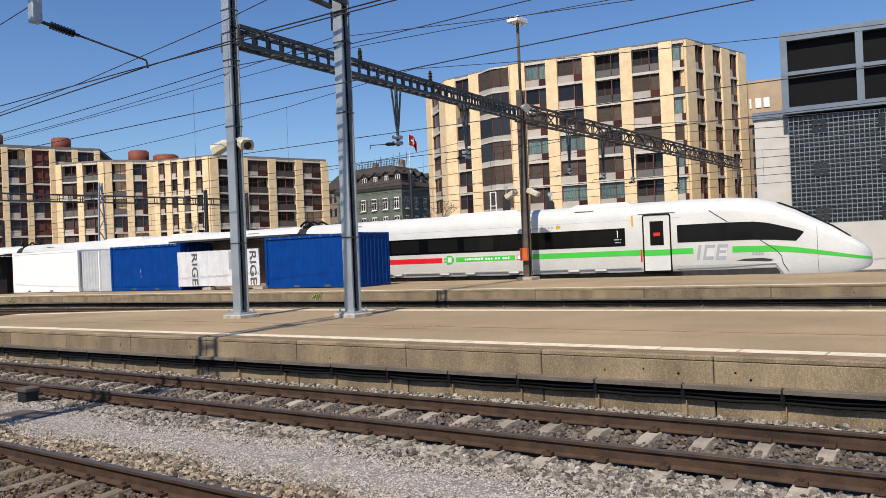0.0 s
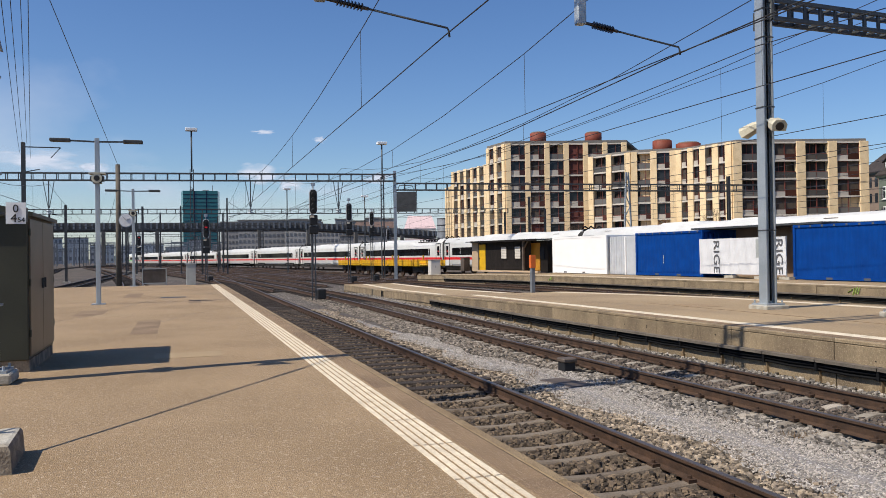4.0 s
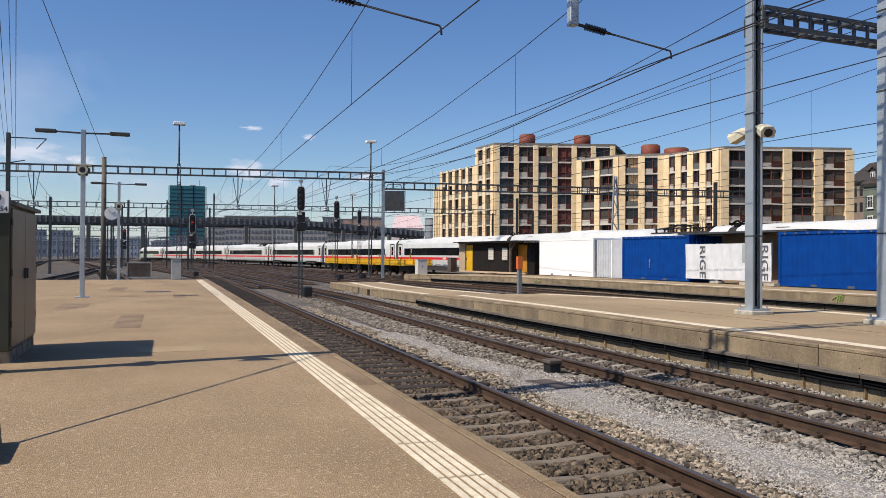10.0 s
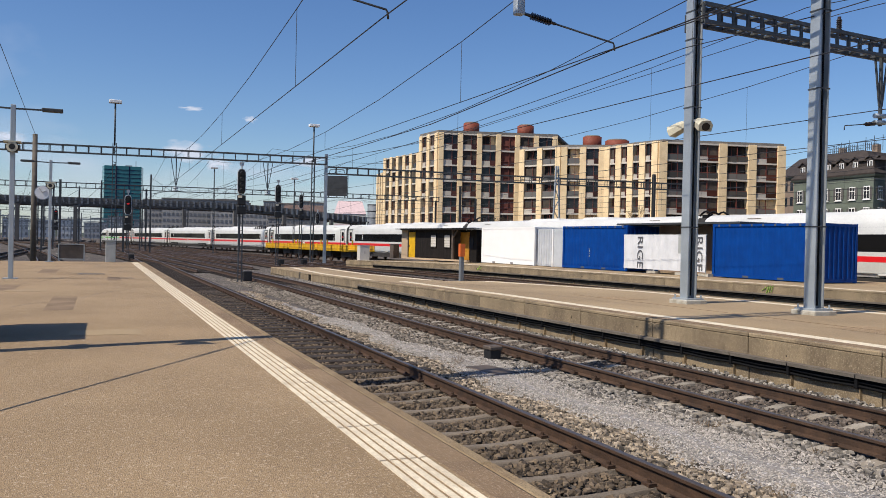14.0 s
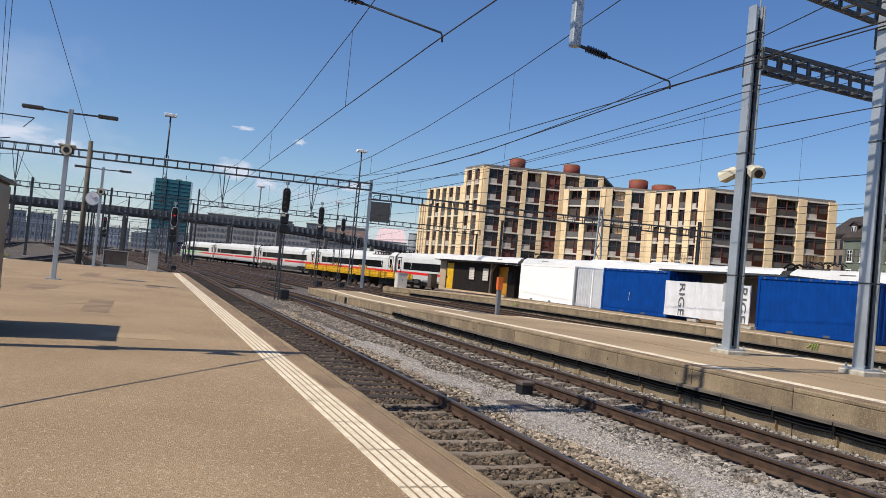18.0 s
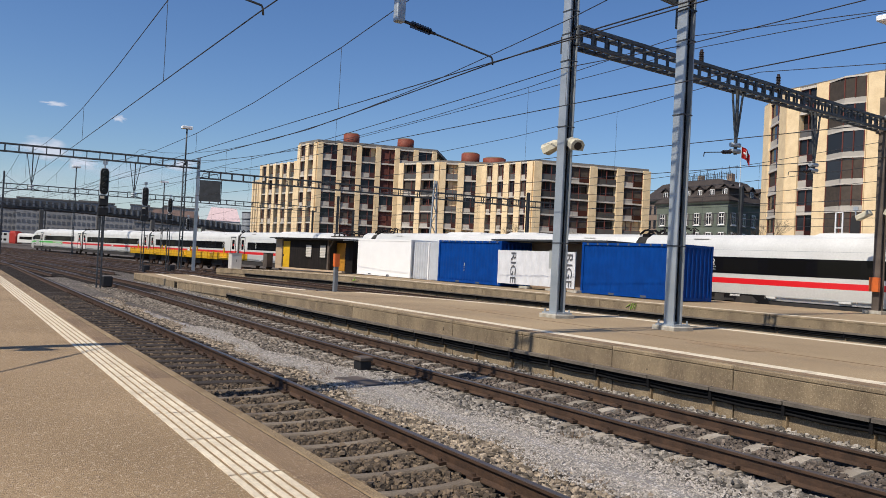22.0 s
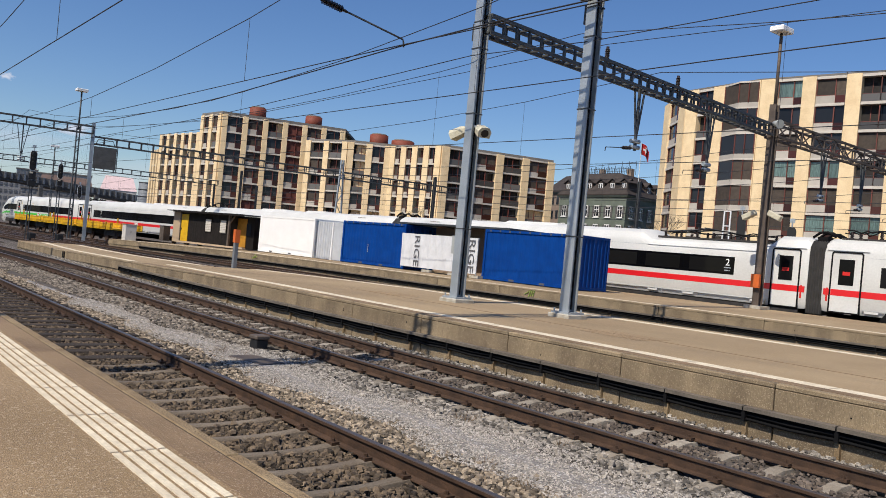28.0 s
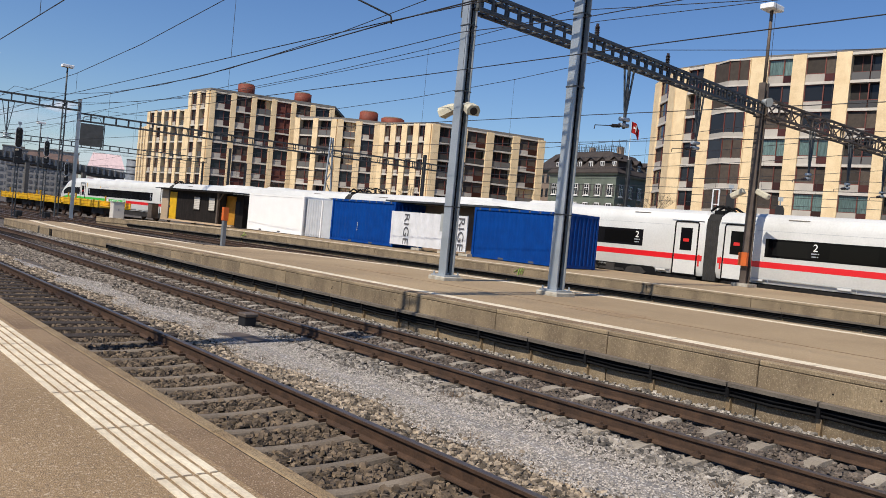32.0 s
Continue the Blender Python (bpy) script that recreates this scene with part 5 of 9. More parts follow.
# ---- on platform 1 ----
def h_beam(bm, x, y, z0, z1, w, d, t=0.02, taper=0.0):
    """An upright H section: flanges facing +-x."""
    u, v = d / 2 + t, d / 2 - t
    o = [(-u, -w / 2), (-v, -w / 2), (-v, -t / 2), (v, -t / 2), (v, -w / 2), (u, -w / 2), (u, w / 2), (v, w / 2), (v, t / 2), (-v, t / 2), (-v, w / 2), (-u, w / 2)]
    prism(bm, [(x + p, y + q) for p, q in o], z0, z1)


def equipment_cabinet():
    c = thing("equipment_cabinet", -12.40, -2.24, 0, 0, "olive green steel equipment cabinet on a concrete plinth", "cabinet")
    bm = B()
    box(bm, -1.0, 1.0, -0.41, 0.41, 0, 0.15)
    part("plinth", bm, M["oldblock"], c)
    bm = B()
    box(bm, -1.03, 1.03, -0.43, 0.41, 0.15, 2.02)
    bev(bm, 0.012)
    part("body", bm, M["cabinet"], c)
    bm = B()
    loft(bm, [[(x, -0.48, 2.0), (x, 0.48, 2.0), (x, 0.48, 2.05), (x, 0.0, 2.16), (x, -0.48, 2.05)] for x in (-1.09, 1.09)])
    bmesh.ops.recalc_face_normals(bm, faces=bm.faces)
    part("roof", bm, M["cabinet"], c)
    for k in range(2):
        bm = B()
        box(bm, -1.0 + k * 1.0, -0.015 + k * 1.0, 0.41, 0.435, 0.20, 1.97)
        bev(bm, 0.006)
        d = part("door", bm, M["cabside"], c)
        bm = B()
        box(bm, -0.12 + k * 0.22 - 0.015, -0.12 + k * 0.22 + 0.015, 0.435, 0.46, 1.05, 1.19)
        part("handle", bm, M["darksteel"], d)
        for z in (0.45, 1.1, 1.75):
            bm = B()
            rod(bm, (-0.99 + k * 1.985, 0.43, z), (-0.99 + k * 1.985, 0.43, z + 0.09), 0.014, 6)
            part("hinge", bm, M["cabinet"], d)


def big_mast():
    x, y = -10.52, -2.13
    c = thing("catenary_mast", x, y, 0, 0, "grey steel H-section catenary mast with loudspeaker and signs", "mast")
    bm = B()
    box(bm, -0.26, 0.27, -0.30, 0.29, 0, 0.13)
    bev(bm, 0.02)
    part("footing", bm, M["conc"], c, "pale concrete footing block")
    bm = B()
    box(bm, -0.22, 0.22, -0.24, 0.24, 0.13, 0.16)
    part("base_plate", bm, M["galv"], c)
    for sx in (-0.17, 0.17):
        for sy in (-0.2, 0.2):
            bm = B()
            rod(bm, (sx, sy, 0.16), (sx, sy, 0.21), 0.016, 6)
            part("bolt", bm, M["galv"], c)
    bm = B()
    h_beam(bm, 0, 0, 0.16, 9.6, 0.225, 0.18, 0.014)
    part("column", bm, M["truss"], c)
    bm = B()
    box(bm, 0.1045, 0.110, -0.055, 0.055, 0.18, 1.26)
    part("cover_strip", bm, M["galv"], c, "pale galvanised cover strip")
    bm = B()
    tube(bm, [(0.07, 0.135, 0.2), (0.07, 0.135, 4.6), (0.05, 0.125, 9.2)], 0.014, 6)
    for z in (0.9, 2.45, 3.6):
        box(bm, -0.11, 0.115, 0.11, 0.155, z, z + 0.025)
    part("conduit", bm, M["galv"], c)
    bm = B()
    for z in (2.55, 2.05):
        box(bm, 0.104, 0.112, -0.125, 0.125, z, z + 0.012)
        box(bm, 0.09, 0.13, 0.118, 0.15, z - 0.02, z + 0.04)
        part("strap", bm, M["darksteel"], c)
        bm = B()
    bm.free()
    bm = B()
    box(bm, 0.108, 0.118, -0.105, 0.115, 1.27, 1.61)
    s = part("warning_plate", bm, M["orange"], c, "orange warning plate with two dark symbols")
    bm = B()
    for a, b in (((0.12, -0.10, 1.28), (0.12, -0.10, 1.60)), ((0.12, 0.11, 1.28), (0.12, 0.11, 1.60)), ((0.12, -0.10, 1.28), (0.12, 0.11, 1.28)), ((0.12, -0.10, 1.60), (0.12, 0.11, 1.60)), ((0.12, 0.005, 1.30), (0.12, 0.005, 1.58))):
        beam(bm, a, b, 0.012, 0.012)
    part("frame", bm, M["cream"], s)
    for yy in (-0.05, 0.06):
        bm = B()
        for k in range(3):
            beam(bm, (0.119, yy - 0.02 + 0.02 * (k % 2), 1.34 + 0.06 * k), (0.119, yy + 0.02 - 0.02 * (k % 2), 1.40 + 0.06 * k), 0.014, 0.006)
        box(bm, 0.117, 0.121, yy - 0.025, yy + 0.025, 1.535, 1.575)
        part("symbol", bm, M["rustmast"], s)
    bm = B()
    box(bm, 0.135, 0.143, 0.235, 0.445, 1.86, 2.11)
    p = part("kilometre_plate", bm, M["enamel"], c, "white plate with black figures")
    # arm, and an unseen box behind the plate added to widen its shadow
    bm = B()
    box(bm, -0.28, 0.13, 0.30, 0.40, 1.90, 2.07)
    box(bm, 0.0, 0.12, 0.10, 0.30, 1.97, 2.0)
    part("plate_shadow_bracket", bm, M["darksteel"], p)
    rx = Euler((radians(90), 0, radians(90))).to_matrix().to_4x4()
    words("figure", "0", 0.13, 0.004, M["black_ink"], Matrix.Translation((0.147, 0.34, 1.995)) @ rx, p)
    words("figure", "4", 0.14, 0.004, M["black_ink"], Matrix.Translation((0.147, 0.32, 1.88)) @ rx, p)
    words("figure", "54", 0.08, 0.004, M["black_ink"], Matrix.Translation((0.147, 0.397, 1.88)) @ rx, p)
    bm = B()
    box(bm, 0.104, 0.11, -0.114, 0.114, 2.75, 2.84)
    part("red_band", bm, M["bandorange"], c)
    # horn loudspeaker and two shaded floodlights
    sp = B()
    zc = 4.18
    ring = lambda x, s: [(x, s * u * 0.215, zc + s * v * 0.122) for u, v in ((-1, -0.45), (-0.93, -0.8), (-0.75, -1), (0.75, -1), (0.93, -0.8), (1, -0.45), (1, 0.45), (0.93, 0.8), (0.75, 1), (-0.75, 1), (-0.93, 0.8), (-1, 0.45))]
    loft(sp, [ring(0.13, 0.45), ring(0.27, 0.7), ring(0.38, 1.0)], False)
    bmesh.ops.solidify(sp, geom=sp.faces[:], thickness=0.015)
    sh = part("loudspeaker", sp, M["darksteel"], c, "dark horn loudspeaker")
    bm = B()
    rod(bm, (0.14, 0, zc), (0.31, 0, zc), 0.10, 18, 0.085)
    part("driver", bm, M["cream"], sh)
    bm = B()
    rod(bm, (0.31, 0, zc), (0.32, 0, zc), 0.035, 12)
    part("driver_cap", bm, M["sigblack"], sh)
    for s in (-1, 1):
        bm = B()
        loft(bm, [[(0.0, s * 0.115, 3.92), (0.10, s * 0.115, 3.92), (0.10, s * 0.115, 4.06), (0, s * 0.115, 4.06)], [(-0.02, s * 0.20, 3.89), (0.12, s * 0.20, 3.89), (0.12, s * 0.165, 4.06), (0, s * 0.165, 4.06)]])
        part("floodlight", bm, M["grey"], c)


def guy_anchor():
    c = thing("guy_anchor", -6.28, -1.40, 0, 3, "steel guy rod shackled to a concrete anchor block", "anchor")
    bm = B()
    q = lambda w, d, z: [(-w, -d, z), (w, -d, z), (w, d, z), (-w, d, z)]
    loft(bm, [q(0.35, 0.32, 0), q(0.34, 0.31, 0.155), q(0.325, 0.295, 0.185), q(0.30, 0.27, 0.192)])
    bmesh.ops.recalc_face_normals(bm, faces=bm.faces)
    for f in bm.faces:
        f.material_index = 1 if f.normal.z > 0.5 else 0
    part("block", bm, (M["oldblock"], M["conc"]), c, "weathered concrete block")
    bm = B()
    rod(bm, (-0.08, 0, 0.16), (-0.10, 0, 0.31), 0.018, 8)
    for s in (-0.03, 0.03):
        rod(bm, (-0.10, s, 0.27), (-0.12, s, 0.40), 0.013, 8)
    rod(bm, (-0.12, -0.06, 0.40), (-0.12, 0.06, 0.40), 0.016, 8)
    part("shackle", bm, M["guyrod"], c)
    bm = B()
    rod(bm, (-0.12, -0.10, 0.40), (-0.12, 0.10, 0.40), 0.022, 6)
    part("bolt", bm, M["rustmast"], c)
    bm = B()
    a, b = Vector((-0.12, 0, 0.38)), Vector((-4.10, -0.53, 5.35))
    rod(bm, a, b, 0.016, 8)
    part("rod", bm, M["guyrod"], c)
    bm = B()
    rod(bm, a + (b - a) * 0.70, a + (b - a) * 0.80, 0.024, 8)
    for q in (0.70, 0.75, 0.80):
        rod(bm, a + (b - a) * q, a + (b - a) * (q + 0.006), 0.032, 8)
    part("turnbuckle", bm, M["cream"], c)
    bm = B()
    rod(bm, a + (b - a) * 0.665, a + (b - a) * 0.70, 0.020, 8)
    part("thread", bm, M["rustmast"], c)


def platform_lamp(x, y, h, label):
    c = thing("platform_lamp", x, y, 0, 0, label, "lamp", "lamps on the platform")
    bm = B()
    box(bm, -0.2, 0.2, -0.2, 0.2, 0, 0.03)
    part("base_plate", bm, M["galv"], c)
    bm = B()
    box(bm, -0.07, 0.07, -0.07, 0.07, 0.03, h + 0.1)
    bev(bm, 0.01)
    part("pole", bm, M["galv"], c)
    for s in (-1, 1):
        bm = B()
        beam(bm, (0, 0, h - 0.02), (0, s * 0.85, h), 0.05, 0.05)
        part("arm", bm, M["darksteel"], c)
        bm = B()
        box(bm, -0.12, 0.12, min(s * 0.78, s * 1.38), max(s * 0.78, s * 1.38), h - 0.05, h + 0.06)
        bev(bm, 0.02)
        part("lamp_head", bm, M["darksteel"], c)
    bm = B()
    box(bm, -0.24, 0.22, -0.20, 0.20, h - 1.36, h - 1.06)
    bev(bm, 0.07, 2)
    k = part("loudspeaker", bm, M["darksteel"], c, "rounded dark loudspeaker with a pale rim")
    bm = B()
    rod(bm, (0.22, 0, h - 1.21), (0.25, 0, h - 1.21), 0.15, 18, 0.16)
    part("rim", bm, M["cream"], k)
    bm = B()
    rod(bm, (0.25, 0, h - 1.21), (0.256, 0, h - 1.21), 0.09, 14)
    part("grille", bm, M["sigblack"], k)
    bm = B()
    box(bm, -0.3, 0.26, -0.24, 0.24, h - 1.07, h - 1.03)
    part("cap", bm, M["cream"], k)


def clock_mast():
    c = thing("clock_mast", -49.8, -3.3, GROUND, 0, "grey concrete mast carrying a round station clock", "mast")
    bm = B()
    rod(bm, (0, 0, 0), (0, 0, 7.8), 0.165, 12, 0.125)
    part("pole", bm, M["polecon"], c)
    bm = B()
    rod(bm, (0.05, 0.42, 4.55), (0.20, 0.42, 4.55), 0.40, 28)
    k = part("clock", bm, M["galv"], c, "round white clock face")
    bm = B()
    rod(bm, (0.2, 0.42, 4.55), (0.21, 0.42, 4.55), 0.36, 28)
    part("face", bm, M["enamel"], k)
    bm = B()
    beam(bm, (0.22, 0.42, 4.55), (0.22, 0.62, 4.66), 0.045, 0.01)
    beam(bm, (0.22, 0.42, 4.55), (0.22, 0.25, 4.78), 0.04, 0.01)
    part("clock_hand", bm, M["black_ink"], k)


def small_platform_things():
    c = thing("notice_frame", -47.3, -1.3, -0.05, 0, "pale framed notice board beyond the platform end", "sign board")
    bm = B()
    for a, b in (((0, -0.62, 0.15), (0, 0.62, 0.15)), ((0, -0.62, 0.95), (0, 0.62, 0.95)), ((0, -0.62, 0), (0, -0.62, 0.97)), ((0, 0.62, 0), (0, 0.62, 0.97))):
        beam(bm, a, b, 0.05, 0.05)
    part("frame", bm, M["grey"], c)
    bm = B()
    box(bm, -0.01, 0.01, -0.6, 0.6, 0.18, 0.93)
    part("panel", bm, M["rustmast"], c)
    c = thing("relay_cabinet", -45.7, 0.62, 0, 0, "slim grey relay cabinet at the platform end", "cabinet")
    bm = B()
    box(bm, -0.2, 0.2, -0.25, 0.25, 0, 1.12)
    bev(bm, 0.015)
    part("body", bm, M["grey"], c)
    bm = B()
    box(bm, -0.23, 0.23, -0.28, 0.28, 1.12, 1.18)
    part("lid", bm, M["grey"], c)
    # marker post with orange top, on platform 2
    c = thing("marker_post", -29.5, 13.58, -0.142, 0, "grey marker post with an orange top", "post")
    bm = B()
    box(bm, -0.08, 0.08, -0.08, 0.08, 0, 1.0)
    bev(bm, 0.012)
    part("post", bm, M["hazemast"], c)
    bm = B()
    box(bm, -0.10, 0.10, -0.10, 0.10, 1.0, 1.52)
    part("top", bm, M["orange"], c)
    # junction box between the tracks
    c = thing("track_box", -13.6, 6.95, GROUND, 4, "small dark track connection box with a pale lid", "junction box")
    bm = B()
    box(bm, -0.12, 0.12, -0.12, 0.12, 0, 0.21)
    bev(bm, 0.01)
    part("body", bm, M["sigblack"], c)
    bm = B()
    box(bm, -0.145, 0.145, -0.145, 0.145, 0.21, 0.29)
    bev(bm, 0.02)
    part("lid", bm, M["rustmast"], c)
    bm = B()
    tube(bm, [(0.1, 0.1, 0.06), (0.35, 0.3, 0.03), (0.5, 0.75, 0.05)], 0.03, 6)
    part("cable", bm, M["rubber"], c)
    c = thing("track_plate", -12.3, 6.3, GROUND + 0.03, 10, "flat rusty cover plate in the ballast", "cover plate")
    bm = B()
    box(bm, -0.5, 0.45, -0.25, 0.25, -0.02, 0.03)
    bev(bm, 0.02)
    part("plate", bm, M["rustmast"], c)
    c = thing("relay_box", -61.0, 19.45, p3z(-61.0), 0, "white relay cabinet at the end of the far platform", "cabinet")
    bm = B()
    box(bm, -0.40, 0.40, -0.40, 0.40, 0, 1.16)
    bev(bm, 0.02)
    part("body", bm, M["palewall"], c)
    bm = B()
    box(bm, -0.43, 0.43, -0.43, 0.43, 1.16, 1.21)
    part("lid", bm, M["grey"], c)
    bm = B()
    box(bm, 0.40, 0.412, -0.02, 0.02, 0.55, 0.72)
    part("handle", bm, M["darksteel"], c)
    c = thing("grey_cabinet", -41.5, -12.4, GROUND, 0, "pale grey trackside cabinet", "cabinet")
    bm = B()
    box(bm, -0.3, 0.3, -0.20, 0.36, 0, 1.85)
    bev(bm, 0.015)
    part("body", bm, M["grey"], c)
    bm = B()
    box(bm, -0.34, 0.34, -0.24, 0.40, 1.85, 1.90)
    part("lid", bm, M["grey"], c)
    bm = B()
    box(bm, -1.2, 1.2, -2.6, 0.38, -0.1, 0.62)
    part("base", bm, M["darksteel"], c)




# ---- masts, gantries, signals ----
def pole_a(x, y, rz, h, label, switch=True):
    c = thing("gantry_pole", x, y, 0, rz, label, "mast", "poles on the island platform")
    bm = B()
    box(bm, -0.33, 0.33, -0.33, 0.33, -0.02, 0.10)
    bev(bm, 0.02)
    part("footing", bm, M["conc"], c, "pale concrete footing")
    bm = B()
    box(bm, -0.27, 0.27, -0.27, 0.27, 0.10, 0.14)
    part("base_plate", bm, M["galv"], c)
    for sx in (-0.22, 0.22):
        for sy in (-0.22, 0.22):
            bm = B()
            rod(bm, (sx, sy, 0.14), (sx, sy, 0.22), 0.022, 6)
            part("bolt", bm, M["galv"], c)
    bm = B()
    h_beam(bm, 0, 0, 0.14, h, 0.28, 0.26, 0.014)
    for v in bm.verts:
        v.co = (-v.co.y, v.co.x, v.co.z)
    part("column", bm, M["galv"], c)
    bm = B()
    rod(bm, (0.09, 0.0, 0.2), (0.09, 0.0, h * 0.97), 0.022, 6)
    part("conduit", bm, M["rubber"], c)
    bm = B()
    rod(bm, (0.1, 0.0, h - 0.3), (0.1, 0.0, h + 0.5), 0.02, 6)
    rod(bm, (0.0, 0.0, h + 0.3), (0.2, 0.0, h + 0.3), 0.015, 6)
    part("top_spike", bm, M["galv"], c)
    bm = B()
    box(bm, -0.25, -0.14, -0.1, 0.1, h - 1.75, h - 1.3)
    part("terminal_box", bm, M["darksteel"], c)
    if switch:
        bm = B()
        box(bm, -0.26, -0.145, -0.13, 0.07, 1.25, 1.72)
        part("switch_box", bm, M["grey"], c)
    for z in (1.9, 4.9, 6.6, 7.3, 7.9):
        bm = B()
        for s in (-1, 1):
            box(bm, -0.16, 0.16, min(s * 0.148, s * 0.156), max(s * 0.148, s * 0.156), z, z + 0.03)
            box(bm, min(s * 0.15, s * 0.158), max(s * 0.15, s * 0.158), -0.15, 0.15, z, z + 0.03)
        part("strap", bm, M["darksteel"], c)
    return c


def cameras_on(c, z):
    """Two cream floodlight housings, one each side of the pole, tipped down."""
    for s, rz in ((-1, 200), (1, -20)):
        m = pose(s * 0.42, -0.05, z + 0.04, 0, 22, rz)
        bm = B()
        loft(bm, [[m @ Vector((xx, yy * k, zz * k)) for yy, zz in ((-0.15, -0.12), (0.15, -0.12), (0.17, 0.03), (0.10, 0.13), (-0.10, 0.13), (-0.17, 0.03))] for xx, k in ((-0.26, 0.55), (-0.10, 0.9), (0.26, 1.05))])
        h = part("floodlight", bm, M["cream"], c, "cream floodlight on a bracket")
        bm = B()
        rod(bm, m @ Vector((0.255, 0, -0.01)), m @ Vector((0.275, 0, -0.01)), 0.10, 16)
        part("lens", bm, M["lens"], h)
        bm = B()
        beam(bm, (s * 0.12, -0.05, z + 0.16), (s * 0.42, -0.05, z + 0.15), 0.05, 0.05)
        part("bracket", bm, M["galv"], h)


def truss(name, a, b, w, h, step, label, material="truss", hang=()):
    """A flat lattice girder between two points: two chords above two, posts and braces."""
    t = tagged(new(name), label, "gantry", "gantries")
    a, b = Vector(a), Vector(b)
    L = (b - a).length
    d = (b - a) / L
    n = Vector((-d.y, d.x, 0)).normalized()
    for s in (-1, 1):
        for z in (0, h):
            bm = B()
            beam(bm, a + n * s * w / 2 + Vector((0, 0, z)), b + n * s * w / 2 + Vector((0, 0, z)), 0.09, 0.10)
            part("chord", bm, M[material], t)
    k = int(L / step)
    for i in range(k + 1):
        p = a + d * L * i / k
        bm = B()
        for s in (-1, 1):
            beam(bm, p + n * s * w / 2, p + n * s * w / 2 + Vector((0, 0, h)), 0.055, 0.07)
        beam(bm, p + n * w / 2, p - n * w / 2, 0.05, 0.05)
        beam(bm, p + n * w / 2 + Vector((0, 0, h)), p - n * w / 2 + Vector((0, 0, h)), 0.05, 0.05)
        part("lattice_post", bm, M[material], t)
        if step > 1 and i < k and material == "rustmast":
            q = a + d * L * (i + 1) / k
            for s in (-1, 1):
                bm = B()
                up = Vector((0, 0, h))
                beam(bm, p + n * s * w / 2 + (up if i % 2 else up * 0), q + n * s * w / 2 + (up * 0 if i % 2 else up), 0.045, 0.05)
                part("brace", bm, M[material], t)
    return t


def dropper(x, y, ztop, zbot, side, label, length=1.88, drop=0.36, pale=True, spread=0.28):
    """A support hanging from a gantry, with an insulator and a registration arm to the contact wire."""
    c = thing("wire_support", x, y, 0, 0, label, "wire support", "wire supports under the gantries")
    bm = B()
    if pale:
        box(bm, -0.07, 0.07, -0.08, 0.08, zbot - 0.06, ztop)
        bev(bm, 0.015)
        box(bm, -0.32, 0.32, -0.12, 0.12, ztop - 0.06, ztop + 0.03)
    else:
        for s in (-1, 1):
            beam(bm, (0, s * spread, ztop), (0, s * 0.05, zbot + 0.5), 0.05, 0.05)
        beam(bm, (0, 0, ztop), (0, 0, zbot - 0.1), 0.08, 0.08)
    part("drop_post", bm, M["galv" if pale else "truss"], c)
    if not pale:
        for dz in (0.0, 0.2):
            bm = B()
            rod(bm, (0, -0.24, zbot + dz), (0, 0.2, zbot + dz + 0.02), 0.075, 10)
            part("clamp", bm, M["galv"], c)
    a, b = Vector((0, side * 0.08, zbot - 0.02)), Vector((0, side * length, zbot - drop))
    d = (b - a).normalized()
    bm = B()
    rod(bm, a, a + d * 0.62, 0.028, 8)
    part("insulator_core", bm, M["insul"], c)
    for k in range(8):
        bm = B()
        p = a + d * (0.16 + 0.05 * k)
        rod(bm, p, p + d * 0.022, 0.064, 12, 0.05)
        part("insulator_disc", bm, M["insul"], c)
    bm = B()
    tube(bm, [a + d * 0.6, b - d * 0.02, b + Vector((0, 0, -0.04)), b + Vector((0, side * 0.01, -0.13))], 0.016, 6)
    part("registration_arm", bm, M["darksteel"], c)
    return c


def lamp_mast(x, y, h, label, rust=False, z0=GROUND, lamp=True, w=0.26):
    c = thing("lamp_mast", x, y, z0, 0, label, "mast", "lamp masts")
    m = M["rustmast"] if rust else M["truss"]
    bm = B()
    for s in (-1, 1):
        box(bm, -w / 2, w / 2, s * w * 0.5 - 0.03, s * w * 0.5 + 0.03, 0, h - 3.2)
    for k in range(int((h - 3.2) / 0.5)):
        z = 0.2 + k * 0.5
        beam(bm, (0, -w / 2, z), (0, w / 2, z + 0.4 * (1 if k % 2 else -0.2)), 0.03, 0.05)
    part("lattice_column", bm, m, c)
    bm = B()
    rod(bm, (0, 0, h - 3.4), (0, 0, h), 0.07, 10)
    part("upper_pole", bm, m, c)
    bm = B()
    box(bm, -0.4, 0.4, -0.4, 0.4, -0.02, 0.12)
    part("footing", bm, M["conc"], c)
    if lamp:
        bm = B()
        box(bm, -0.32, 0.32, -0.48, 0.48, h, h + 0.24)
        bev(bm, 0.03)
        part("lamp_head", bm, M["whitepaint"], c, "pale box lamp head")
    return c


def plain_mast(x, y, h, label, m="truss", z0=GROUND, w=0.24):
    c = thing("catenary_mast", x, y, z0, 0, label, "mast", "catenary masts")
    bm = B()
    h_beam(bm, 0, 0, 0.1, h, w, w, 0.015)
    part("column", bm, M[m], c)
    bm = B()
    box(bm, -0.35, 0.35, -0.35, 0.35, -0.05, 0.12)
    part("footing", bm, M["conc"], c)
    return c


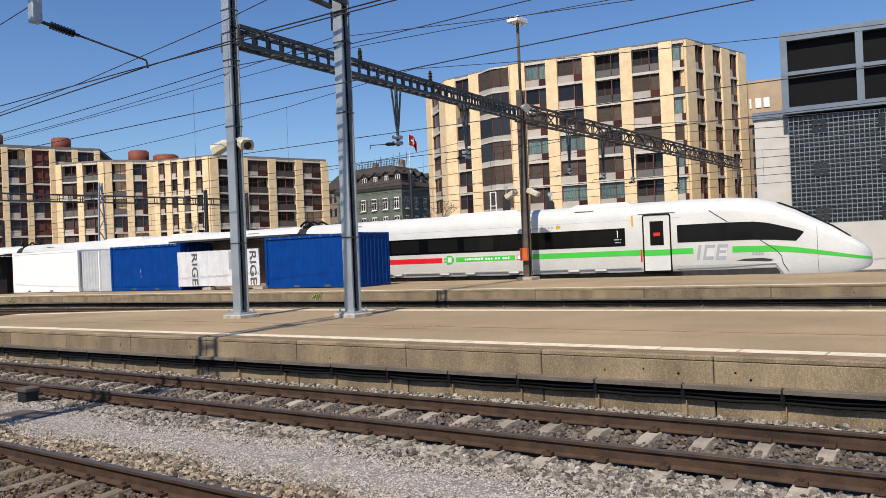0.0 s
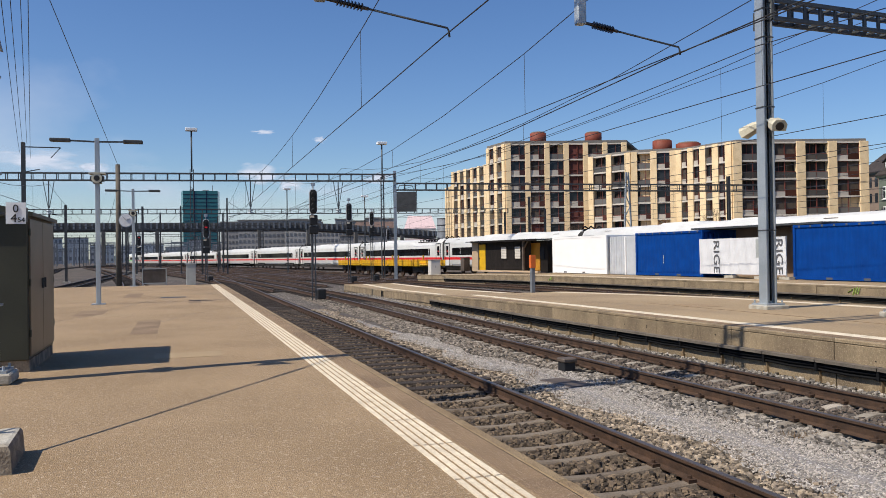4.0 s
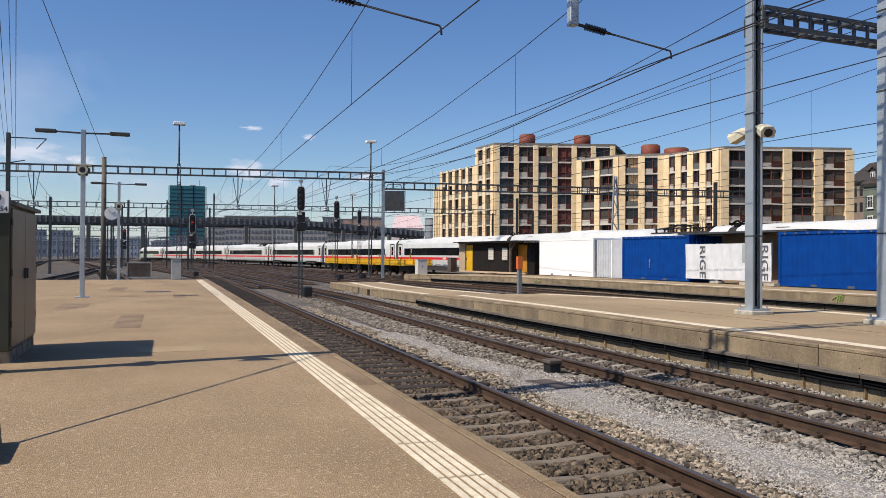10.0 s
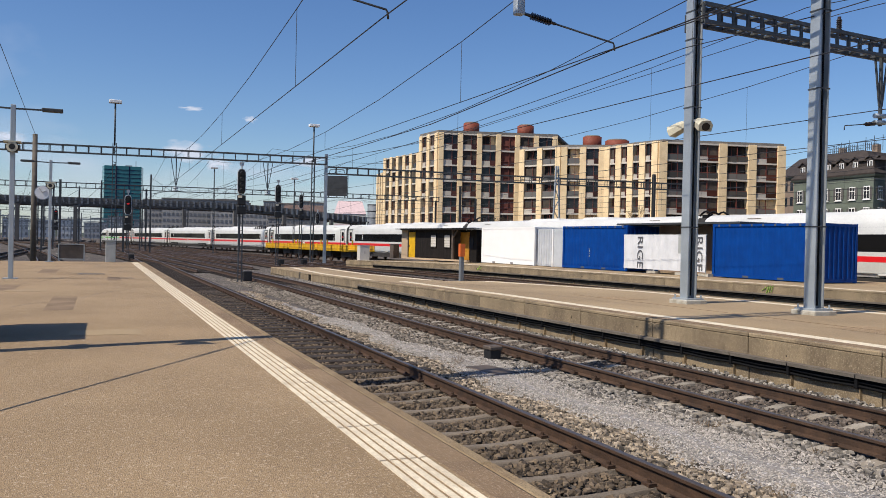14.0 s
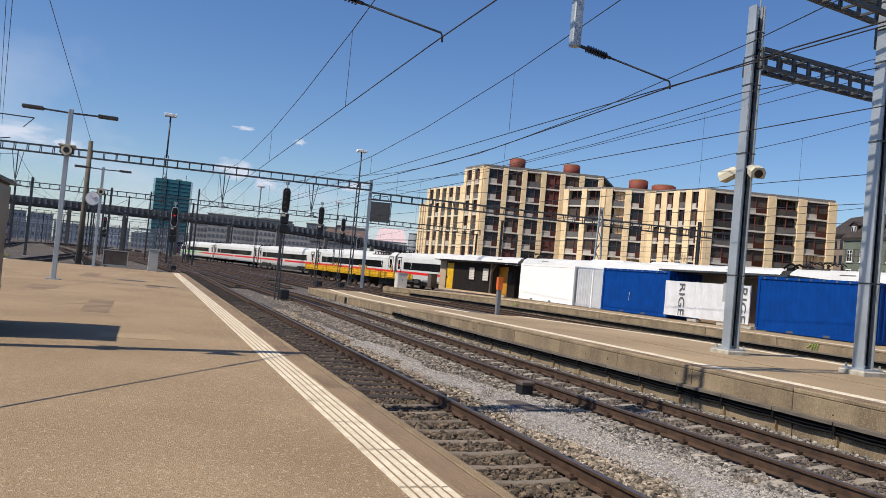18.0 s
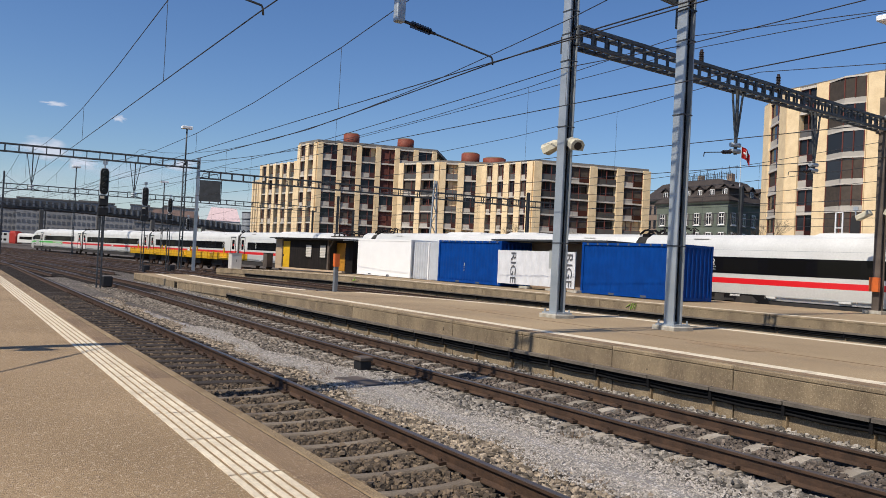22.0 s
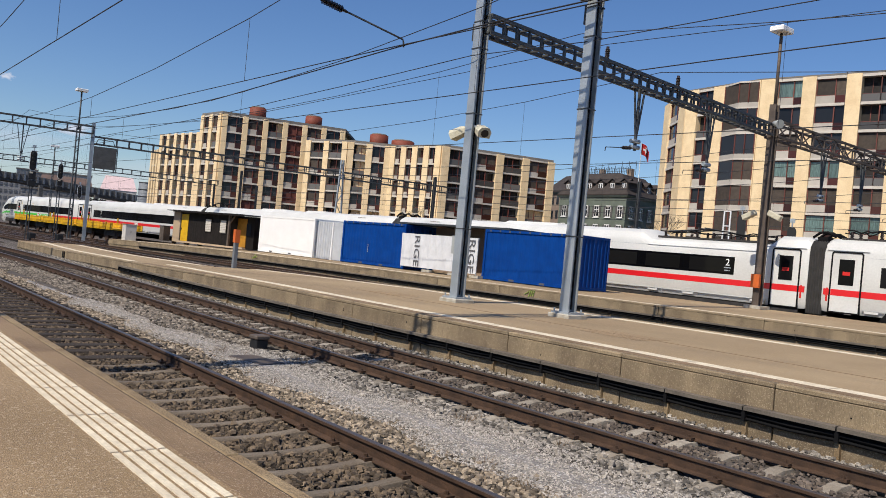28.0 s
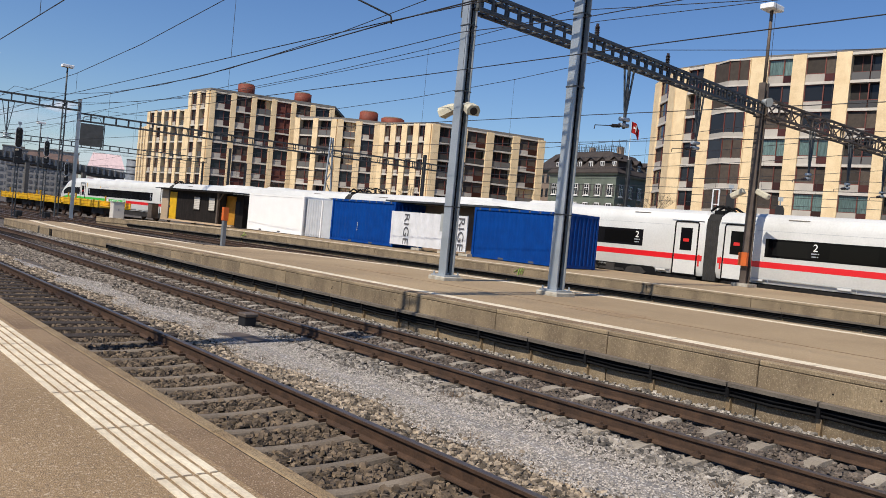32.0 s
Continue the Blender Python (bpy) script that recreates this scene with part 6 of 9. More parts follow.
def light_signal(x, y, h, label, lamps=4, k=1.0, rim=True, red=-1, turn=0, z0=GROUND):
    """A colour-light signal: lattice mast, tall head with a pale rim, hooded lamps (red: the lit one), lower head and cable box."""
    c = thing("light_signal", x, y, z0, turn, label, "railway signal", "light signals")
    bm = B()
    for s in (-0.09, 0.09):
        beam(bm, (0, s, 0), (0, s, h - 1.7 * k), 0.06, 0.06)
    for i in range(int((h - 1.8) / 0.35)):
        beam(bm, (0, -0.09, 0.2 + i * 0.35), (0, 0.09, 0.2 + i * 0.35), 0.03, 0.02)
    part("mast", bm, M["truss"], c)
    out = ((-0.5, 0.12), (-0.3, 0), (0.3, 0), (0.5, 0.12), (0.5, 0.88), (0.3, 1), (-0.3, 1), (-0.5, 0.88))
    bm = B()
    loft(bm, [[(x0, 0.46 * k * u, h - 1.62 * k + 1.55 * k * v) for u, v in out] for x0 in (0.02, 0.10)])
    bmesh.ops.recalc_face_normals(bm, faces=bm.faces)
    s = part("head", bm, M["sigblack"], c, "tall black lamp head")
    if rim:
        bm = B()
        loft(bm, [[(x0, 0.53 * k * u, h - 1.655 * k + 1.62 * k * v) for u, v in out] for x0 in (0.045, 0.075)])
        bmesh.ops.recalc_face_normals(bm, faces=bm.faces)
        part("rim", bm, M["enamel"], s, "thin white edge round the head")
    for i in range(lamps):
        bm = B()
        z = h - 0.32 * k - i * 0.36 * k
        rod(bm, (0.10, 0, z), (0.30, 0, z - 0.03), 0.125 * k, 14, 0.135 * k)
        part("hood", bm, M["sigblack"], s)
        bm = B()
        rod(bm, (0.30, 0, z - 0.03), (0.305, 0, z - 0.03), 0.11 * k, 14)
        part("lens", bm, M["redlamp"] if i == red else M["lens"], s)
    bm = B()
    box(bm, 0.0, 0.2, -0.26 * k, 0.26 * k, h - 2.35 * k, h - 1.72 * k)
    bev(bm, 0.03)
    lh = part("lower_head", bm, M["sigblack"], c)
    bm = B()
    box(bm, 0.2, 0.215, -0.22 * k, 0.02 * k, h - 1.90 * k, h - 1.76 * k)
    part("plate", bm, M["white"], lh)
    bm = B()
    box(bm, -0.22, 0.22, 0.14, 0.60, 0.1, 0.62)
    bev(bm, 0.05)
    part("cable_box", bm, M["sigblack"], c)
    bm = B()
    box(bm, -0.04, 0.18, -0.30 * k, 0.30 * k, h - 2.95 * k, h - 2.45 * k)
    bev(bm, 0.03)
    part("junction_box", bm, M["sigblack"], c)
    bm = B()
    rod(bm, (0.05, 0, h - 0.08 * k), (0.05, 0, h + 0.42 * k), 0.04, 6)
    box(bm, 0.02, 0.08, -0.13 * k, 0.13 * k, h + 0.18 * k, h + 0.40 * k)
    part("top_lamp", bm, M["galv"], c)
    return c


def catenary(line, x0, x1, span, zc, zm, label, r=0.011, start=0.0, low=0.0):
    """Contact wire, sagging messenger wire and droppers along a track."""
    c = tagged(new("overhead_line"), label, "overhead wire", "overhead lines")
    con, mes, dr = [], [], B()
    x = x0 + start
    sup = []
    while x > x1:
        sup.append(x)
        x -= span
    for i, a in enumerate(sup[:-1]):
        b = sup[i + 1]
        za, zb = 0.18 * (-1) ** i, 0.18 * (-1) ** (i + 1)
        for k in range(9):
            q = k / 8
            xx = a + (b - a) * q
            zz = zm - (zm - (low or zc + 0.35)) * (1 - (2 * q - 1) ** 2)
            yy = line(xx) + za + (zb - za) * q
            if k or not i:
                mes.append((xx, yy, zz))
                con.append((xx, yy, zc))
            if 0 < k < 8 and k % 2:
                rod(dr, (xx, yy, zz), (xx, yy, zc), max(0.006, r * 0.5), 4)
    for name, pts in (("messenger_wire", mes), ("contact_wire", con)):
        bm = B()
        tube(bm, pts, r)
        part(name, bm, M["wire"], c)
    part("dropper_wire", dr, M["wire"], c)["kind"] = "stuff"


def overhead():
    catenary(lambda x: 3.95, 60, -250, 47, 4.66, 6.8, "contact and messenger wire over the near track", 0.010, -24.1, 5.7)
    catenary(lambda x: 8.553 + 0.0256 * x, 60, -200, 47, 4.79, 6.95, "contact and messenger wire over the second track", 0.010, -24.7, 5.35)
    catenary(lambda x: 12.35 + 0.03 * x, 60, -120, 47, 4.92, 7.6, "contact and messenger wire beside the poles", 0.011, -21.0, 5.9)
    catenary(lambda x: 19.55 + 0.076 * x, 60, -200, 50, 5.03, 8.2, "overhead line over the third track", 0.012, -26.6, 7.0)
    catenary(lambda x: 24.9 + 0.0777 * x, 60, -200, 50, 5.05, 8.25, "overhead line over the fourth track", 0.013, -27.5, 6.9)
    catenary(train_y, 60, -300, 50, 5.05, 7.7, "overhead line over the fast train's track", 0.014, -30.0, 6.4)
    catenary(lambda x: 43 + 0.08 * x, 60, -250, 50, 5.05, 7.7, "overhead line behind the train", 0.016, -29.0, 6.6)
    catenary(lambda x: 48 + 0.08 * x, 60, -250, 50, 5.05, 7.7, "overhead line behind the train", 0.016, -29.0, 6.6)
    catenary(lambda x: 55 + 0.08 * x, 60, -250, 50, 5.05, 7.7, "overhead line behind the train", 0.016, -29.0, 6.6)
    catenary(lambda x: -8.5, 60, -250, 50, 4.76, 6.65, "overhead line on the other side of the platform", 0.014, -20.0)
    for k, (y0, y1) in enumerate(((9, -9), (4, -16), (14, 0), (-2, -22))):
        catenary(lambda x, y0=y0, y1=y1: y0 + (y1 - y0) * (-40 - x) / 200.0, -55, -330, 56, 4.8, 6.6, "overhead line fanning out over the yard", 0.016, -18.0 if k else -17.0)
    c = tagged(new("feeder_lines"), "heavy feeder wires fixed to the poles", "overhead wire")
    for pts in (((30, 15.6, 6.5), (-8, 14.6, 6.6), (-12.8, 14.25, 6.5), (-16, 13.4, 6.4), (-19.45, 13.4, 6.3), (-32.6, 13.4, 6.03), (-60, 12.6, 5.75), (-72, 12, 6.0)), ((30, 9.6, 4.9), (-9, 8.3, 4.9), (-11.67, 8.25, 4.85), (-19.6, 8.05, 4.53), (-26, 7.88, 4.53), (-72, 7.0, 4.7)), ((10, -3.7, 11.4), (-22.8, -3.42, 9.05), (-49.8, -3.3, 6.95)), ((40, 23.0, 8.1), (8, 21.2, 7.6), (-16.9, 19.7, 8.3), (-40, 17.3, 7.1), (-66, 15, 7.6))):
        bm = B()
        tube(bm, pts, 0.012)
        part("wire", bm, M["wire"], c)
    c = tagged(new("feeder_lines"), "bundle of high feeder wires beside the platform", "overhead wire")
    for y, z in ((0.25, 9.35), (0.0, 9.1), (-0.2, 8.8), (0.45, 8.4)):
        bm = B()
        tube(bm, [(-10.5 - 49.5 * i / 8, -2.12 + y - 7.8 * i / 8, z - 0.5 * (1 - (i / 4 - 1) ** 2)) for i in range(9)], 0.011)
        part("wire", bm, M["wire"], c)


def masts():
    a = pole_a(-16.0, 13.66, 0, 8.6, "tall galvanised H-section pole with two floodlights")
    cameras_on(a, 4.42)
    pole_a(-12.8, 14.38, 0, 8.7, "tall galvanised H-section pole beside the gantry", False)
    truss("gantry_near", (-16.0, 13.75, 7.07), (-18.85, 33.3, 7.72), 0.38, 0.44, 0.55, "grey lattice gantry beam over the middle tracks", "truss")
    truss("gantry_far_part", (-18.85, 33.5, 7.68), (-19.2, 72, 7.8), 0.6, 0.7, 1.1, "brown lattice gantry beam over the far tracks", "rustmast")
    truss("gantry_over_platform", (-12.8, 14.3, 7.52), (-10.55, -2.0, 7.55), 0.45, 0.42, 0.6, "grey lattice gantry beam high over the near tracks", "truss")
    m = lamp_mast(-18.75, 33.4, 12.25, "rusty lattice mast with a lamp head on top", True, 0.03, True, 0.30)
    bm = B()
    rod(bm, (0.25, -0.4, 8.15), (0.65, -0.6, 8.05), 0.09, 12, 0.2)
    part("loudspeaker", bm, M["grey"], m)
    bm = B()
    box(bm, -0.2, 0.2, -0.35, -0.2, 0.9, 1.5)
    part("orange_box", bm, M["orange"], m)
    for s in (-1, 1):
        bm = B()
        mm = pose(s * 0.6, -0.25, 4.1, 0, 25 * s, 0)
        box(bm, -0.32, 0.32, -0.14, 0.14, -0.12, 0.12, mm)
        bev(bm, 0.03)
        part("floodlight", bm, M["cream"], m)
    plain_mast(-19.2, 72, 9.0, "dark mast behind the train", "rustmast", GROUND)
    # supports over the near tracks and under the gantry
    dropper(-11.1, 1.93, 7.56, 5.07, 1, "pale steel support with a dark insulator and an arm", 1.90, 0.30)
    dropper(-11.7, 6.33, 7.56, 5.24, 1, "pale steel support with a dark insulator and an arm", 1.90, 0.30)
    for y in (21.9, 27.4):
        dropper(-16.0 - 2.85 * (y - 13.7) / 19.6, y, 7.12 + 0.0332 * (y - 13.75), 5.35, -1, "hanging catenary support with pale insulators", 1.5, 0.2, False)
    for y in (38.6, 43.0, 47.5, 56.0):
        dropper(-18.85 - 0.35 * (y - 33.5) / 38.5, y, 7.72, 5.4, -1, "hanging catenary support with pale insulators", 1.5, 0.2, False)
    # insulators on top of the gantry, which carry the messenger wires
    for y, h in ((19.7, 7.72), (24.5, 7.88)):
        c = thing("post_insulator", -16.0 - 2.85 * (y - 13.7) / 19.6, y, h, 0, "brown ribbed post insulator on the gantry", "insulator", "post insulators")
        bm = B()
        rod(bm, (0, 0, -0.08), (0, 0, 0.5), 0.05, 10)
        part("core", bm, M["insul"], c)
        for k in range(7):
            bm = B()
            rod(bm, (0, 0, 0.06 + k * 0.055), (0, 0, 0.09 + k * 0.055), 0.085, 12, 0.065)
            part("rib", bm, M["insul"], c)
    # first gantry across the yard
    truss("gantry_yard_1", (-80, -40, 8.4), (-72, 19.2, 8.4), 0.5, 0.62, 1.0, "dark lattice gantry across the yard tracks", "darksteel")
    truss("gantry_yard_1_right", (-72.3, 19.2, 7.6), (-66, 57, 7.4), 0.5, 0.62, 1.0, "dark lattice gantry across the far tracks", "darksteel")
    lamp_mast(-69.5, 1.1, 12.9, "dark lattice mast with a lamp on top")
    lamp_mast(-76.0, 19.0, 13.2, "dark lattice mast with a lamp on top")
    lamp_mast(-110, 14.1, 11.5, "slim yard mast with a small lamp on top", w=0.16)
    lamp_mast(-110, 24.9, 10.6, "slim yard mast with a small lamp on top", w=0.16)
    lamp_mast(-79.5, -22.0, 13.4, "dark lattice mast with a lamp on top")
    c = thing("lattice_mast", -66.5, 40.6, GROUND, 20, "pale galvanised lattice mast with inclined legs", "mast")
    for s in (-1, 1):
        bm = B()
        beam(bm, (0, s * 0.75, 0), (0, s * 0.16, 9.9), 0.13, 0.13)
        part("leg", bm, M["galv"], c)
    for k in range(9):
        z = 0.4 + k * 1.05
        w0, w1 = 0.75 - 0.0596 * z, 0.75 - 0.0596 * (z + 1.05)
        bm = B()
        beam(bm, (0, -w0 if k % 2 else w0, z), (0, w1 if k % 2 else -w1, z + 1.05), 0.06, 0.06)
        part("brace", bm, M["galv"], c)
    plain_mast(-72, 19.2, 10.2, "pale steel gantry mast at the yard", "galv")
    plain_mast(-80, -40, 9.6, "steel gantry mast at the yard")
    plain_mast(-66, 57, 9.6, "steel gantry mast behind the train")
    for y in (-10.6, 6.2, 14.0):
        dropper(-80 + 8 * (y + 40) / 59.2, y, 8.45, 5.5, 1, "hanging catenary support under the yard gantry", 1.8, 0.3, False, 0.46)
    truss("gantry_yard_2", (-132, -45, 8.3), (-122.5, 52, 8.3), 0.5, 0.7, 1.3, "dark lattice gantry farther along the yard", "darksteel")
    for y in (-44, -18, -6, 6.5, 20, 51.5):
        plain_mast(-127.6 + 0.098 * y,  y, 9.3, "dark gantry mast standing in the yard", "darksteel")
    truss("gantry_yard_3", (-196, -60, 8.3), (-190, 20, 8.3), 0.5, 0.7, 1.6, "dark distant lattice gantry over the yard", "darksteel")
    for y in (-58, -32, -12, 6, 19):
        plain_mast(-193, y, 9.3, "dark distant gantry mast in the yard", "darksteel")
    truss("gantry_yard_4", (-262, -80, 8.3), (-256, 10, 8.3), 0.5, 0.7, 2.0, "dark distant lattice gantry over the yard", "darksteel")
    for y in (-78, -50, -28, -12, 8):
        plain_mast(-259, y, 9.3, "dark distant gantry mast in the yard", "darksteel")
    c = plain_mast(-60, -9.9, 10.3, "dark yard mast with a short top arm", "darksteel")
    bm = B()
    beam(bm, (0, 0.1, 10.0), (0, 2.3, 10.0), 0.07, 0.07)
    beam(bm, (0, 2.3, 10.0), (0, 1.7, 9.3), 0.05, 0.05)
    beam(bm, (0, 0.1, 8.3), (0, 1.0, 8.5), 0.06, 0.06)
    part("arm", bm, M["darksteel"], c)
    for x, y, h in ((-90, -11, 8), (-100, -4, 8.5), (-112, 3, 8.2), (-150, -22, 9), (-160, -9, 9), (-170, 8, 9), (-215, -30, 9), (-225, -5, 9), (-240, -45, 9), (-60, 47, 9), (-92, 42, 9.5), (-100, 48, 8.5), (-40, 52, 9), (-230, 12, 9)):
        plain_mast(x, y, h, "catenary mast standing in the yard", "darksteel")
    # the lighter grey of these gantries stands in for haze
    for k, x in enumerate((-345, -385, -430, -480, -540)):
        truss("gantry_beyond_viaduct", (x, -0.36 * -x, 7.6), (x, 6, 7.6), 0.5, 0.8, 2.6, "pale hazy lattice gantry beyond the viaduct", "galv")
        for j in range(9):
            plain_mast(x, 5 - j * (0.36 * -x + 5) / 8.2 + (k % 3) * 3, 9.4, "pale slim mast beyond the viaduct", "galv")
    # far masts: the haze before them is put into their blue grey
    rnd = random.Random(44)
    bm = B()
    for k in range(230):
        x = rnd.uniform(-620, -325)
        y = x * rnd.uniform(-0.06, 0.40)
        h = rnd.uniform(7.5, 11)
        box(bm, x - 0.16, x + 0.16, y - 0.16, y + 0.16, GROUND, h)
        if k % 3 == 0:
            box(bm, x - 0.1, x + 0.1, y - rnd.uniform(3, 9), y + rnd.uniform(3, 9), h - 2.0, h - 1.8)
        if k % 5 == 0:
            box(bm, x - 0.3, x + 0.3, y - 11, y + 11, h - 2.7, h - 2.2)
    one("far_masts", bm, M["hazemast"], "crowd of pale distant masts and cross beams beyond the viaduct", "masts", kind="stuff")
    # thin masts with short cross arms, crowding the far yard
    rnd = random.Random(31)
    for k in range(34):
        x, y = rnd.uniform(-300, -105), rnd.uniform(-1, 1)
        y = -22 + (x + 105) * 0.16 + y * (30 + (-x - 105) * 0.13)
        if abs(y - train_y(x)) < 3:
            continue
        c = thing("catenary_mast", x, y, GROUND, 0, "slim yard mast with a short cross arm", "mast", "slim yard masts")
        h = rnd.uniform(7.5, 10.5)
        bm = B()
        box(bm, -0.1, 0.1, -0.1, 0.1, 0, h)
        part("column", bm, M["darksteel"], c)
        s = rnd.choice((-1, 1))
        bm = B()
        beam(bm, (0, 0, h - 2.6), (0, s * 2.6, h - 2.0), 0.07, 0.07)
        part("cross_arm", bm, M["truss"], c)
        bm = B()
        beam(bm, (0, 0, h - 0.4), (0, s * 2.4, h - 2.0), 0.04, 0.04)
        part("stay", bm, M["truss"], c)
    light_signal(-40.8, 6.55, 5.75, "black light signal on a lattice mast", 4, 0.78)
    light_signal(-65.6, 13.5, 6.75, "black light signal standing in the yard", 3, 0.92)
    light_signal(-67.2, 15.8, 6.1, "black light signal standing in the yard", 3, 0.72)
    light_signal(-111.4, 28.6, 6.2, "black light signal beyond the yellow wagons", 3)
    light_signal(-78.0, 2.45, 6.0, "white-edged light signal showing red in the yard", 3, 1.1, True, 1)
    light_signal(-150, -6.6, 6.6, "distant white-edged light signal showing red", 2, 1.2, True, 0)
    light_signal(-24.9, 41.9, 5.8, "black light signal behind the train", 4, 1.0, False, -1, 110)
    light_signal(-22.0, 42.1, 5.2, "black light signal behind the train", 3, 1.0, False, -1, 110)
    c = thing("number_frame", -25.75, 41.8, GROUND, 0, "pale upright frame on a post behind the train", "sign frame")
    bm = B()
    beam(bm, (0, 0, 0), (0, 0, 4.6), 0.08, 0.08)
    part("post", bm, M["truss"], c)
    bm = B()
    for p, q in (((-0.2, 0, 4.2), (-0.2, 0, 5.9)), ((0.2, 0, 4.2), (0.2, 0, 5.9)), ((-0.2, 0, 4.2), (0.2, 0, 4.2)), ((-0.2, 0, 5.05), (0.2, 0, 5.05)), ((-0.2, 0, 5.9), (0.2, 0, 5.9))):
        beam(bm, p, q, 0.07, 0.05)
    part("frame", bm, M["enamel"], c)


# ---- on platform 3 ----
ANG3 = math.degrees(math.atan(0.0777))


def corrugated(bm, a, b, z0, z1, depth, pitch, along="x", y=0.0, s=1):
    """A corrugated sheet as a trapezoid wave, with thickness."""
    pts = []
    n = max(1, int((b - a) / pitch))
    for i in range(n):
        x = a + (b - a) * i / n
        w = (b - a) / n
        pts += [(x, 0), (x + 0.28 * w, 0), (x + 0.42 * w, depth), (x + 0.72 * w, depth), (x + 0.86 * w, 0)]
    pts.append((b, 0))
    front = [(p, y + s * q) for p, q in pts]
    loop = front + [(p, y - s * 0.02) for p, q in pts[::-1]]
    conv = (lambda u, v, z: (u, v, z)) if along == "x" else (lambda u, v, z: (v, u, z))
    for (u0, v0), (u1, v1) in zip(front, front[1:]):
        vs = [bm.verts.new(conv(*p)) for p in ((u0, v0, z0), (u1, v1, z0), (u1, v1, z1), (u0, v0, z1))]
        bm.faces.new(vs)


def container(x, y, L, colour, label, plain=False):
    """A freight container: posts, rails, corrugated sides, roof, end doors. x is its left end, y its front face."""
    c = thing("shipping_container" if not plain else "site_cabin", x, y, 0.02, ANG3, label, "container", "containers on the platform")
    W, H = 2.44, 2.59
    m = M[colour]
    core = B()
    box(core, 0.06, L - 0.06, 0.06, W - 0.06, 0.14, H - 0.05)
    part("core", core, m, c)
    for px in (0, L - 0.14):
        for py in (0, W - 0.14):
            bm = B()
            box(bm, px, px + 0.14, py, py + 0.14, 0, H)
            bev(bm, 0.012)
            part("corner_post", bm, m, c)
    for py in (0.0, W - 0.08):
        for z0, z1 in ((0.02, 0.17), (H - 0.13, H - 0.01)):
            bm = B()
            box(bm, 0.14, L - 0.14, py, py + 0.08, z0, z1)
            part("side_rail", bm, m, c)
    for px in (0.0, L - 0.08):
        for z0, z1 in ((0.02, 0.17), (H - 0.13, H - 0.01)):
            bm = B()
            box(bm, px, px + 0.08, 0.14, W - 0.14, z0, z1)
            part("end_rail", bm, m, c)
    bm = B()
    box(bm, 0.02, L - 0.02, 0.02, W - 0.02, H - 0.04, H - 0.012)
    part("roof", bm, m, c)
    if not plain:
        bm = B()
        corrugated(bm, 0.14, L - 0.14, 0.17, H - 0.13, 0.014, 0.28, "x", 0.055, -1)
        part("side_sheet", bm, m, c)
        bm = B()
        corrugated(bm, 0.14, W - 0.14, 0.17, H - 0.13, 0.045, 0.28, "y", L - 0.055, 1)
        part("end_sheet", bm, m, c)
        for k in range(9):
            bm = B()
            box(bm, 0.4 + k * (L - 0.8) / 8.0 - 0.05, 0.4 + k * (L - 0.8) / 8.0 + 0.05, -0.004, 0.02, H - 0.12, H - 0.03)
            part("vent", bm, M["ink"], c)
        for px in (1.9, L - 2.2):
            bm = B()
            box(bm, px, px + 0.34, -0.003, 0.02, 0.04, 0.14)
            part("fork_pocket", bm, M["ink"], c)
    else:
        bm = B()
        box(bm, 0.14, L - 0.14, 0.02, 0.06, 0.17, H - 0.13)
        part("side_panel", bm, m, c)
        for px in (1.6, 4.0):
            bm = B()
            box(bm, px, px + 0.34, -0.003, 0.02, 0.04, 0.14)
            part("fork_pocket", bm, M["ink"], c)
    return c


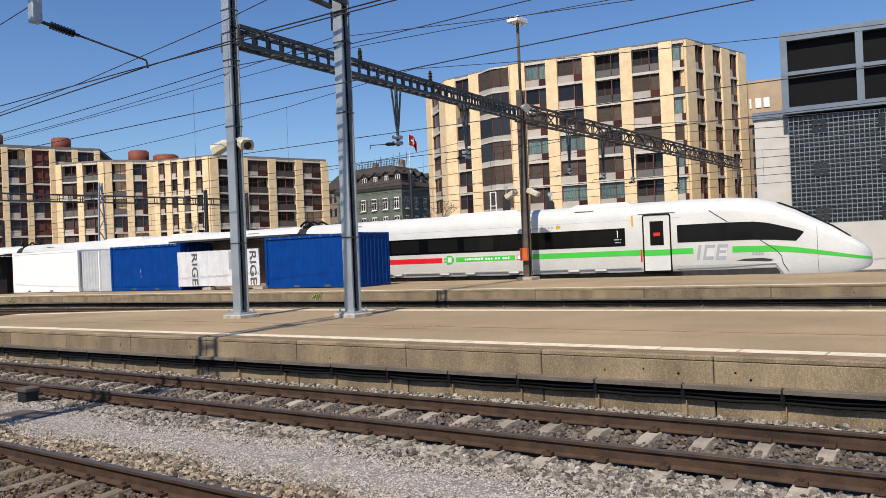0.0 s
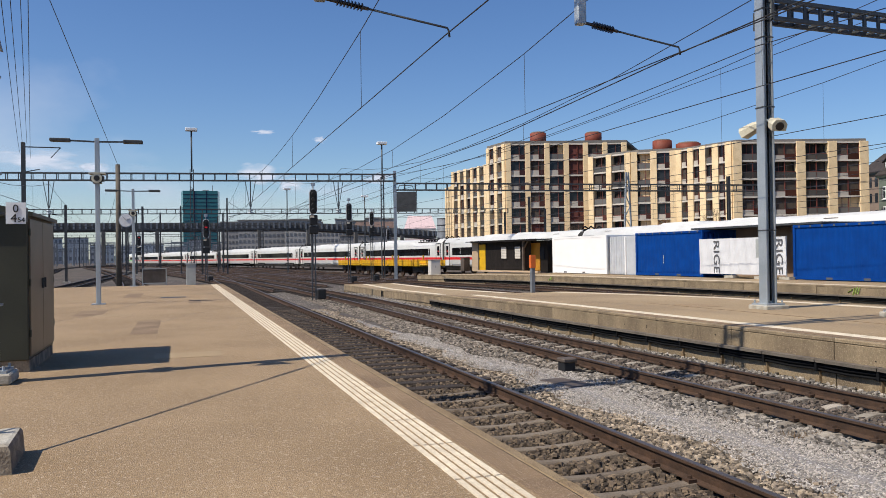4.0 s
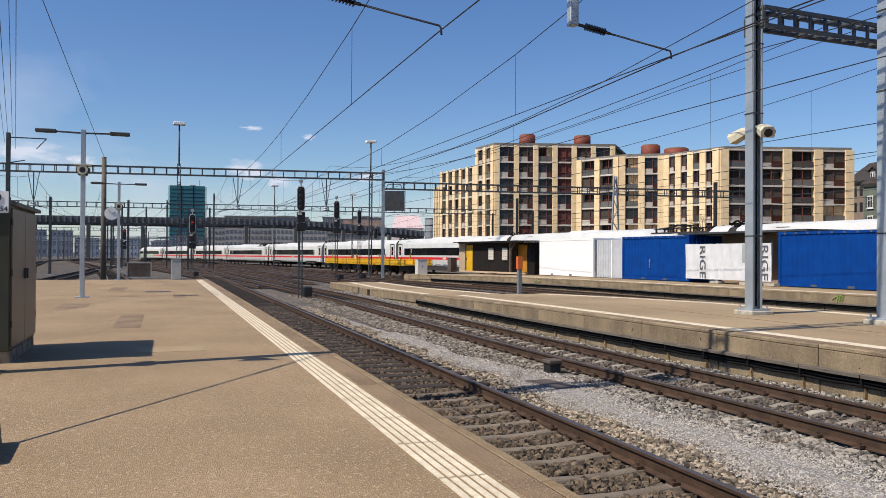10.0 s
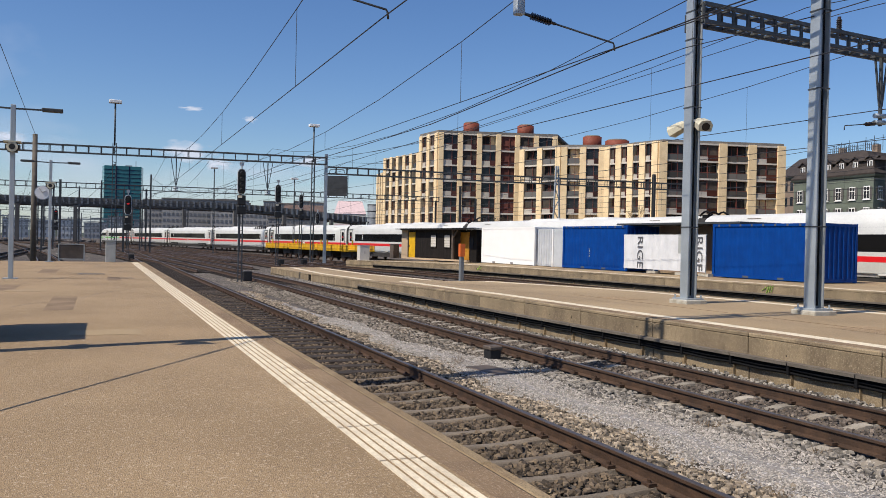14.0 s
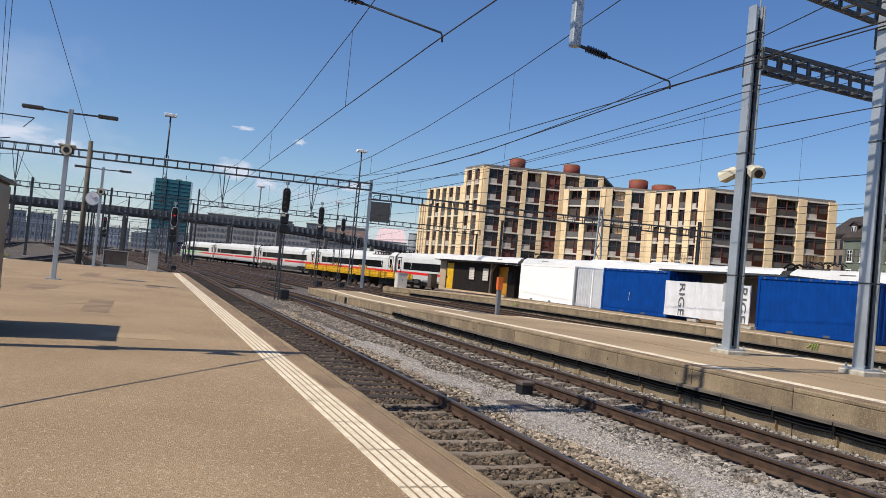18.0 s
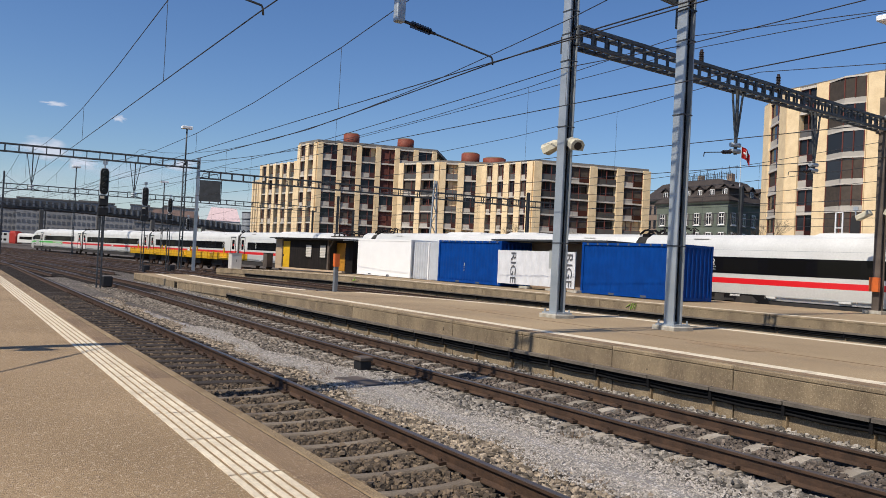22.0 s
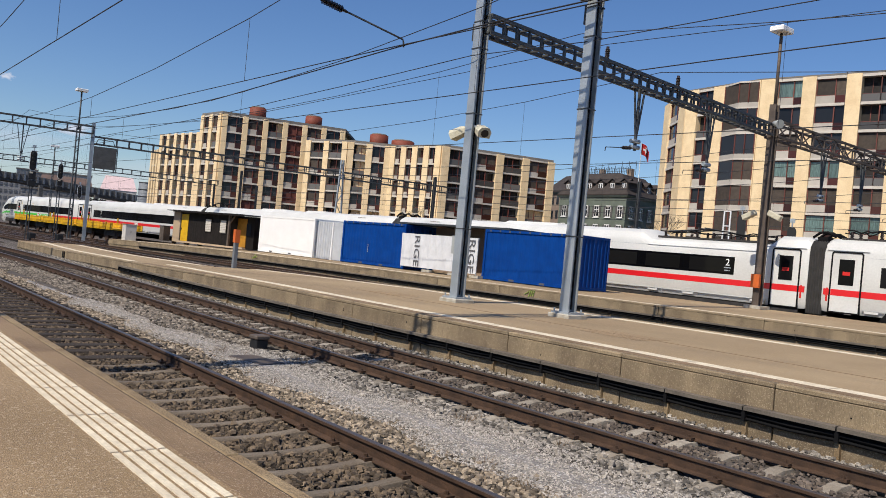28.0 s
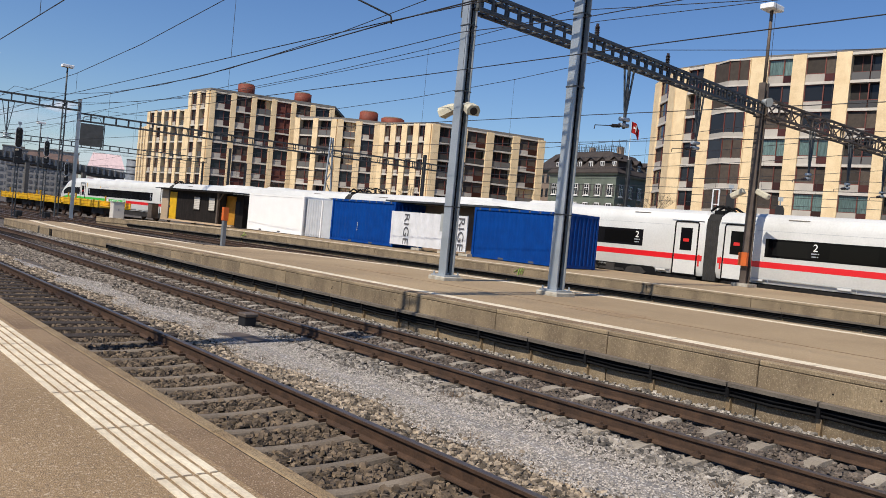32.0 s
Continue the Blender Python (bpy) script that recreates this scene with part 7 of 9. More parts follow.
def containers():
    def front(x):
        return 30.23 + 0.0777 * x
    c = container(-43.2, front(-43.2), 6.06, "blue", "blue corrugated steel shipping container")
    bm = B()
    for k, h in enumerate((0.09, 0.07, 0.12, 0.06)):
        box(bm, 2.68, 2.72, -0.004, 0.0, 0.75 + k * 0.14, 0.75 + k * 0.14 + h)
    part("code_bars", bm, M["white"], c, "column of small white marks")
    d = container(-30.9, front(-30.9), 6.06, "blue", "blue corrugated steel shipping container")
    bm = B()
    box(bm, 5.93, 6.02, -0.006, 0.0, 1.85, 2.35)
    part("sticker", bm, M["grey"], d)
    w = container(-53.2, front(-53.2), 6.9, "whitepaint", "plain white site cabin", True)
    # grey corrugated link between the cabins
    g = thing("corrugated_shed", -46.25, front(-46.25) + 0.12, 0.02, ANG3, "grey corrugated link shed between the cabins", "shed")
    bm = B()
    box(bm, 0.05, 3.0, 0.1, 2.2, 0, 2.45)
    part("body", bm, M["greypaint"], g)
    bm = B()
    corrugated(bm, 0.05, 1.7, 0.02, 2.4, 0.05, 0.26, "x", 0.08, -1)
    part("front_sheet", bm, M["greypaint"], g)
    bm = B()
    box(bm, 1.75, 1.85, 0.0, 0.1, 0, 2.42)
    part("post", bm, M["whitepaint"], g)
    # lean-to roof and the fence with printed sheets
    r = thing("lean_to_shelter", -37.1, front(-37.1), 0.02, ANG3, "dark flat shelter roof between two containers", "shelter")
    bm = B()
    box(bm, -1.4, 7.6, 0.35, 3.2, 2.62, 2.72)
    part("roof", bm, M["darksteel"], r)
    bm = B()
    box(bm, 0.02, 6.1, 2.3, 2.4, 0, 2.6)
    part("back_wall", bm, M["brownwall"], r)
    for x in (2.6, 4.4):
        bm = B()
        box(bm, x, x + 0.1, 2.2, 2.3, 0, 2.6)
        part("post", bm, M["conc"], r)
    f = thing("banner_fence", -37.1, front(-37.1) - 0.25, 0.02, ANG3, "mesh fence covered with grey printed sheets", "fence")
    edges = (0.0, 2.35, 4.45, 6.05)
    for a, b in zip(edges, edges[1:]):
        bm = B()
        n = 12
        rip = lambda i, z: 0.022 * math.sin(i * 1.7 + a + z * 2)
        for z0, z1 in ((0.2, 0.8), (0.8, 1.45), (1.45, 2.07)):
            for i in range(n):
                xa, xb = a + (b - a) * i / n, a + (b - a) * (i + 1) / n
                bm.faces.new([bm.verts.new(p) for p in ((xa, rip(i, z0), z0), (xb, rip(i + 1, z0), z0), (xb, rip(i + 1, z1), z1), (xa, rip(i, z1), z1))])
                bm.faces.new([bm.verts.new(p) for p in ((xa, rip(i, z0) + 0.012, z0), (xa, rip(i, z1) + 0.012, z1), (xb, rip(i + 1, z1) + 0.012, z1), (xb, rip(i + 1, z0) + 0.012, z0))])
        bmesh.ops.remove_doubles(bm, verts=bm.verts[:], dist=0.001)
        part("sheet", bm, M["banner"], f, "slightly rippled grey sheet")
        for xx in (a + 0.02, b - 0.02):
            bm = B()
            rod(bm, (xx, 0.06, 0.1), (xx, 0.06, 2.1), 0.02, 6)
            part("fence_post", bm, M["galv"], f)
        bm = B()
        box(bm, b - 0.35, b + 0.3, -0.12, 0.25, 0, 0.13)
        part("foot", bm, M["conc"], f)
    for x in (1.32, 5.62):
        m = Matrix.Translation((x - 0.17, -0.029, 1.12)) @ Euler((radians(90), 0, 0)).to_matrix().to_4x4() @ Euler((0, 0, radians(-90))).to_matrix().to_4x4() @ Matrix.Diagonal((1.38, 1.0, 1.0, 1.0))
        words("lettering", "RIGE", 0.62, 0.004, M["ink"], m, f, "dark grey letters running downwards")
    # timber hut
    h = thing("timber_hut", -61.9, 24.0, 0.02, 10, "dark boarded timber hut with yellow doors", "hut")
    bm = B()
    box(bm, -0.8, 5.98, 0.12, 2.6, 0, 2.42)
    part("core", bm, M["interior"], h)
    bm = B()
    box(bm, 5.98, 8.05, 0.75, 2.6, 0, 2.42)
    part("porch_wall", bm, M["darkwood"], h)
    for i in range(38):
        bm = B()
        x = 0.33 + i * 0.148
        box(bm, x, x + 0.141, 0.06, 0.12, 0.22, 2.40)
        part("board", bm, M["darkwood"], h)
    bm = B()
    box(bm, -0.75, 8.0, -0.12, 0.14, 0, 0.13)
    part("sill_beam", bm, M["beige"], h)
    # the recessed porch door's shade is painted: a darker copy of the yellow
    for x0, x1, y, paint in ((-0.70, 0.27, 0.05, "yellow"), (6.0, 7.15, 0.68, "yellowshade")):
        bm = B()
        box(bm, x0, x1, y, y + 0.07, 0.13, 2.25)
        bev(bm, 0.015)
        d = part("door", bm, M[paint], h, "yellow painted door leaf")
        bm = B()
        box(bm, x0 + 0.08, x0 + 0.13, y - 0.05, y, 1.0, 1.16)
        part("handle", bm, M["darksteel"], d)
    bm = B()
    box(bm, 5.92, 6.10, -0.1, 0.05, 0.1, 2.42)
    beam(bm, (6.0, -0.02, 1.75), (6.6, -0.02, 2.38), 0.09, 0.09)
    part("post", bm, M["rustmast"], h)
    bm = B()
    loft(bm, [[(-2.2, y, z), (8.3, y, z), (8.3, y, z + 0.07), (-2.2, y, z + 0.07)] for y, z in ((-0.4, 2.45), (2.9, 2.50))])
    part("roof", bm, M["darksteel"], h)
    bm = B()
    box(bm, -1.3, 8.3, -0.44, -0.40, 2.38, 2.53)
    part("roof_edge", bm, M["darkwood"], h)
    for x in (2.75, 4.72):
        bm = B()
        box(bm, x, x + 0.84, 0.03, 0.08, 1.05, 2.0)
        w2 = part("window", bm, M["conc"], h, "window with a lowered pale blind")
        for k in range(7):
            bm = B()
            box(bm, x + 0.03, x + 0.81, 0.015, 0.03, 1.1 + k * 0.125, 1.19 + k * 0.125)
            part("slat", bm, M["palewall"], w2)
        for a, b in (((x, 0.02, 1.02), (x, 0.02, 2.03)), ((x + 0.84, 0.02, 1.02), (x + 0.84, 0.02, 2.03)), ((x, 0.02, 2.03), (x + 0.84, 0.02, 2.03)), ((x, 0.02, 1.02), (x + 0.84, 0.02, 1.02))):
            bm = B()
            beam(bm, a, b, 0.05, 0.05)
            part("frame", bm, M["darkwood"], w2)
    bm = B()
    box(bm, 7.1, 7.7, 0.70, 0.75, 1.0, 1.9)
    part("window", bm, M["winglass"], h)
    bm = B()
    box(bm, -2.15, -0.82, 0.2, 2.4, 0, 2.4)
    part("side_room", bm, M["beige"], h)
    bm = B()
    box(bm, -0.86, -0.74, 0.02, 0.2, 0, 2.4)
    part("corner_post", bm, M["rustmast"], h)
    c = thing("refuse_bin", -63.6, 23.4, 0.02, 10, "dark brown steel bin beside the hut", "bin")
    bm = B()
    box(bm, -1.0, -0.4, -0.3, 0.3, 0, 1.15)
    bev(bm, 0.03)
    part("body", bm, M["rustmast"], c)
    bm = B()
    box(bm, -1.03, -0.37, -0.33, 0.33, 1.15, 1.20)
    part("lid", bm, M["darksteel"], c)


def grass_patch():
    """Rough spring grass on the verge beside the coaches' track: many blades in one mesh."""
    rnd = np.random.RandomState(9)
    n = 22000
    x, y = -86 + 42 * rnd.rand(n), -24 + 12.5 * rnd.rand(n)
    ok = (y > -0.02 * (x + 86) - 24) & (np.sin(x * 0.5) + np.sin(y * 1.3) > -1.3)
    x, y = x[ok], y[ok]
    n = len(x)
    a, hgt, w = rnd.rand(n) * 6.28, 0.10 + 0.22 * rnd.rand(n) ** 2, 0.014 + 0.03 * rnd.rand(n)
    lx, ly = (rnd.rand(n) - 0.5) * 0.2, (rnd.rand(n) - 0.5) * 0.2
    v = np.stack([np.stack([x - w * np.cos(a), y - w * np.sin(a), np.full(n, GROUND)], -1), np.stack([x + w * np.cos(a), y + w * np.sin(a), np.full(n, GROUND)], -1), np.stack([x + lx, y + ly, GROUND + hgt], -1), np.stack([x + 0.03 * np.sin(a), y - 0.03 * np.cos(a), np.full(n, GROUND)], -1)], 1).reshape(-1, 3)
    k = 4 * np.arange(n)[:, None]
    f = np.concatenate([k + np.array([0, 1, 2]), k + np.array([1, 3, 2]), k + np.array([3, 0, 2])])
    me = bpy.data.meshes.new("grass")
    me.from_pydata(v.tolist(), [], f.tolist())
    me.materials.append(M["grass"])
    tagged(new("grass", me), "rough green and straw-coloured grass on the verge", "grass", kind="stuff")


grass_patch()
equipment_cabinet()
big_mast()
guy_anchor()
platform_lamp(-27.8, -2.45, 5.25, "grey double-arm platform lamp with a loudspeaker")
platform_lamp(-45.6, -2.28, 5.1, "grey double-arm platform lamp with a loudspeaker")
clock_mast()
small_platform_things()
masts()
overhead()
containers()

# ---- buildings ----
def wall_frame(a, b):
    """A local frame for the wall from a to b (seen with a on the left): x along it, -y outwards."""
    u = Vector((b[0] - a[0], b[1] - a[1], 0)).normalized()
    n = Vector((-u.y, u.x, 0))
    m = Matrix.Identity(4)
    m.col[0][:3], m.col[1][:3], m.col[2][:3] = u, n, (0, 0, 1)
    m.translation = (a[0], a[1], 0)
    return m, math.hypot(b[0] - a[0], b[1] - a[1])


def window_mesh(w, h, sill, split, kind):
    """The parts of one opening: a frame of dark red bars, a pane over the spandrel, a tall leaf beside it with its balustrade; an open loggia has its glazing deep inside."""
    fr = B()
    k = max(0.05, min(0.09, w * 0.03))
    c = w * split
    deep = 0.62 if kind == "l" else 0.0
    box(fr, c - k * 0.7, c + k * 0.7, -0.05, 0.07, 0.05, h)
    if kind != "l":
        box(fr, 0, k, -0.03, 0.07, sill, h)
        box(fr, w - k, w, -0.03, 0.07, 0.05, h)
        box(fr, k, c - k * 0.7, -0.026, 0.06, h - k, h)
        box(fr, k, c - k * 0.7, -0.026, 0.06, sill, sill + k)
    else:
        box(fr, k, w - k, -0.04, 0.0, 0.98, 1.04)
        box(fr, w * 0.3, w * 0.3 + k, deep, deep + 0.05, 0.1, h)
    pane, leaf, bal = B(), B(), B()
    box(pane, 0.02, c, 0.10 + deep, 0.14 + deep, 0.05 if kind in "lr" else sill + 0.02, h - 0.02)
    box(leaf, c, w - 0.02, 0.12 + deep, 0.16 + deep, 0.05, h - 0.02)
    if kind == "l":
        box(bal, 0.03, w - 0.03, -0.05, -0.03, 0.06, 0.98)
    else:
        box(bal, c + k, w - 0.02, -0.04, -0.015, 0.06, 1.0)
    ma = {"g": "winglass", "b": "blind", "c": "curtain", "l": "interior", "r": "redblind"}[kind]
    lf = {"g": "winglass", "b": "blind", "c": "curtain", "l": "winglass", "r": "redblind"}[kind]
    return mesh_of(fr, "window_frame", M["redframe"]), mesh_of(pane, "pane", M[ma]), mesh_of(leaf, "leaf", M[lf]), mesh_of(bal, "balustrade", M["railglass" if kind == "l" else "redglass"])


def facade(bld, a, b, z0, z1, floors, bays, pil, seed, kinds="gggbblc", sill=0.85, split=0.62, proud=0.28, opens=None, bandh=0.26):
    """A wall of pilasters with windows, spandrels and floor slabs between; opens lists the openings along it."""
    m, L = wall_frame(a, b)
    rnd = random.Random(seed)
    fh = (z1 - z0) / floors
    if opens is None:
        bw = (L - pil * (bays + 1)) / bays
        opens = [(pil + i * (bw + pil), pil + i * (bw + pil) + bw) for i in range(bays)]
    # black back wall, its colour standing in for the loggias' deep shade
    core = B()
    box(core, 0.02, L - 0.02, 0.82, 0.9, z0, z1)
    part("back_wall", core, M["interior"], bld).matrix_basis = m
    cuts = [0.0] + [v for o in opens for v in o] + [L]
    for p, q in zip(cuts[::2], cuts[1::2]):
        if q - p > 0.05:
            pm = B()
            box(pm, p, q, -proud, 0.8, z0, z1 + 0.05)
            bev(pm, 0.03)
            part("pilaster", pm, M["stone"], bld).matrix_basis = m
    made = {}
    for p, q in opens:
        w = round(q - p, 2)
        run = rnd.choice(kinds)
        for f in range(floors):
            k = run if rnd.random() < 0.45 else rnd.choice(kinds)
            if (w, k) not in made:
                sm, lm = B(), B()
                if k in "lr":
                    box(sm, 0.0, w, 0.05, 0.8, 0.0, 0.05)
                else:
                    box(sm, 0, w * split, 0.0, 0.4, 0.0, sill)
                box(lm, -0.03, w + 0.03, -0.12, 0.8, -bandh, 0.0)
                made[w, k] = (mesh_of(sm, "spandrel", M["spandrel"]), mesh_of(lm, "floor_band", M["band"]), window_mesh(w, fh - bandh, sill, split, k))
            sme, lme, (fr, pn, lf, bal) = made[w, k]
            at = m @ Matrix.Translation((p, 0, z0 + f * fh))
            part("spandrel", sme, None, bld).matrix_basis = at
            part("floor_band", lme, None, bld).matrix_basis = at @ Matrix.Translation((0, 0, fh))
            wo = part("window", fr, None, bld)
            wo.matrix_basis = at @ Matrix.Translation((0, 0.06, 0))
            part("pane", pn, None, wo)
            part("leaf", lf, None, wo)
            part("balustrade", bal, None, wo)


def glazed_bay(bld, a, b, p, q, apex, z0, z1, floors, seed):
    """A bay that stands out from the wall as a wedge: slabs, blinds on one side and dark glass on the other."""
    m, L = wall_frame(a, b)
    rnd = random.Random(seed)
    fh = (z1 - z0) / floors
    for f in range(floors):
        z = z0 + f * fh
        for nm, u0, u1, ma, g in (("bay_slab", -0.22, 0.0, "band", 0.16), ("bay_parapet", 0.0, 0.62, "spandrel", 0.05)):
            bm = B()
            prism(bm, [(p, -0.3), (p + (q - p) * apex, -1.15 - g), (q, -0.3), (q, 0.4), (p, 0.4)], z + fh * 0 + u0 if nm == "bay_parapet" else z + fh + u0, z + u1 if nm == "bay_parapet" else z + fh)
            part(nm, bm, M[ma], bld).matrix_basis = m
        c = p + (q - p) * apex
        for (xa, ya), (xb, yb), ma in (((p, -0.28), (c, -1.13), "blind" if rnd.random() < 0.85 else "winglass"), ((c, -1.13), (q, -0.28), "winglass" if rnd.random() < 0.3 else "blind")):
            bm = B()
            prism(bm, [(xa, ya), (xb, yb), (xb, yb + 0.1), (xa, ya + 0.1)], z + 0.62, z + fh - 0.22)
            part("bay_pane", bm, M[ma], bld).matrix_basis = m
        for x, y in ((p + 0.05, -0.33), (c - 0.06, -1.2), (c + (q - c) * 0.5, -0.80), (q - 0.05, -0.33)):
            bm = B()
            box(bm, x - 0.06, x + 0.06, y - 0.03, y + 0.1, z + 0.6, z + fh - 0.2)
            part("bay_bar", bm, M["redframe"], bld).matrix_basis = m


def block(name, pts, z1, label, roof=0.5):
    """The body of a building over a plan outline, with its overhanging roof slab."""
    bld = tagged(new(name), label, "building")
    bm = B()
    cx, cy = sum(p[0] for p in pts) / len(pts), sum(p[1] for p in pts) / len(pts)
    shrink = [(cx + (x - cx) * 0.93, cy + (y - cy) * 0.93) for x, y in pts]
    prism(bm, shrink, GROUND, z1)
    part("core", bm, M["stone"], bld)
    bm = B()
    prism(bm, [(cx + (x - cx) * 1.004, cy + (y - cy) * 1.004) for x, y in pts], z1 + 0.05, z1 + roof)
    part("roof", bm, M["roofgrey"], bld)
    return bld


def apartment_right():
    R = [(-80.6, 110.0), (-71.3, 102.4), (-58.6, 100.7), (-34.4, 104.9), (-30.7, 119.8)]
    z1, z0, n = 28.3, -0.06, 8
    b = block("apartment_building", R + [(-40, 132), (-80, 126)], z1, "cream stone apartment block with dark red window frames", 0.28)
    facade(b, R[0], R[1], z0, z1, n, 2, 1.5, 11, "bgb", 1.0, opens=[(3.2, 8.4)], split=0.66, bandh=0.36)
    facade(b, R[1], R[2], z0, z1, n, 1, 2.0, 12, "rllgl", 1.0, split=0.5, opens=[(2.1, 4.9)], bandh=0.36)
    glazed_bay(b, R[1], R[2], 7.0, 12.7, 0.56, z0, z1, n, 5)
    facade(b, R[2], R[3], z0, z1, n, 4, 1.45, 13, "gbbbclbc", 1.0, split=0.64, bandh=0.36, opens=[(2.3, 5.4), (7.13, 10.76), (12.56, 16.0), (17.65, 21.26), (23.0, 24.5)])
    facade(b, R[3], R[4], z0, z1, n, 3, 2.2, 15, "gbgc", 1.0, split=0.5, bandh=0.36)
    for x, y, w, h in ((-62, 108, 1.5, 0.7), (-50, 109, 2.0, 0.5), (-44, 112, 1.2, 0.8)):
        bm = B()
        box(bm, x, x + w, y, y + 1.2, z1 + 0.28, z1 + 0.28 + h)
        part("roof_hatch", bm, M["grey"], b)


def stack(x, y, z, r, h):
    c = thing("roof_stack", x, y, z, 0, "round rust-red roof stack", "roof stack", "roof stacks")
    bm = B()
    rod(bm, (0, 0, 0), (0, 0, h), r, 24)
    part("drum", bm, M["tank"], c)
    bm = B()
    rod(bm, (0, 0, h), (0, 0, h + 0.25), r * 0.93, 24, r * 0.8)
    part("cap", bm, M["roofgrey"], c)


def apartments_left():
    z0 = -1.5
    b = block("apartment_building", [(-142.8, 56.5), (-135.4, 57.2), (-128.9, 78.6), (-145, 92), (-160, 80)], 21.7, "cream stone apartment block with six window columns")
    facade(b, (-142.8, 56.5), (-135.4, 57.2), z0, 21.7, 8, 2, 1.15, 21, "ggbl", 0.75)
    facade(b, (-135.4, 57.2), (-128.9, 78.6), z0, 21.7, 8, 6, 0.95, 22, "gggbbrl", 0.9, split=0.6)
    b = block("apartment_building", [(-163.5, 57.5), (-158.3, 57.0), (-144.5, 58.6), (-150, 75), (-165, 70)], 15.5, "lower cream stone wing with stepped bays")
    facade(b, (-164, 55.2), (-158.5, 54.6), z0, 15.9, 6, 2, 0.95, 23, "gbl", 0.75)
    facade(b, (-158.3, 54.7), (-143.6, 56.8), z0, 18.8, 7, 5, 1.05, 24, "gllbl", 0.75)
    b = block("apartment_building", [(-128.6, 72.2), (-121.0, 76.2), (-117.2, 82.5), (-118, 98), (-127, 92)], 18.8, "cream stone apartment block set back behind its neighbour")
    facade(b, (-129.2, 70.9), (-121.5, 74.9), z0, 18.8, 7, 2, 1.1, 25, "lllb", 0.75)
    facade(b, (-121.5, 74.9), (-117.5, 81.4), z0, 18.8, 7, 2, 1.1, 26, "lllg", 0.75)
    b = block("apartment_building", [(-117.3, 82.6), (-106.6, 85.2), (-100.6, 105.4), (-110, 112), (-118, 100)], 18.8, "cream stone corner apartment block with open loggias")
    facade(b, (-117.5, 81.4), (-106.2, 84.0), z0, 18.8, 7, 4, 1.25, 27, "gblbl", 0.75, split=0.6)
    facade(b, (-106.2, 84.0), (-100.4, 105.6), z0, 18.8, 7, 4, 1.45, 28, "llllllb", 0.75, split=0.5)
    for x, y, z, r, h in ((-140.5, 66.2, 22.1, 1.55, 2.6), (-136.2, 75.8, 22.1, 1.6, 2.3), (-127.0, 85.0, 19.2, 1.75, 2.7), (-124.0, 88.5, 19.2, 2.2, 1.9)):
        stack(x, y, z, r, h)


def hip_house(name, label, pts, eave, ridge, wall, inset):
    """A house over a plan outline with an overhanging mansard roof; returns it."""
    h = tagged(new(name), label, "building")
    bm = B()
    prism(bm, pts, GROUND, eave)
    part("wall", bm, M[wall], h)
    cx, cy = sum(p[0] for p in pts) / len(pts), sum(p[1] for p in pts) / len(pts)
    def ring(k, z):
        return [(cx + (x - cx) * k, cy + (y - cy) * k, z) for x, y in pts]
    bm = B()
    loft(bm, [ring(1.05, eave), ring(1.055, eave + 0.25), ring(inset, ridge), ring(inset - 0.25, ridge + 0.5)])
    bmesh.ops.recalc_face_normals(bm, faces=bm.faces)
    part("roof", bm, M["slate"], h)
    bm = B()
    loft(bm, [ring(1.03, eave - 0.35), ring(1.06, eave - 0.02)])
    part("eave", bm, M["greenwall"], h)
    return h


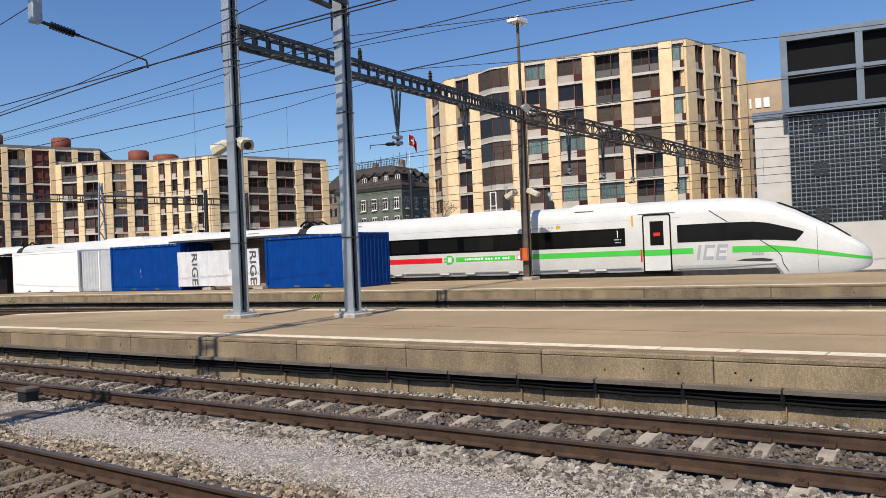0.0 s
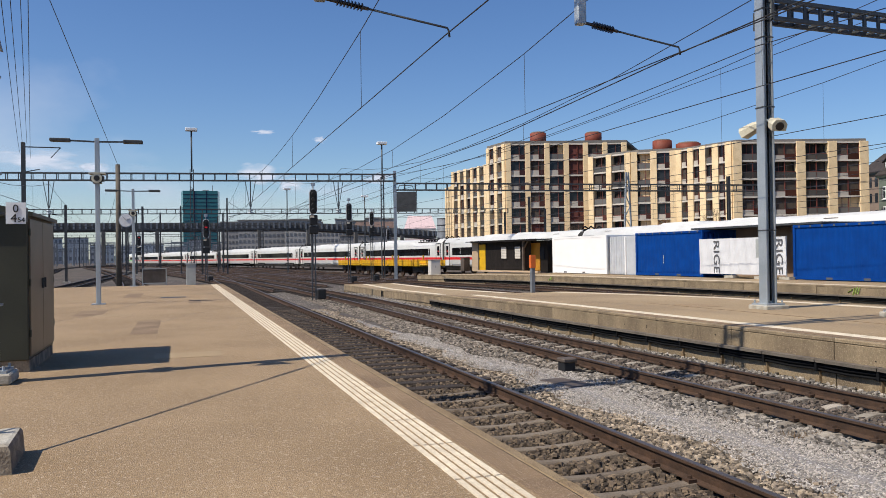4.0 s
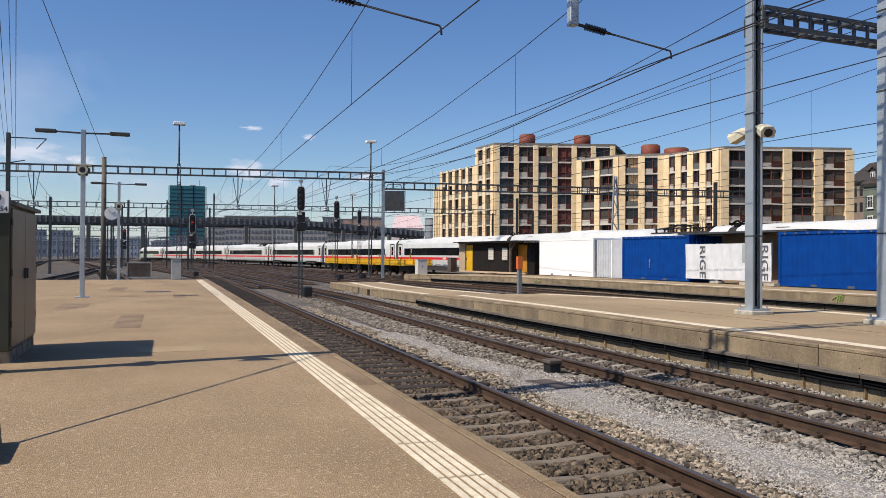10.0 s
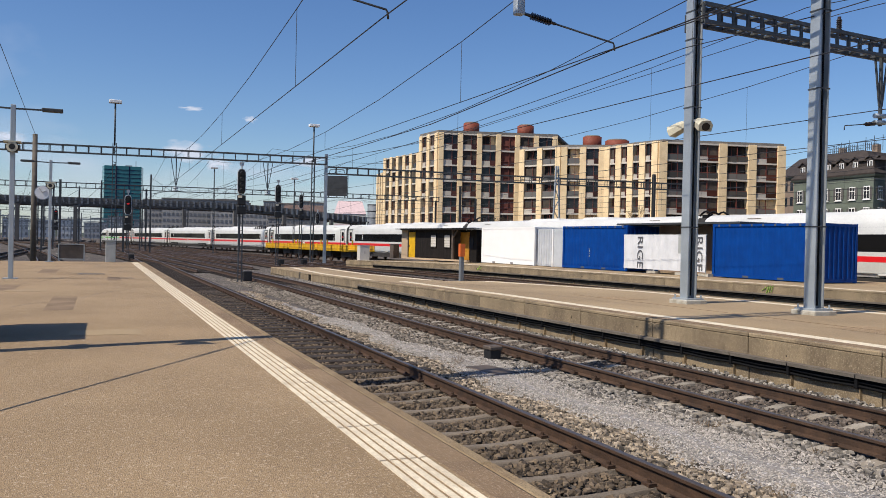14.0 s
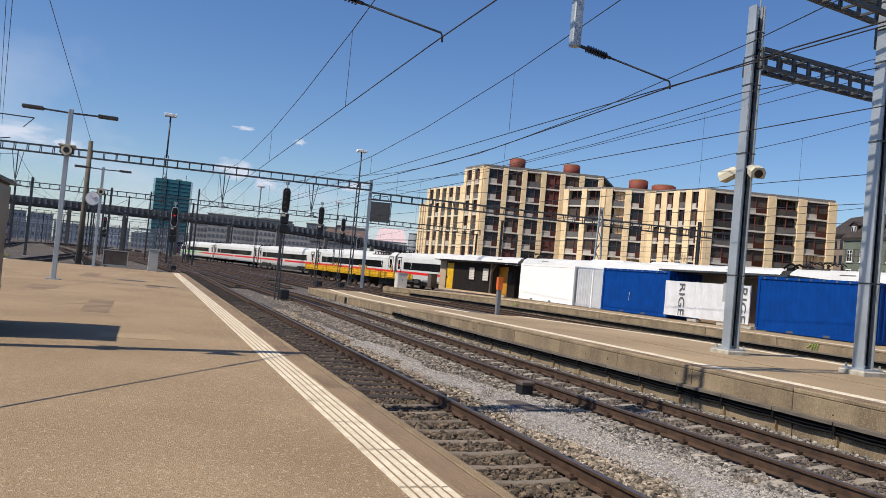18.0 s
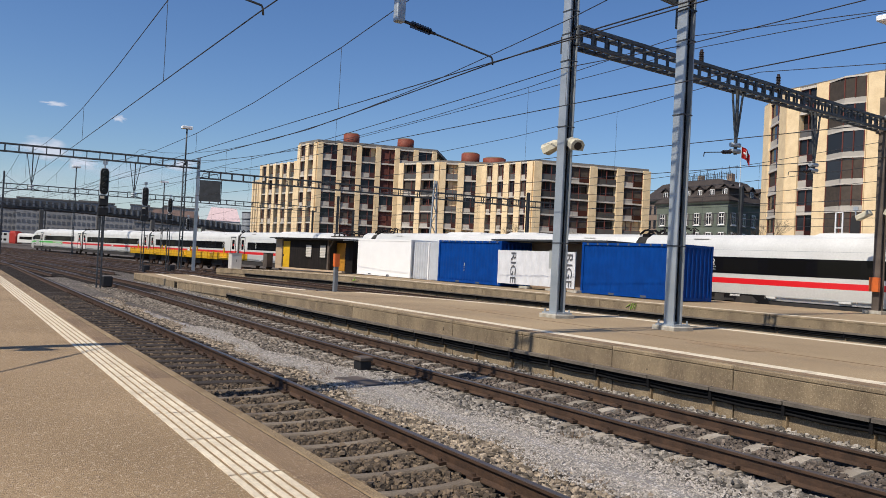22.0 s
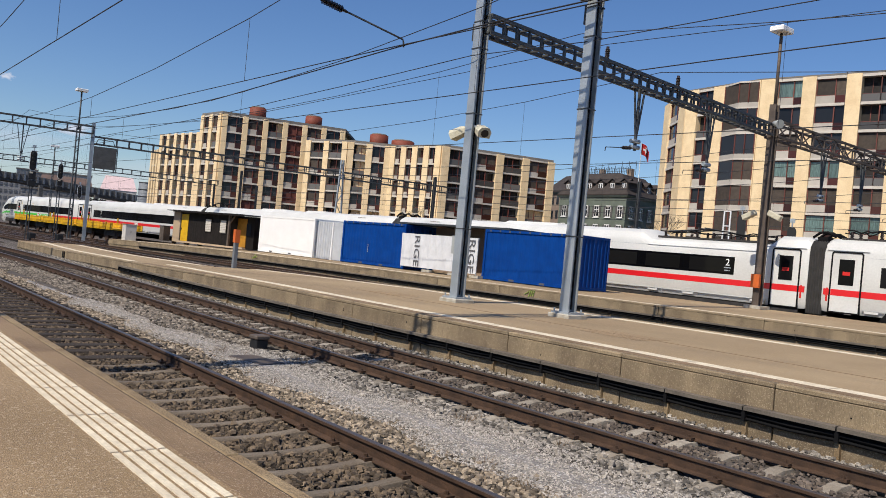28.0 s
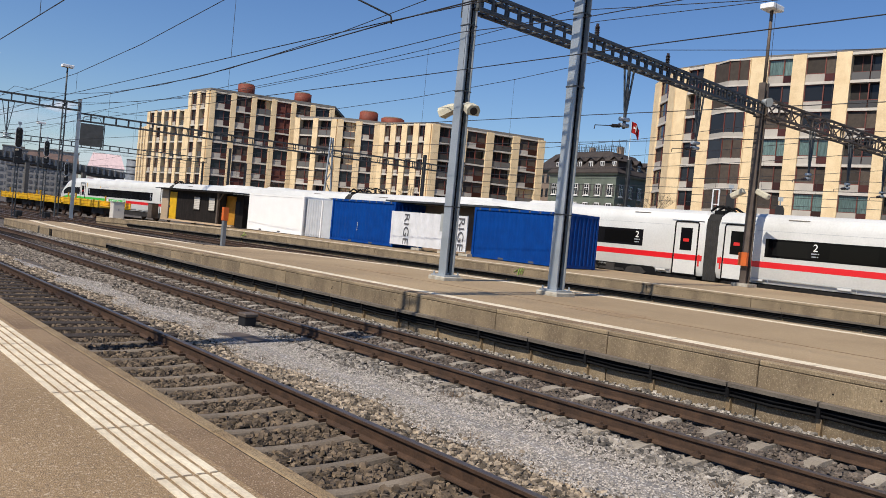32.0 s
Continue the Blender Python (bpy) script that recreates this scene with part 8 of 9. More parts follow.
def green_house():
    """An old grey green corner house: white windows with dark shutters, dormers, and a roof crowded with rails and masts."""
    A, C, D = (-112.4, 120.6), (-94.5, 119.4), (-96.2, 133.0)
    pts = [A, C, D, (-113.5, 134.0)]
    h = hip_house("town_house", "old grey green corner house with a dark mansard roof", pts, 14.6, 19.0, "greenwall", 0.62)
    for p, q, n in ((A, C, 6), (C, D, 4)):
        m, L = wall_frame(p, q)
        for k in range(n):
            x = L * (k + 0.55) / n
            for z in (3.4, 6.9, 10.5):
                bm = B()
                box(bm, x - 0.62, x + 0.62, -0.10, 0.1, z - 0.12, z + 2.15)
                box(bm, x - 0.8, x + 0.8, -0.20, 0.0, z - 0.25, z - 0.12)
                w = part("window", bm, M["whitepaint"], h, "white window with dark panes")
                w.matrix_basis = m
                for s in (-1, 1):
                    for z2, z3 in ((0.05, 1.3), (1.42, 1.98)):
                        bm = B()
                        box(bm, x + (0.07 if s > 0 else -0.52), x + (0.52 if s > 0 else -0.07), -0.125, -0.09, z + z2, z + z3)
                        part("pane", bm, M["winglass"], w)
                    bm = B()
                    box(bm, x + (0.66 if s > 0 else -1.12), x + (1.12 if s > 0 else -0.66), -0.12, -0.06, z, z + 2.0)
                    part("shutter", bm, M["darkclad"], h).matrix_basis = m
            if k < n - 0.5:
                bm = B()
                loft(bm, [[(x - 0.85, y, 15.5), (x + 0.85, y, 15.5), (x + 0.85, y, 17.1), (x, y, 17.7), (x - 0.85, y, 17.1)] for y in (0.55, 3.4)])
                bmesh.ops.recalc_face_normals(bm, faces=bm.faces)
                d = part("dormer", bm, M["slate"], h)
                d.matrix_basis = m
                bm = B()
                loft(bm, [[(x - 1.2, y, 17.0), (x, y, 17.85), (x + 1.2, y, 17.0), (x + 1.2, y, 17.12), (x, y, 17.98), (x - 1.2, y, 17.12)] for y in (0.3, 3.4)])
                bmesh.ops.recalc_face_normals(bm, faces=bm.faces)
                part("dormer_roof", bm, M["slate"], d)
                for s in (-0.28, 0.28):
                    bm = B()
                    box(bm, x + s - 0.24, x + s + 0.24, 0.48, 0.56, 15.7, 17.0)
                    part("dormer_window", bm, M["whitepaint"], d)
                    bm = B()
                    box(bm, x + s - 0.13, x + s + 0.13, 0.45, 0.49, 15.8, 16.9)
                    part("dormer_pane", bm, M["winglass"], d)
    m, L = wall_frame(A, C)
    rnd = random.Random(3)
    bm = B()
    for k in range(30):
        x = 2.6 + k * (L - 5) / 29
        beam(bm, (x, 3.4, 19.2), (x, 3.4, 20.2 + 0.5 * rnd.random()), 0.07, 0.07)
        if k % 4 == 0:
            beam(bm, (x, 5.0, 19.2), (x, 5.0, 21.0 + rnd.random()), 0.06, 0.06)
    for z in (19.7, 20.2):
        beam(bm, (2.6, 3.4, z), (L - 2.4, 3.4, z), 0.06, 0.06)
    part("roof_railing", bm, M["darksteel"], h).matrix_basis = m
    for x, y in ((4.5, 6.0), (11.5, 6.5)):
        bm = B()
        box(bm, x, x + 1.1, y, y + 0.9, 19.0, 20.6)
        part("chimney", bm, M["brownwall"], h).matrix_basis = m
    b3 = hip_house("town_house", "dark brown house between the apartment blocks", [(-131.5, 136), (-117, 131), (-110, 146), (-126, 152)], 16.8, 21.0, "brownwall", 0.6)
    m, L = wall_frame((-131.5, 136), (-117, 131))
    for k in range(6):
        for z in (4, 7.4, 10.8, 14):
            bm = B()
            box(bm, 1.4 + k * 2.3, 2.5 + k * 2.3, -0.06, 0.1, z, z + 1.9)
            part("window", bm, M["winglass"], b3).matrix_basis = m


def grey_hall():
    """The grey steel framed building with black panels over a mesh wall, and its neighbours."""
    a, b2 = (-19.5, 92), (22, 99)
    h = tagged(new("office_building"), "blue grey steel building with black panels over a mesh facade", "building")
    m, L = wall_frame(a, b2)
    bm = B()
    box(bm, 0.3, L, 0.5, 25, GROUND, 14.6)
    box(bm, 0.3, L, 0.5, 25, 14.6, 22.8)
    part("core", bm, M["black"], h).matrix_basis = m
    for x in (-0.2, 7.0, 14.2, 21.4, 28.6, 35.8):
        bm = B()
        box(bm, x, x + 0.7, -0.6, 0.6, 15.0, 23.2)
        part("frame_post", bm, M["greysteel"], h).matrix_basis = m
    for z, d in ((14.8, 0.7), (18.9, 0.4), (22.6, 0.9)):
        bm = B()
        box(bm, -0.2, L, -0.62, 0.6, z, z + d)
        part("frame_rail", bm, M["greysteel"], h).matrix_basis = m
    for k in range(5):
        for z in (15.55, 19.35):
            bm = B()
            box(bm, 0.55 + k * 7.2, 6.95 + k * 7.2, 0.1, 0.5, z, z + 3.2)
            part("panel", bm, M["black"], h).matrix_basis = m
    bars, cells = B(), B()
    for k in range(84):
        box(bars, 0.3 + k * 0.48, 0.36 + k * 0.48, -0.05, 0.05, 1.0, 14.4)
    for k in range(28):
        box(bars, 0.3, L, -0.06, 0.04, 1.0 + k * 0.48, 1.06 + k * 0.48)
    part("mesh_grid", bars, M["meshpale"], h, "pale square mesh in front of the wall").matrix_basis = m
    bm = B()
    box(bm, 0.3, L, 0.2, 0.5, GROUND, 14.5)
    part("mesh_wall", bm, M["mesh"], h).matrix_basis = m
    for x in (2.6, 8.8, 15.0, 21.0):
        for z in (3.2, 8.0, 12.6):
            bm = B()
            for i in range(2):
                for j in range(2):
                    box(bm, x + i * 0.75, x + i * 0.75 + 0.65, -0.12, 0.3, z + j * 0.75, z + j * 0.75 + 0.65)
            part("window", bm, M["winglass"], h).matrix_basis = m
    bm = B()
    box(bm, -3.2, 0.25, 1.0, 20, GROUND, 14.7)
    part("side_wall", bm, M["palewall"], h).matrix_basis = m
    bm = B()
    box(bm, -3.4, 0.3, 0.8, 20, 14.7, 15.5)
    part("side_cap", bm, M["greysteel"], h).matrix_basis = m
    n = tagged(new("office_building"), "beige office building with brown lower floors", "building")
    m, L = wall_frame((-32.0, 121), (-17, 124))
    for z0, z1, q, y in ((GROUND, 18.2, "brownwall", 0.0), (18.2, 24.6, "beige", -0.3)):
        bm = B()
        box(bm, 0, L, y, 18, z0, z1)
        part("wall", bm, M[q], n).matrix_basis = m
    for f in range(7):
        for x in (1.7, 4.6, 7.5, 10.4):
            bm = B()
            box(bm, x, x + 1.7, -0.08, 0.2, 1.6 + f * 2.55, 3.4 + f * 2.55)
            w = part("window", bm, M["winglass"], n)
            w.matrix_basis = m
    bm = B()
    for k, (x, w) in enumerate(((1.0, 0.25), (1.5, 0.25), (2.3, 0.8), (3.4, 0.8))):
        box(bm, x, x + w, -0.42, -0.32, 20.6, 22.0)
    part("sign_bars", bm, M["whitepaint"], n, "pale sign shapes on the wall").matrix_basis = m
    bm = B()
    box(bm, 9.2, 10.2, -0.42, -0.32, 21.2, 22.8)
    part("sign_bars", bm, M["ink"], n).matrix_basis = m
    bm = B()
    box(bm, 6, 9, 4, 7, 24.6, 26.4)
    part("roof_box", bm, M["roofgrey"], n).matrix_basis = m
    # guard wall behind the train's track
    bm = B()
    box(bm, -22, 60, 60, 60.4, GROUND, 2.4)
    one("boundary_wall", bm, M["palewall"], "pale boundary wall behind the tracks", "wall", kind="structure")


def far_building(x, y, w, d, h, label, material="farbld", rows=5, cols=9, rz=None):
    """A plain far building with a grid of windows facing the station."""
    ang = math.degrees(math.atan2(y, x)) - 90 if rz is None else rz
    c = thing("far_building", x, y, GROUND, ang, label, "building", "far buildings")
    bm = B()
    box(bm, -w / 2, w / 2, 0, d, 0, h)
    part("wall", bm, M[material], c)
    bm = B()
    box(bm, -w / 2 - 0.3, w / 2 + 0.3, -0.3, d + 0.3, h, h + 0.6)
    part("roof", bm, M["roofgrey"], c)
    ww, hh = w / cols, h / rows
    me = []
    if d < 13:
        bm = B()
        for i in range(cols):
            for j in range(rows):
                x0, z0 = -w / 2 + ww * (i + 0.22), hh * (j + 0.35)
                box(bm, x0, x0 + ww * 0.56, -0.15, 0.05, z0, z0 + hh * 0.45)
        part("glazing", bm, M["farglass"], c)["kind"] = "stuff"
        return c
    for i in range(cols):
        for j in range(rows):
            if not me:
                bm = B()
                box(bm, 0, ww * 0.56, -0.15, 0.05, 0, hh * 0.45)
                me.append(mesh_of(bm, "window", M["winglass"]))
            part("window", me[0], None, c).matrix_basis = Matrix.Translation((-w / 2 + ww * (i + 0.22), 0, hh * (j + 0.35)))
    return c


def corner_block(a, b, c2, h, mt, lab, rows, cols):
    """A building over three plan corners; its wall from a to b carries the windows."""
    bld = tagged(new("far_building"), lab, "building", "far buildings")
    bm = B()
    prism(bm, [a, b, c2, (a[0] + c2[0] - b[0], a[1] + c2[1] - b[1])], GROUND, h)
    part("wall", bm, M[mt], bld)
    for (p, q), n in (((a, b), cols), ((b, c2), cols + 2)):
        m, L = wall_frame(p, q)
        ww, hh = L / n, (h - GROUND) / rows
        bm = B()
        box(bm, 0, ww * 0.6, -0.12, 0.1, 0, hh * 0.42)
        me = mesh_of(bm, "window", M["winglass"])
        for i in range(n):
            for j in range(1, rows):
                part("window", me, None, bld).matrix_basis = m @ Matrix.Translation((ww * (i + 0.2), 0, GROUND + hh * (j + 0.3)))
    m, L = wall_frame(a, b)
    bm = B()
    box(bm, -0.2, L + 0.2, -0.2, 0.3, h, h + 0.5)
    part("parapet", bm, M[mt], bld).matrix_basis = m


def polar(bearing, d):
    a = radians(bearing)
    return -math.sin(a) * d, math.cos(a) * d


def far_city():
    # teal glass tower
    x, y = polar(88.55, 800)
    c = thing("office_tower", x, y, GROUND, 88.55, "tall teal glass office tower", "tower")
    bm = B()
    prism(bm, [(-16, 0), (16, 0), (18, 14), (16, 28), (-16, 28), (-18, 14)], 0, 58)
    prism(bm, [(-16, 0), (16, 0), (18, 14), (16, 28), (-16, 28), (-18, 14)], 58.0, 67.5)
    part("shaft", bm, M["teal"], c)
    for k in range(17):
        bm = B()
        box(bm, -16.1, 16.1, -0.2, 0.1, 3.6 * k + 6, 3.6 * k + 6.5)
        part("floor_band", bm, M["dblue"], c)
    for x0 in (-5.4, 5.4):
        bm = B()
        box(bm, x0 - 0.4, x0 + 0.4, -0.35, 0.1, 0, 67.4)
        part("facet_edge", bm, M["dblue"], c)
    for x0, w, h2 in ((-9, 3, 2.2), (2, 6, 1.6), (11, 0.5, 6)):
        bm = B()
        box(bm, x0, x0 + w, 8, 12, 67.5, 67.5 + h2)
        part("roof_unit", bm, M["farbld"], c)
    # road viaduct across the yard
    v = tagged(new("road_viaduct"), "dark concrete road viaduct across the yard", "viaduct", kind="structure")
    run = ((-320, -180, 1.5), (-310, -60, 1.5), (-305.5, 42, 1.5), (-304, 60, 0.7), (-301, 97, -2.2))
    bm = B()
    loft(bm, [[(x0, y0, 10.3 + h), (x0 - 14, y0, 10.3 + h), (x0 - 14, y0, 11.2 + h), (x0, y0, 11.2 + h)] for x0, y0, h in run])
    part("deck", bm, M["bridge"], v)
    bm = B()
    loft(bm, [[(x0 + 0.4, y0, 11.2 + h), (x0, y0, 11.2 + h), (x0, y0, 13.2 + h), (x0 + 0.4, y0, 13.2 + h)] for x0, y0, h in run])
    part("parapet", bm, M["bridge"], v)
    bm = B()
    for k in range(139):
        yy = -178 + k * 1.98
        xx, h = (float(np.interp(yy, [r[1] for r in run], [r[j] for r in run])) for j in (0, 2))
        box(bm, xx + 0.42, xx + 0.75, yy, yy + 0.6, 11.0 + h, 13.2 + h)
    box(bm, -300.5, -300.2, 96.2, 97.0, 9, 11.2)
    part("facing_ribs", bm, M["hazemast"], v)["kind"] = "stuff"
    for k in range(15):
        bm = B()
        yy = -170 + k * 18
        box(bm, -318 + k * 1.2, -316 + k * 1.2, yy, yy + 1.2, GROUND, 10.35 + float(np.interp(yy, [r[1] for r in run], [r[2] for r in run])))
        part("pier", bm, M["bridge"], v)
    # buildings behind
    for b, d, w, h, rows, cols, lab in (
            (84.9, 420, 34, 24, 6, 10, "long pale office block behind the viaduct"), (83.2, 400, 40, 24, 6, 10, "grey white block of flats"), (80.3, 380, 34, 20, 5, 9, "grey white block of flats"),
            (77.2, 345, 22, 13, 4, 6, "grey office block beside the yard"), (79.0, 470, 40, 24, 7, 10, "pale flats behind the viaduct")):
        x, y = polar(b, d)
        far_building(x, y, w, 12.5, h * 0.85, lab, "farbld", rows + 1, cols * 2, b)
    x, y = polar(73.3, 340)
    c = thing("yard_shed", x, y, GROUND, 73.3, "white hall with a pale pink hipped roof behind the viaduct", "hall")
    bm = B()
    box(bm, -6.6, 6.6, 0, 16, 0, 13.8)
    part("wall", bm, M["palewall"], c)
    for k in range(6):
        bm = B()
        box(bm, -6.65, 6.65, -0.1, 0.0, 4.0 + k * 1.6, 4.5 + k * 1.6)
        part("wall_band", bm, M["pink"], c)
    bm = B()
    loft(bm, [[(-6.8, -0.2, 13.8), (6.8, -0.2, 13.8), (6.8, 16.2, 13.8), (-6.8, 16.2, 13.8)], [(-5.2, 4, 19.4), (5.0, 4, 19.4), (5.0, 12, 19.4), (-5.2, 12, 19.4)]])
    part("roof", bm, M["pink"], c)
    x, y = polar(76.4, 350)
    c = thing("brown_roofed_house", x, y, GROUND, 76.4, "long house with a brown hipped roof behind the viaduct", "building")
    bm = B()
    box(bm, -10, 9, 0, 12, 0, 12.5)
    part("wall", bm, M["farbld"], c)
    bm = B()
    loft(bm, [[(-10.5, -0.5, 12.5), (9.5, -0.5, 12.5), (9.5, 12.5, 12.5), (-10.5, 12.5, 12.5)], [(-9.3, 5, 17.6), (8.5, 5, 17.6), (8.5, 7, 17.6), (-9.3, 7, 17.6)]])
    part("roof", bm, M["brownroof"], c)
    x, y = polar(71.6, 240)
    c = thing("grey_silo", x, y, GROUND, 0, "grey round silo beside the yard", "silo")
    bm = B()
    rod(bm, (0, 0, 0), (0, 0, 13.4), 2.0, 24)
    part("drum", bm, M["hazemast"], c)
    for k in range(7):
        bm = B()
        rod(bm, (0, 0, 1.4 + k * 1.95), (0, 0, 1.65 + k * 1.95), 2.06, 24)
        part("band", bm, M["darksteel"], c)
    # dark board on the gantry
    c = thing("gantry_board", -78.9, 22.25, 5.95, 73, "dark grey board hanging on the gantry", "board")
    bm = B()
    box(bm, -1.0, 1.0, -0.1, 0.1, 0.0, 2.05)
    part("panel", bm, M["darksteel"], c)
    bm = B()
    for s in (-1, 1):
        beam(bm, (s * 1.06, 0, -0.2), (s * 1.06, 0, 2.3), 0.08, 0.08)
    beam(bm, (-1.3, 0, 2.2), (1.3, 0, 2.2), 0.08, 0.08)
    tube(bm, [(-0.9, 0, 2.2), (-0.7, 0, 2.7), (0.6, 0, 2.7), (0.8, 0, 2.2)], 0.04, 6)
    part("hanger", bm, M["truss"], c)
    # left side: concrete buildings and a tall pole
    bld = tagged(new("far_building"), "pale concrete building with dark window strips and a dark top storey", "building", "far buildings")
    P, Q, R2 = (-152.5, -61.0), (-144.0, -42.2), (-206.0, -51.5)
    bm = B()
    prism(bm, [P, Q, R2, (R2[0] - 8, R2[1] - 16)], GROUND, 18.4)
    part("wall", bm, M["concwall"], bld)
    m, L = wall_frame(P, Q)
    for z in (2.5, 5.9, 9.3, 12.7):
        for x0, x1 in ((2.0, 9.5), (11.5, 19.8)):
            bm = B()
            box(bm, x0, x1, -0.05, 0.3, z, z + 1.25)
            part("window_strip", bm, M["winglass"], bld).matrix_basis = m
            bm = B()
            box(bm, x1 - 0.9, x1 + 0.5, -0.35, 0.05, z + 0.1, z + 1.1)
            part("blind_box", bm, M["concwall"], bld).matrix_basis = m
    m2, L2 = wall_frame(Q, R2)
    for k in range(11):
        bm = B()
        box(bm, 4 + k * 1.9, 5.1 + k * 1.9, -0.05, 0.3, 15.2, 16.1)
        part("small_window", bm, M["spandrel"], bld).matrix_basis = m2
    for x0, z in ((16, 6.5), (20, 10.0), (27, 6.5)):
        bm = B()
        box(bm, x0, x0 + 2.4, -0.05, 0.3, z, z + 1.3)
        part("window", bm, M["winglass"], bld).matrix_basis = m2
    bm = B()
    prism(bm, [(-158.5, -64), (-149.8, -44.2), (-168, -47.6), (-176, -66)], 18.4, 23.4)
    part("top_storey", bm, M["darkclad"], bld, "dark clad top storey")
    m3, L3 = wall_frame((-158.5, -64), (-149.8, -44.2))
    for k in range(6):
        bm = B()
        box(bm, 1.0 + k * 3.5, 2.9 + k * 3.5, -0.12, 0.2, 19.6, 22.2)
        part("window", bm, M["winglass"], bld).matrix_basis = m3
    m3, L3 = wall_frame((-149.8, -44.2), (-168, -47.6))
    for k in range(5):
        bm = B()
        box(bm, 1.2 + k * 3.4, 3.0 + k * 3.4, -0.12, 0.2, 19.6, 22.2)
        part("window", bm, M["winglass"], bld).matrix_basis = m3
    c = tagged(new("far_building"), "cantilevered concrete wing with a long balcony slab", "building", "far buildings")
    m4, L4 = wall_frame((-166.5, -42.6), (-167.0, -34.2))
    for x0, x1, y0, y1, z0, z1, mt in ((0.5, 6.0, 2.0, 16, GROUND, 8.6, "darkclad"), (-1.5, 6.6, -0.5, 16, 8.6, 10.0, "spandrel"), (-1.5, 8.0, -1.0, 16, 12.3, 13.0, "concwall"), (0, 6.2, 1.2, 15, 10.0, 12.3, "darkclad"), (-2.5, 4.0, 3, 15, 13.0, 15.4, "spandrel")):
        bm = B()
        box(bm, x0, x1, y0, y1, z0, z1)
        part("slab", bm, M[mt], c).matrix_basis = m4
    corner_block((-229.5, -61.6), (-228.5, -52.0), (-256, -55.0), 24.6, "whitewall", "white block of flats with dark windows", 8, 4)
    c = tagged(new("roof_rooms"), "sloping white roof rooms on the flats", "roof room")
    for y0 in (-61.0, -56.0):
        bm = B()
        loft(bm, [[(-233, y0 + d, 25.1), (-240, y0 + d, 25.1), (-240, y0 + d, 26.2 + e), (-233, y0 + d, 26.2 + e)] for d, e in ((0, 2.2), (3.6, 0.0))])
        part("room", bm, M["darkclad"], c)
    x, y = polar(106.4, 150)
    c = thing("antenna_pole", x, y, GROUND, 0, "very tall brown pole with small lamps", "mast")
    bm = B()
    rod(bm, (0, 0, 0), (0, 0, 45.5), 0.42, 10, 0.28)
    part("pole", bm, M["rustmast"], c)
    for k in range(6):
        bm = B()
        box(bm, -0.15, 0.35, 0.25, 0.95, 25 + k * 2.5, 25.4 + k * 2.5)
        box(bm, -0.05, 0.1, 0.2, 1.2, 24.8 + k * 2.5, 24.95 + k * 2.5)
        part("lamp", bm, M["darksteel"], c)
    # long low blocks far beyond the yard, and low wooded hills
    # the blocks' pale wall colour carries the haze
    rnd = random.Random(17)
    for k in range(15):
        bb = 85.5 + k * 1.55
        d = rnd.uniform(560, 760)
        x, y = polar(bb, d)
        far_building(x, y, d * 0.025, 12, d * rnd.uniform(0.016, 0.029), "pale hazy block beyond the yard", "farpale", 3, 6, bb)
    for k in range(9):
        bb = 75.6 + k * 1.05
        d = rnd.uniform(430, 520)
        x, y = polar(bb, d)
        far_building(x, y, d * 0.021, 12, d * rnd.uniform(0.035, 0.052), "grey white town block behind the viaduct", "farbld", 6, 7, bb)
    for i, (b0, b1, d, h) in enumerate(((66, 96, 1900, 52), (30, 50, 900, 36))):
        bm = B()
        lo, up = [], []
        n = 60
        for k in range(n + 1):
            b = b0 + (b1 - b0) * k / n
            hh = h * (0.55 + 0.35 * math.sin(k * 0.23 + i) + 0.08 * math.sin(k * 1.1)) * min(1, 6 * k / n, 6 * (n - k) / n + 0.02)
            x, y = polar(b, d)
            x2, y2 = polar(b, d + 260)
            lo.append(bm.verts.new((x, y, GROUND))), up.append(bm.verts.new((x2, y2, GROUND + hh)))
        for k in range(n):
            bm.faces.new((lo[k], lo[k + 1], up[k + 1], up[k])).smooth = True
        one("wooded_hill", bm, M["leaf"], "dark wooded hill on the horizon", "hill", kind="structure")


def bare_tree(x, y, h, seed, label):
    rnd = random.Random(seed)
    c = thing("tree", x, y, GROUND, 0, label, "tree", "bare trees")
    tr, cr = B(), B()
    rod(tr, (0, 0, 0), (0.1, 0, h * 0.35), 0.16, 7, 0.11)
    part("trunk", tr, M["bark"], c)

    def grow(p, d, L, r, lv):
        q = p + d * L
        rod(cr, p, q, r, 5 if lv < 2 else 3, r * 0.6)
        if lv < 4:
            for k in range(3 if lv else 5):
                e = (d + Vector((rnd.uniform(-0.8, 0.8), rnd.uniform(-0.8, 0.8), rnd.uniform(-0.1, 0.6)))).normalized()
                grow(q, e, L * rnd.uniform(0.6, 0.8), r * 0.55, lv + 1)
    grow(Vector((0.1, 0, h * 0.35)), Vector((0, 0, 1)), h * 0.2, 0.09, 0)
    part("crown", cr, M["bark"], c, "bare spring branches")


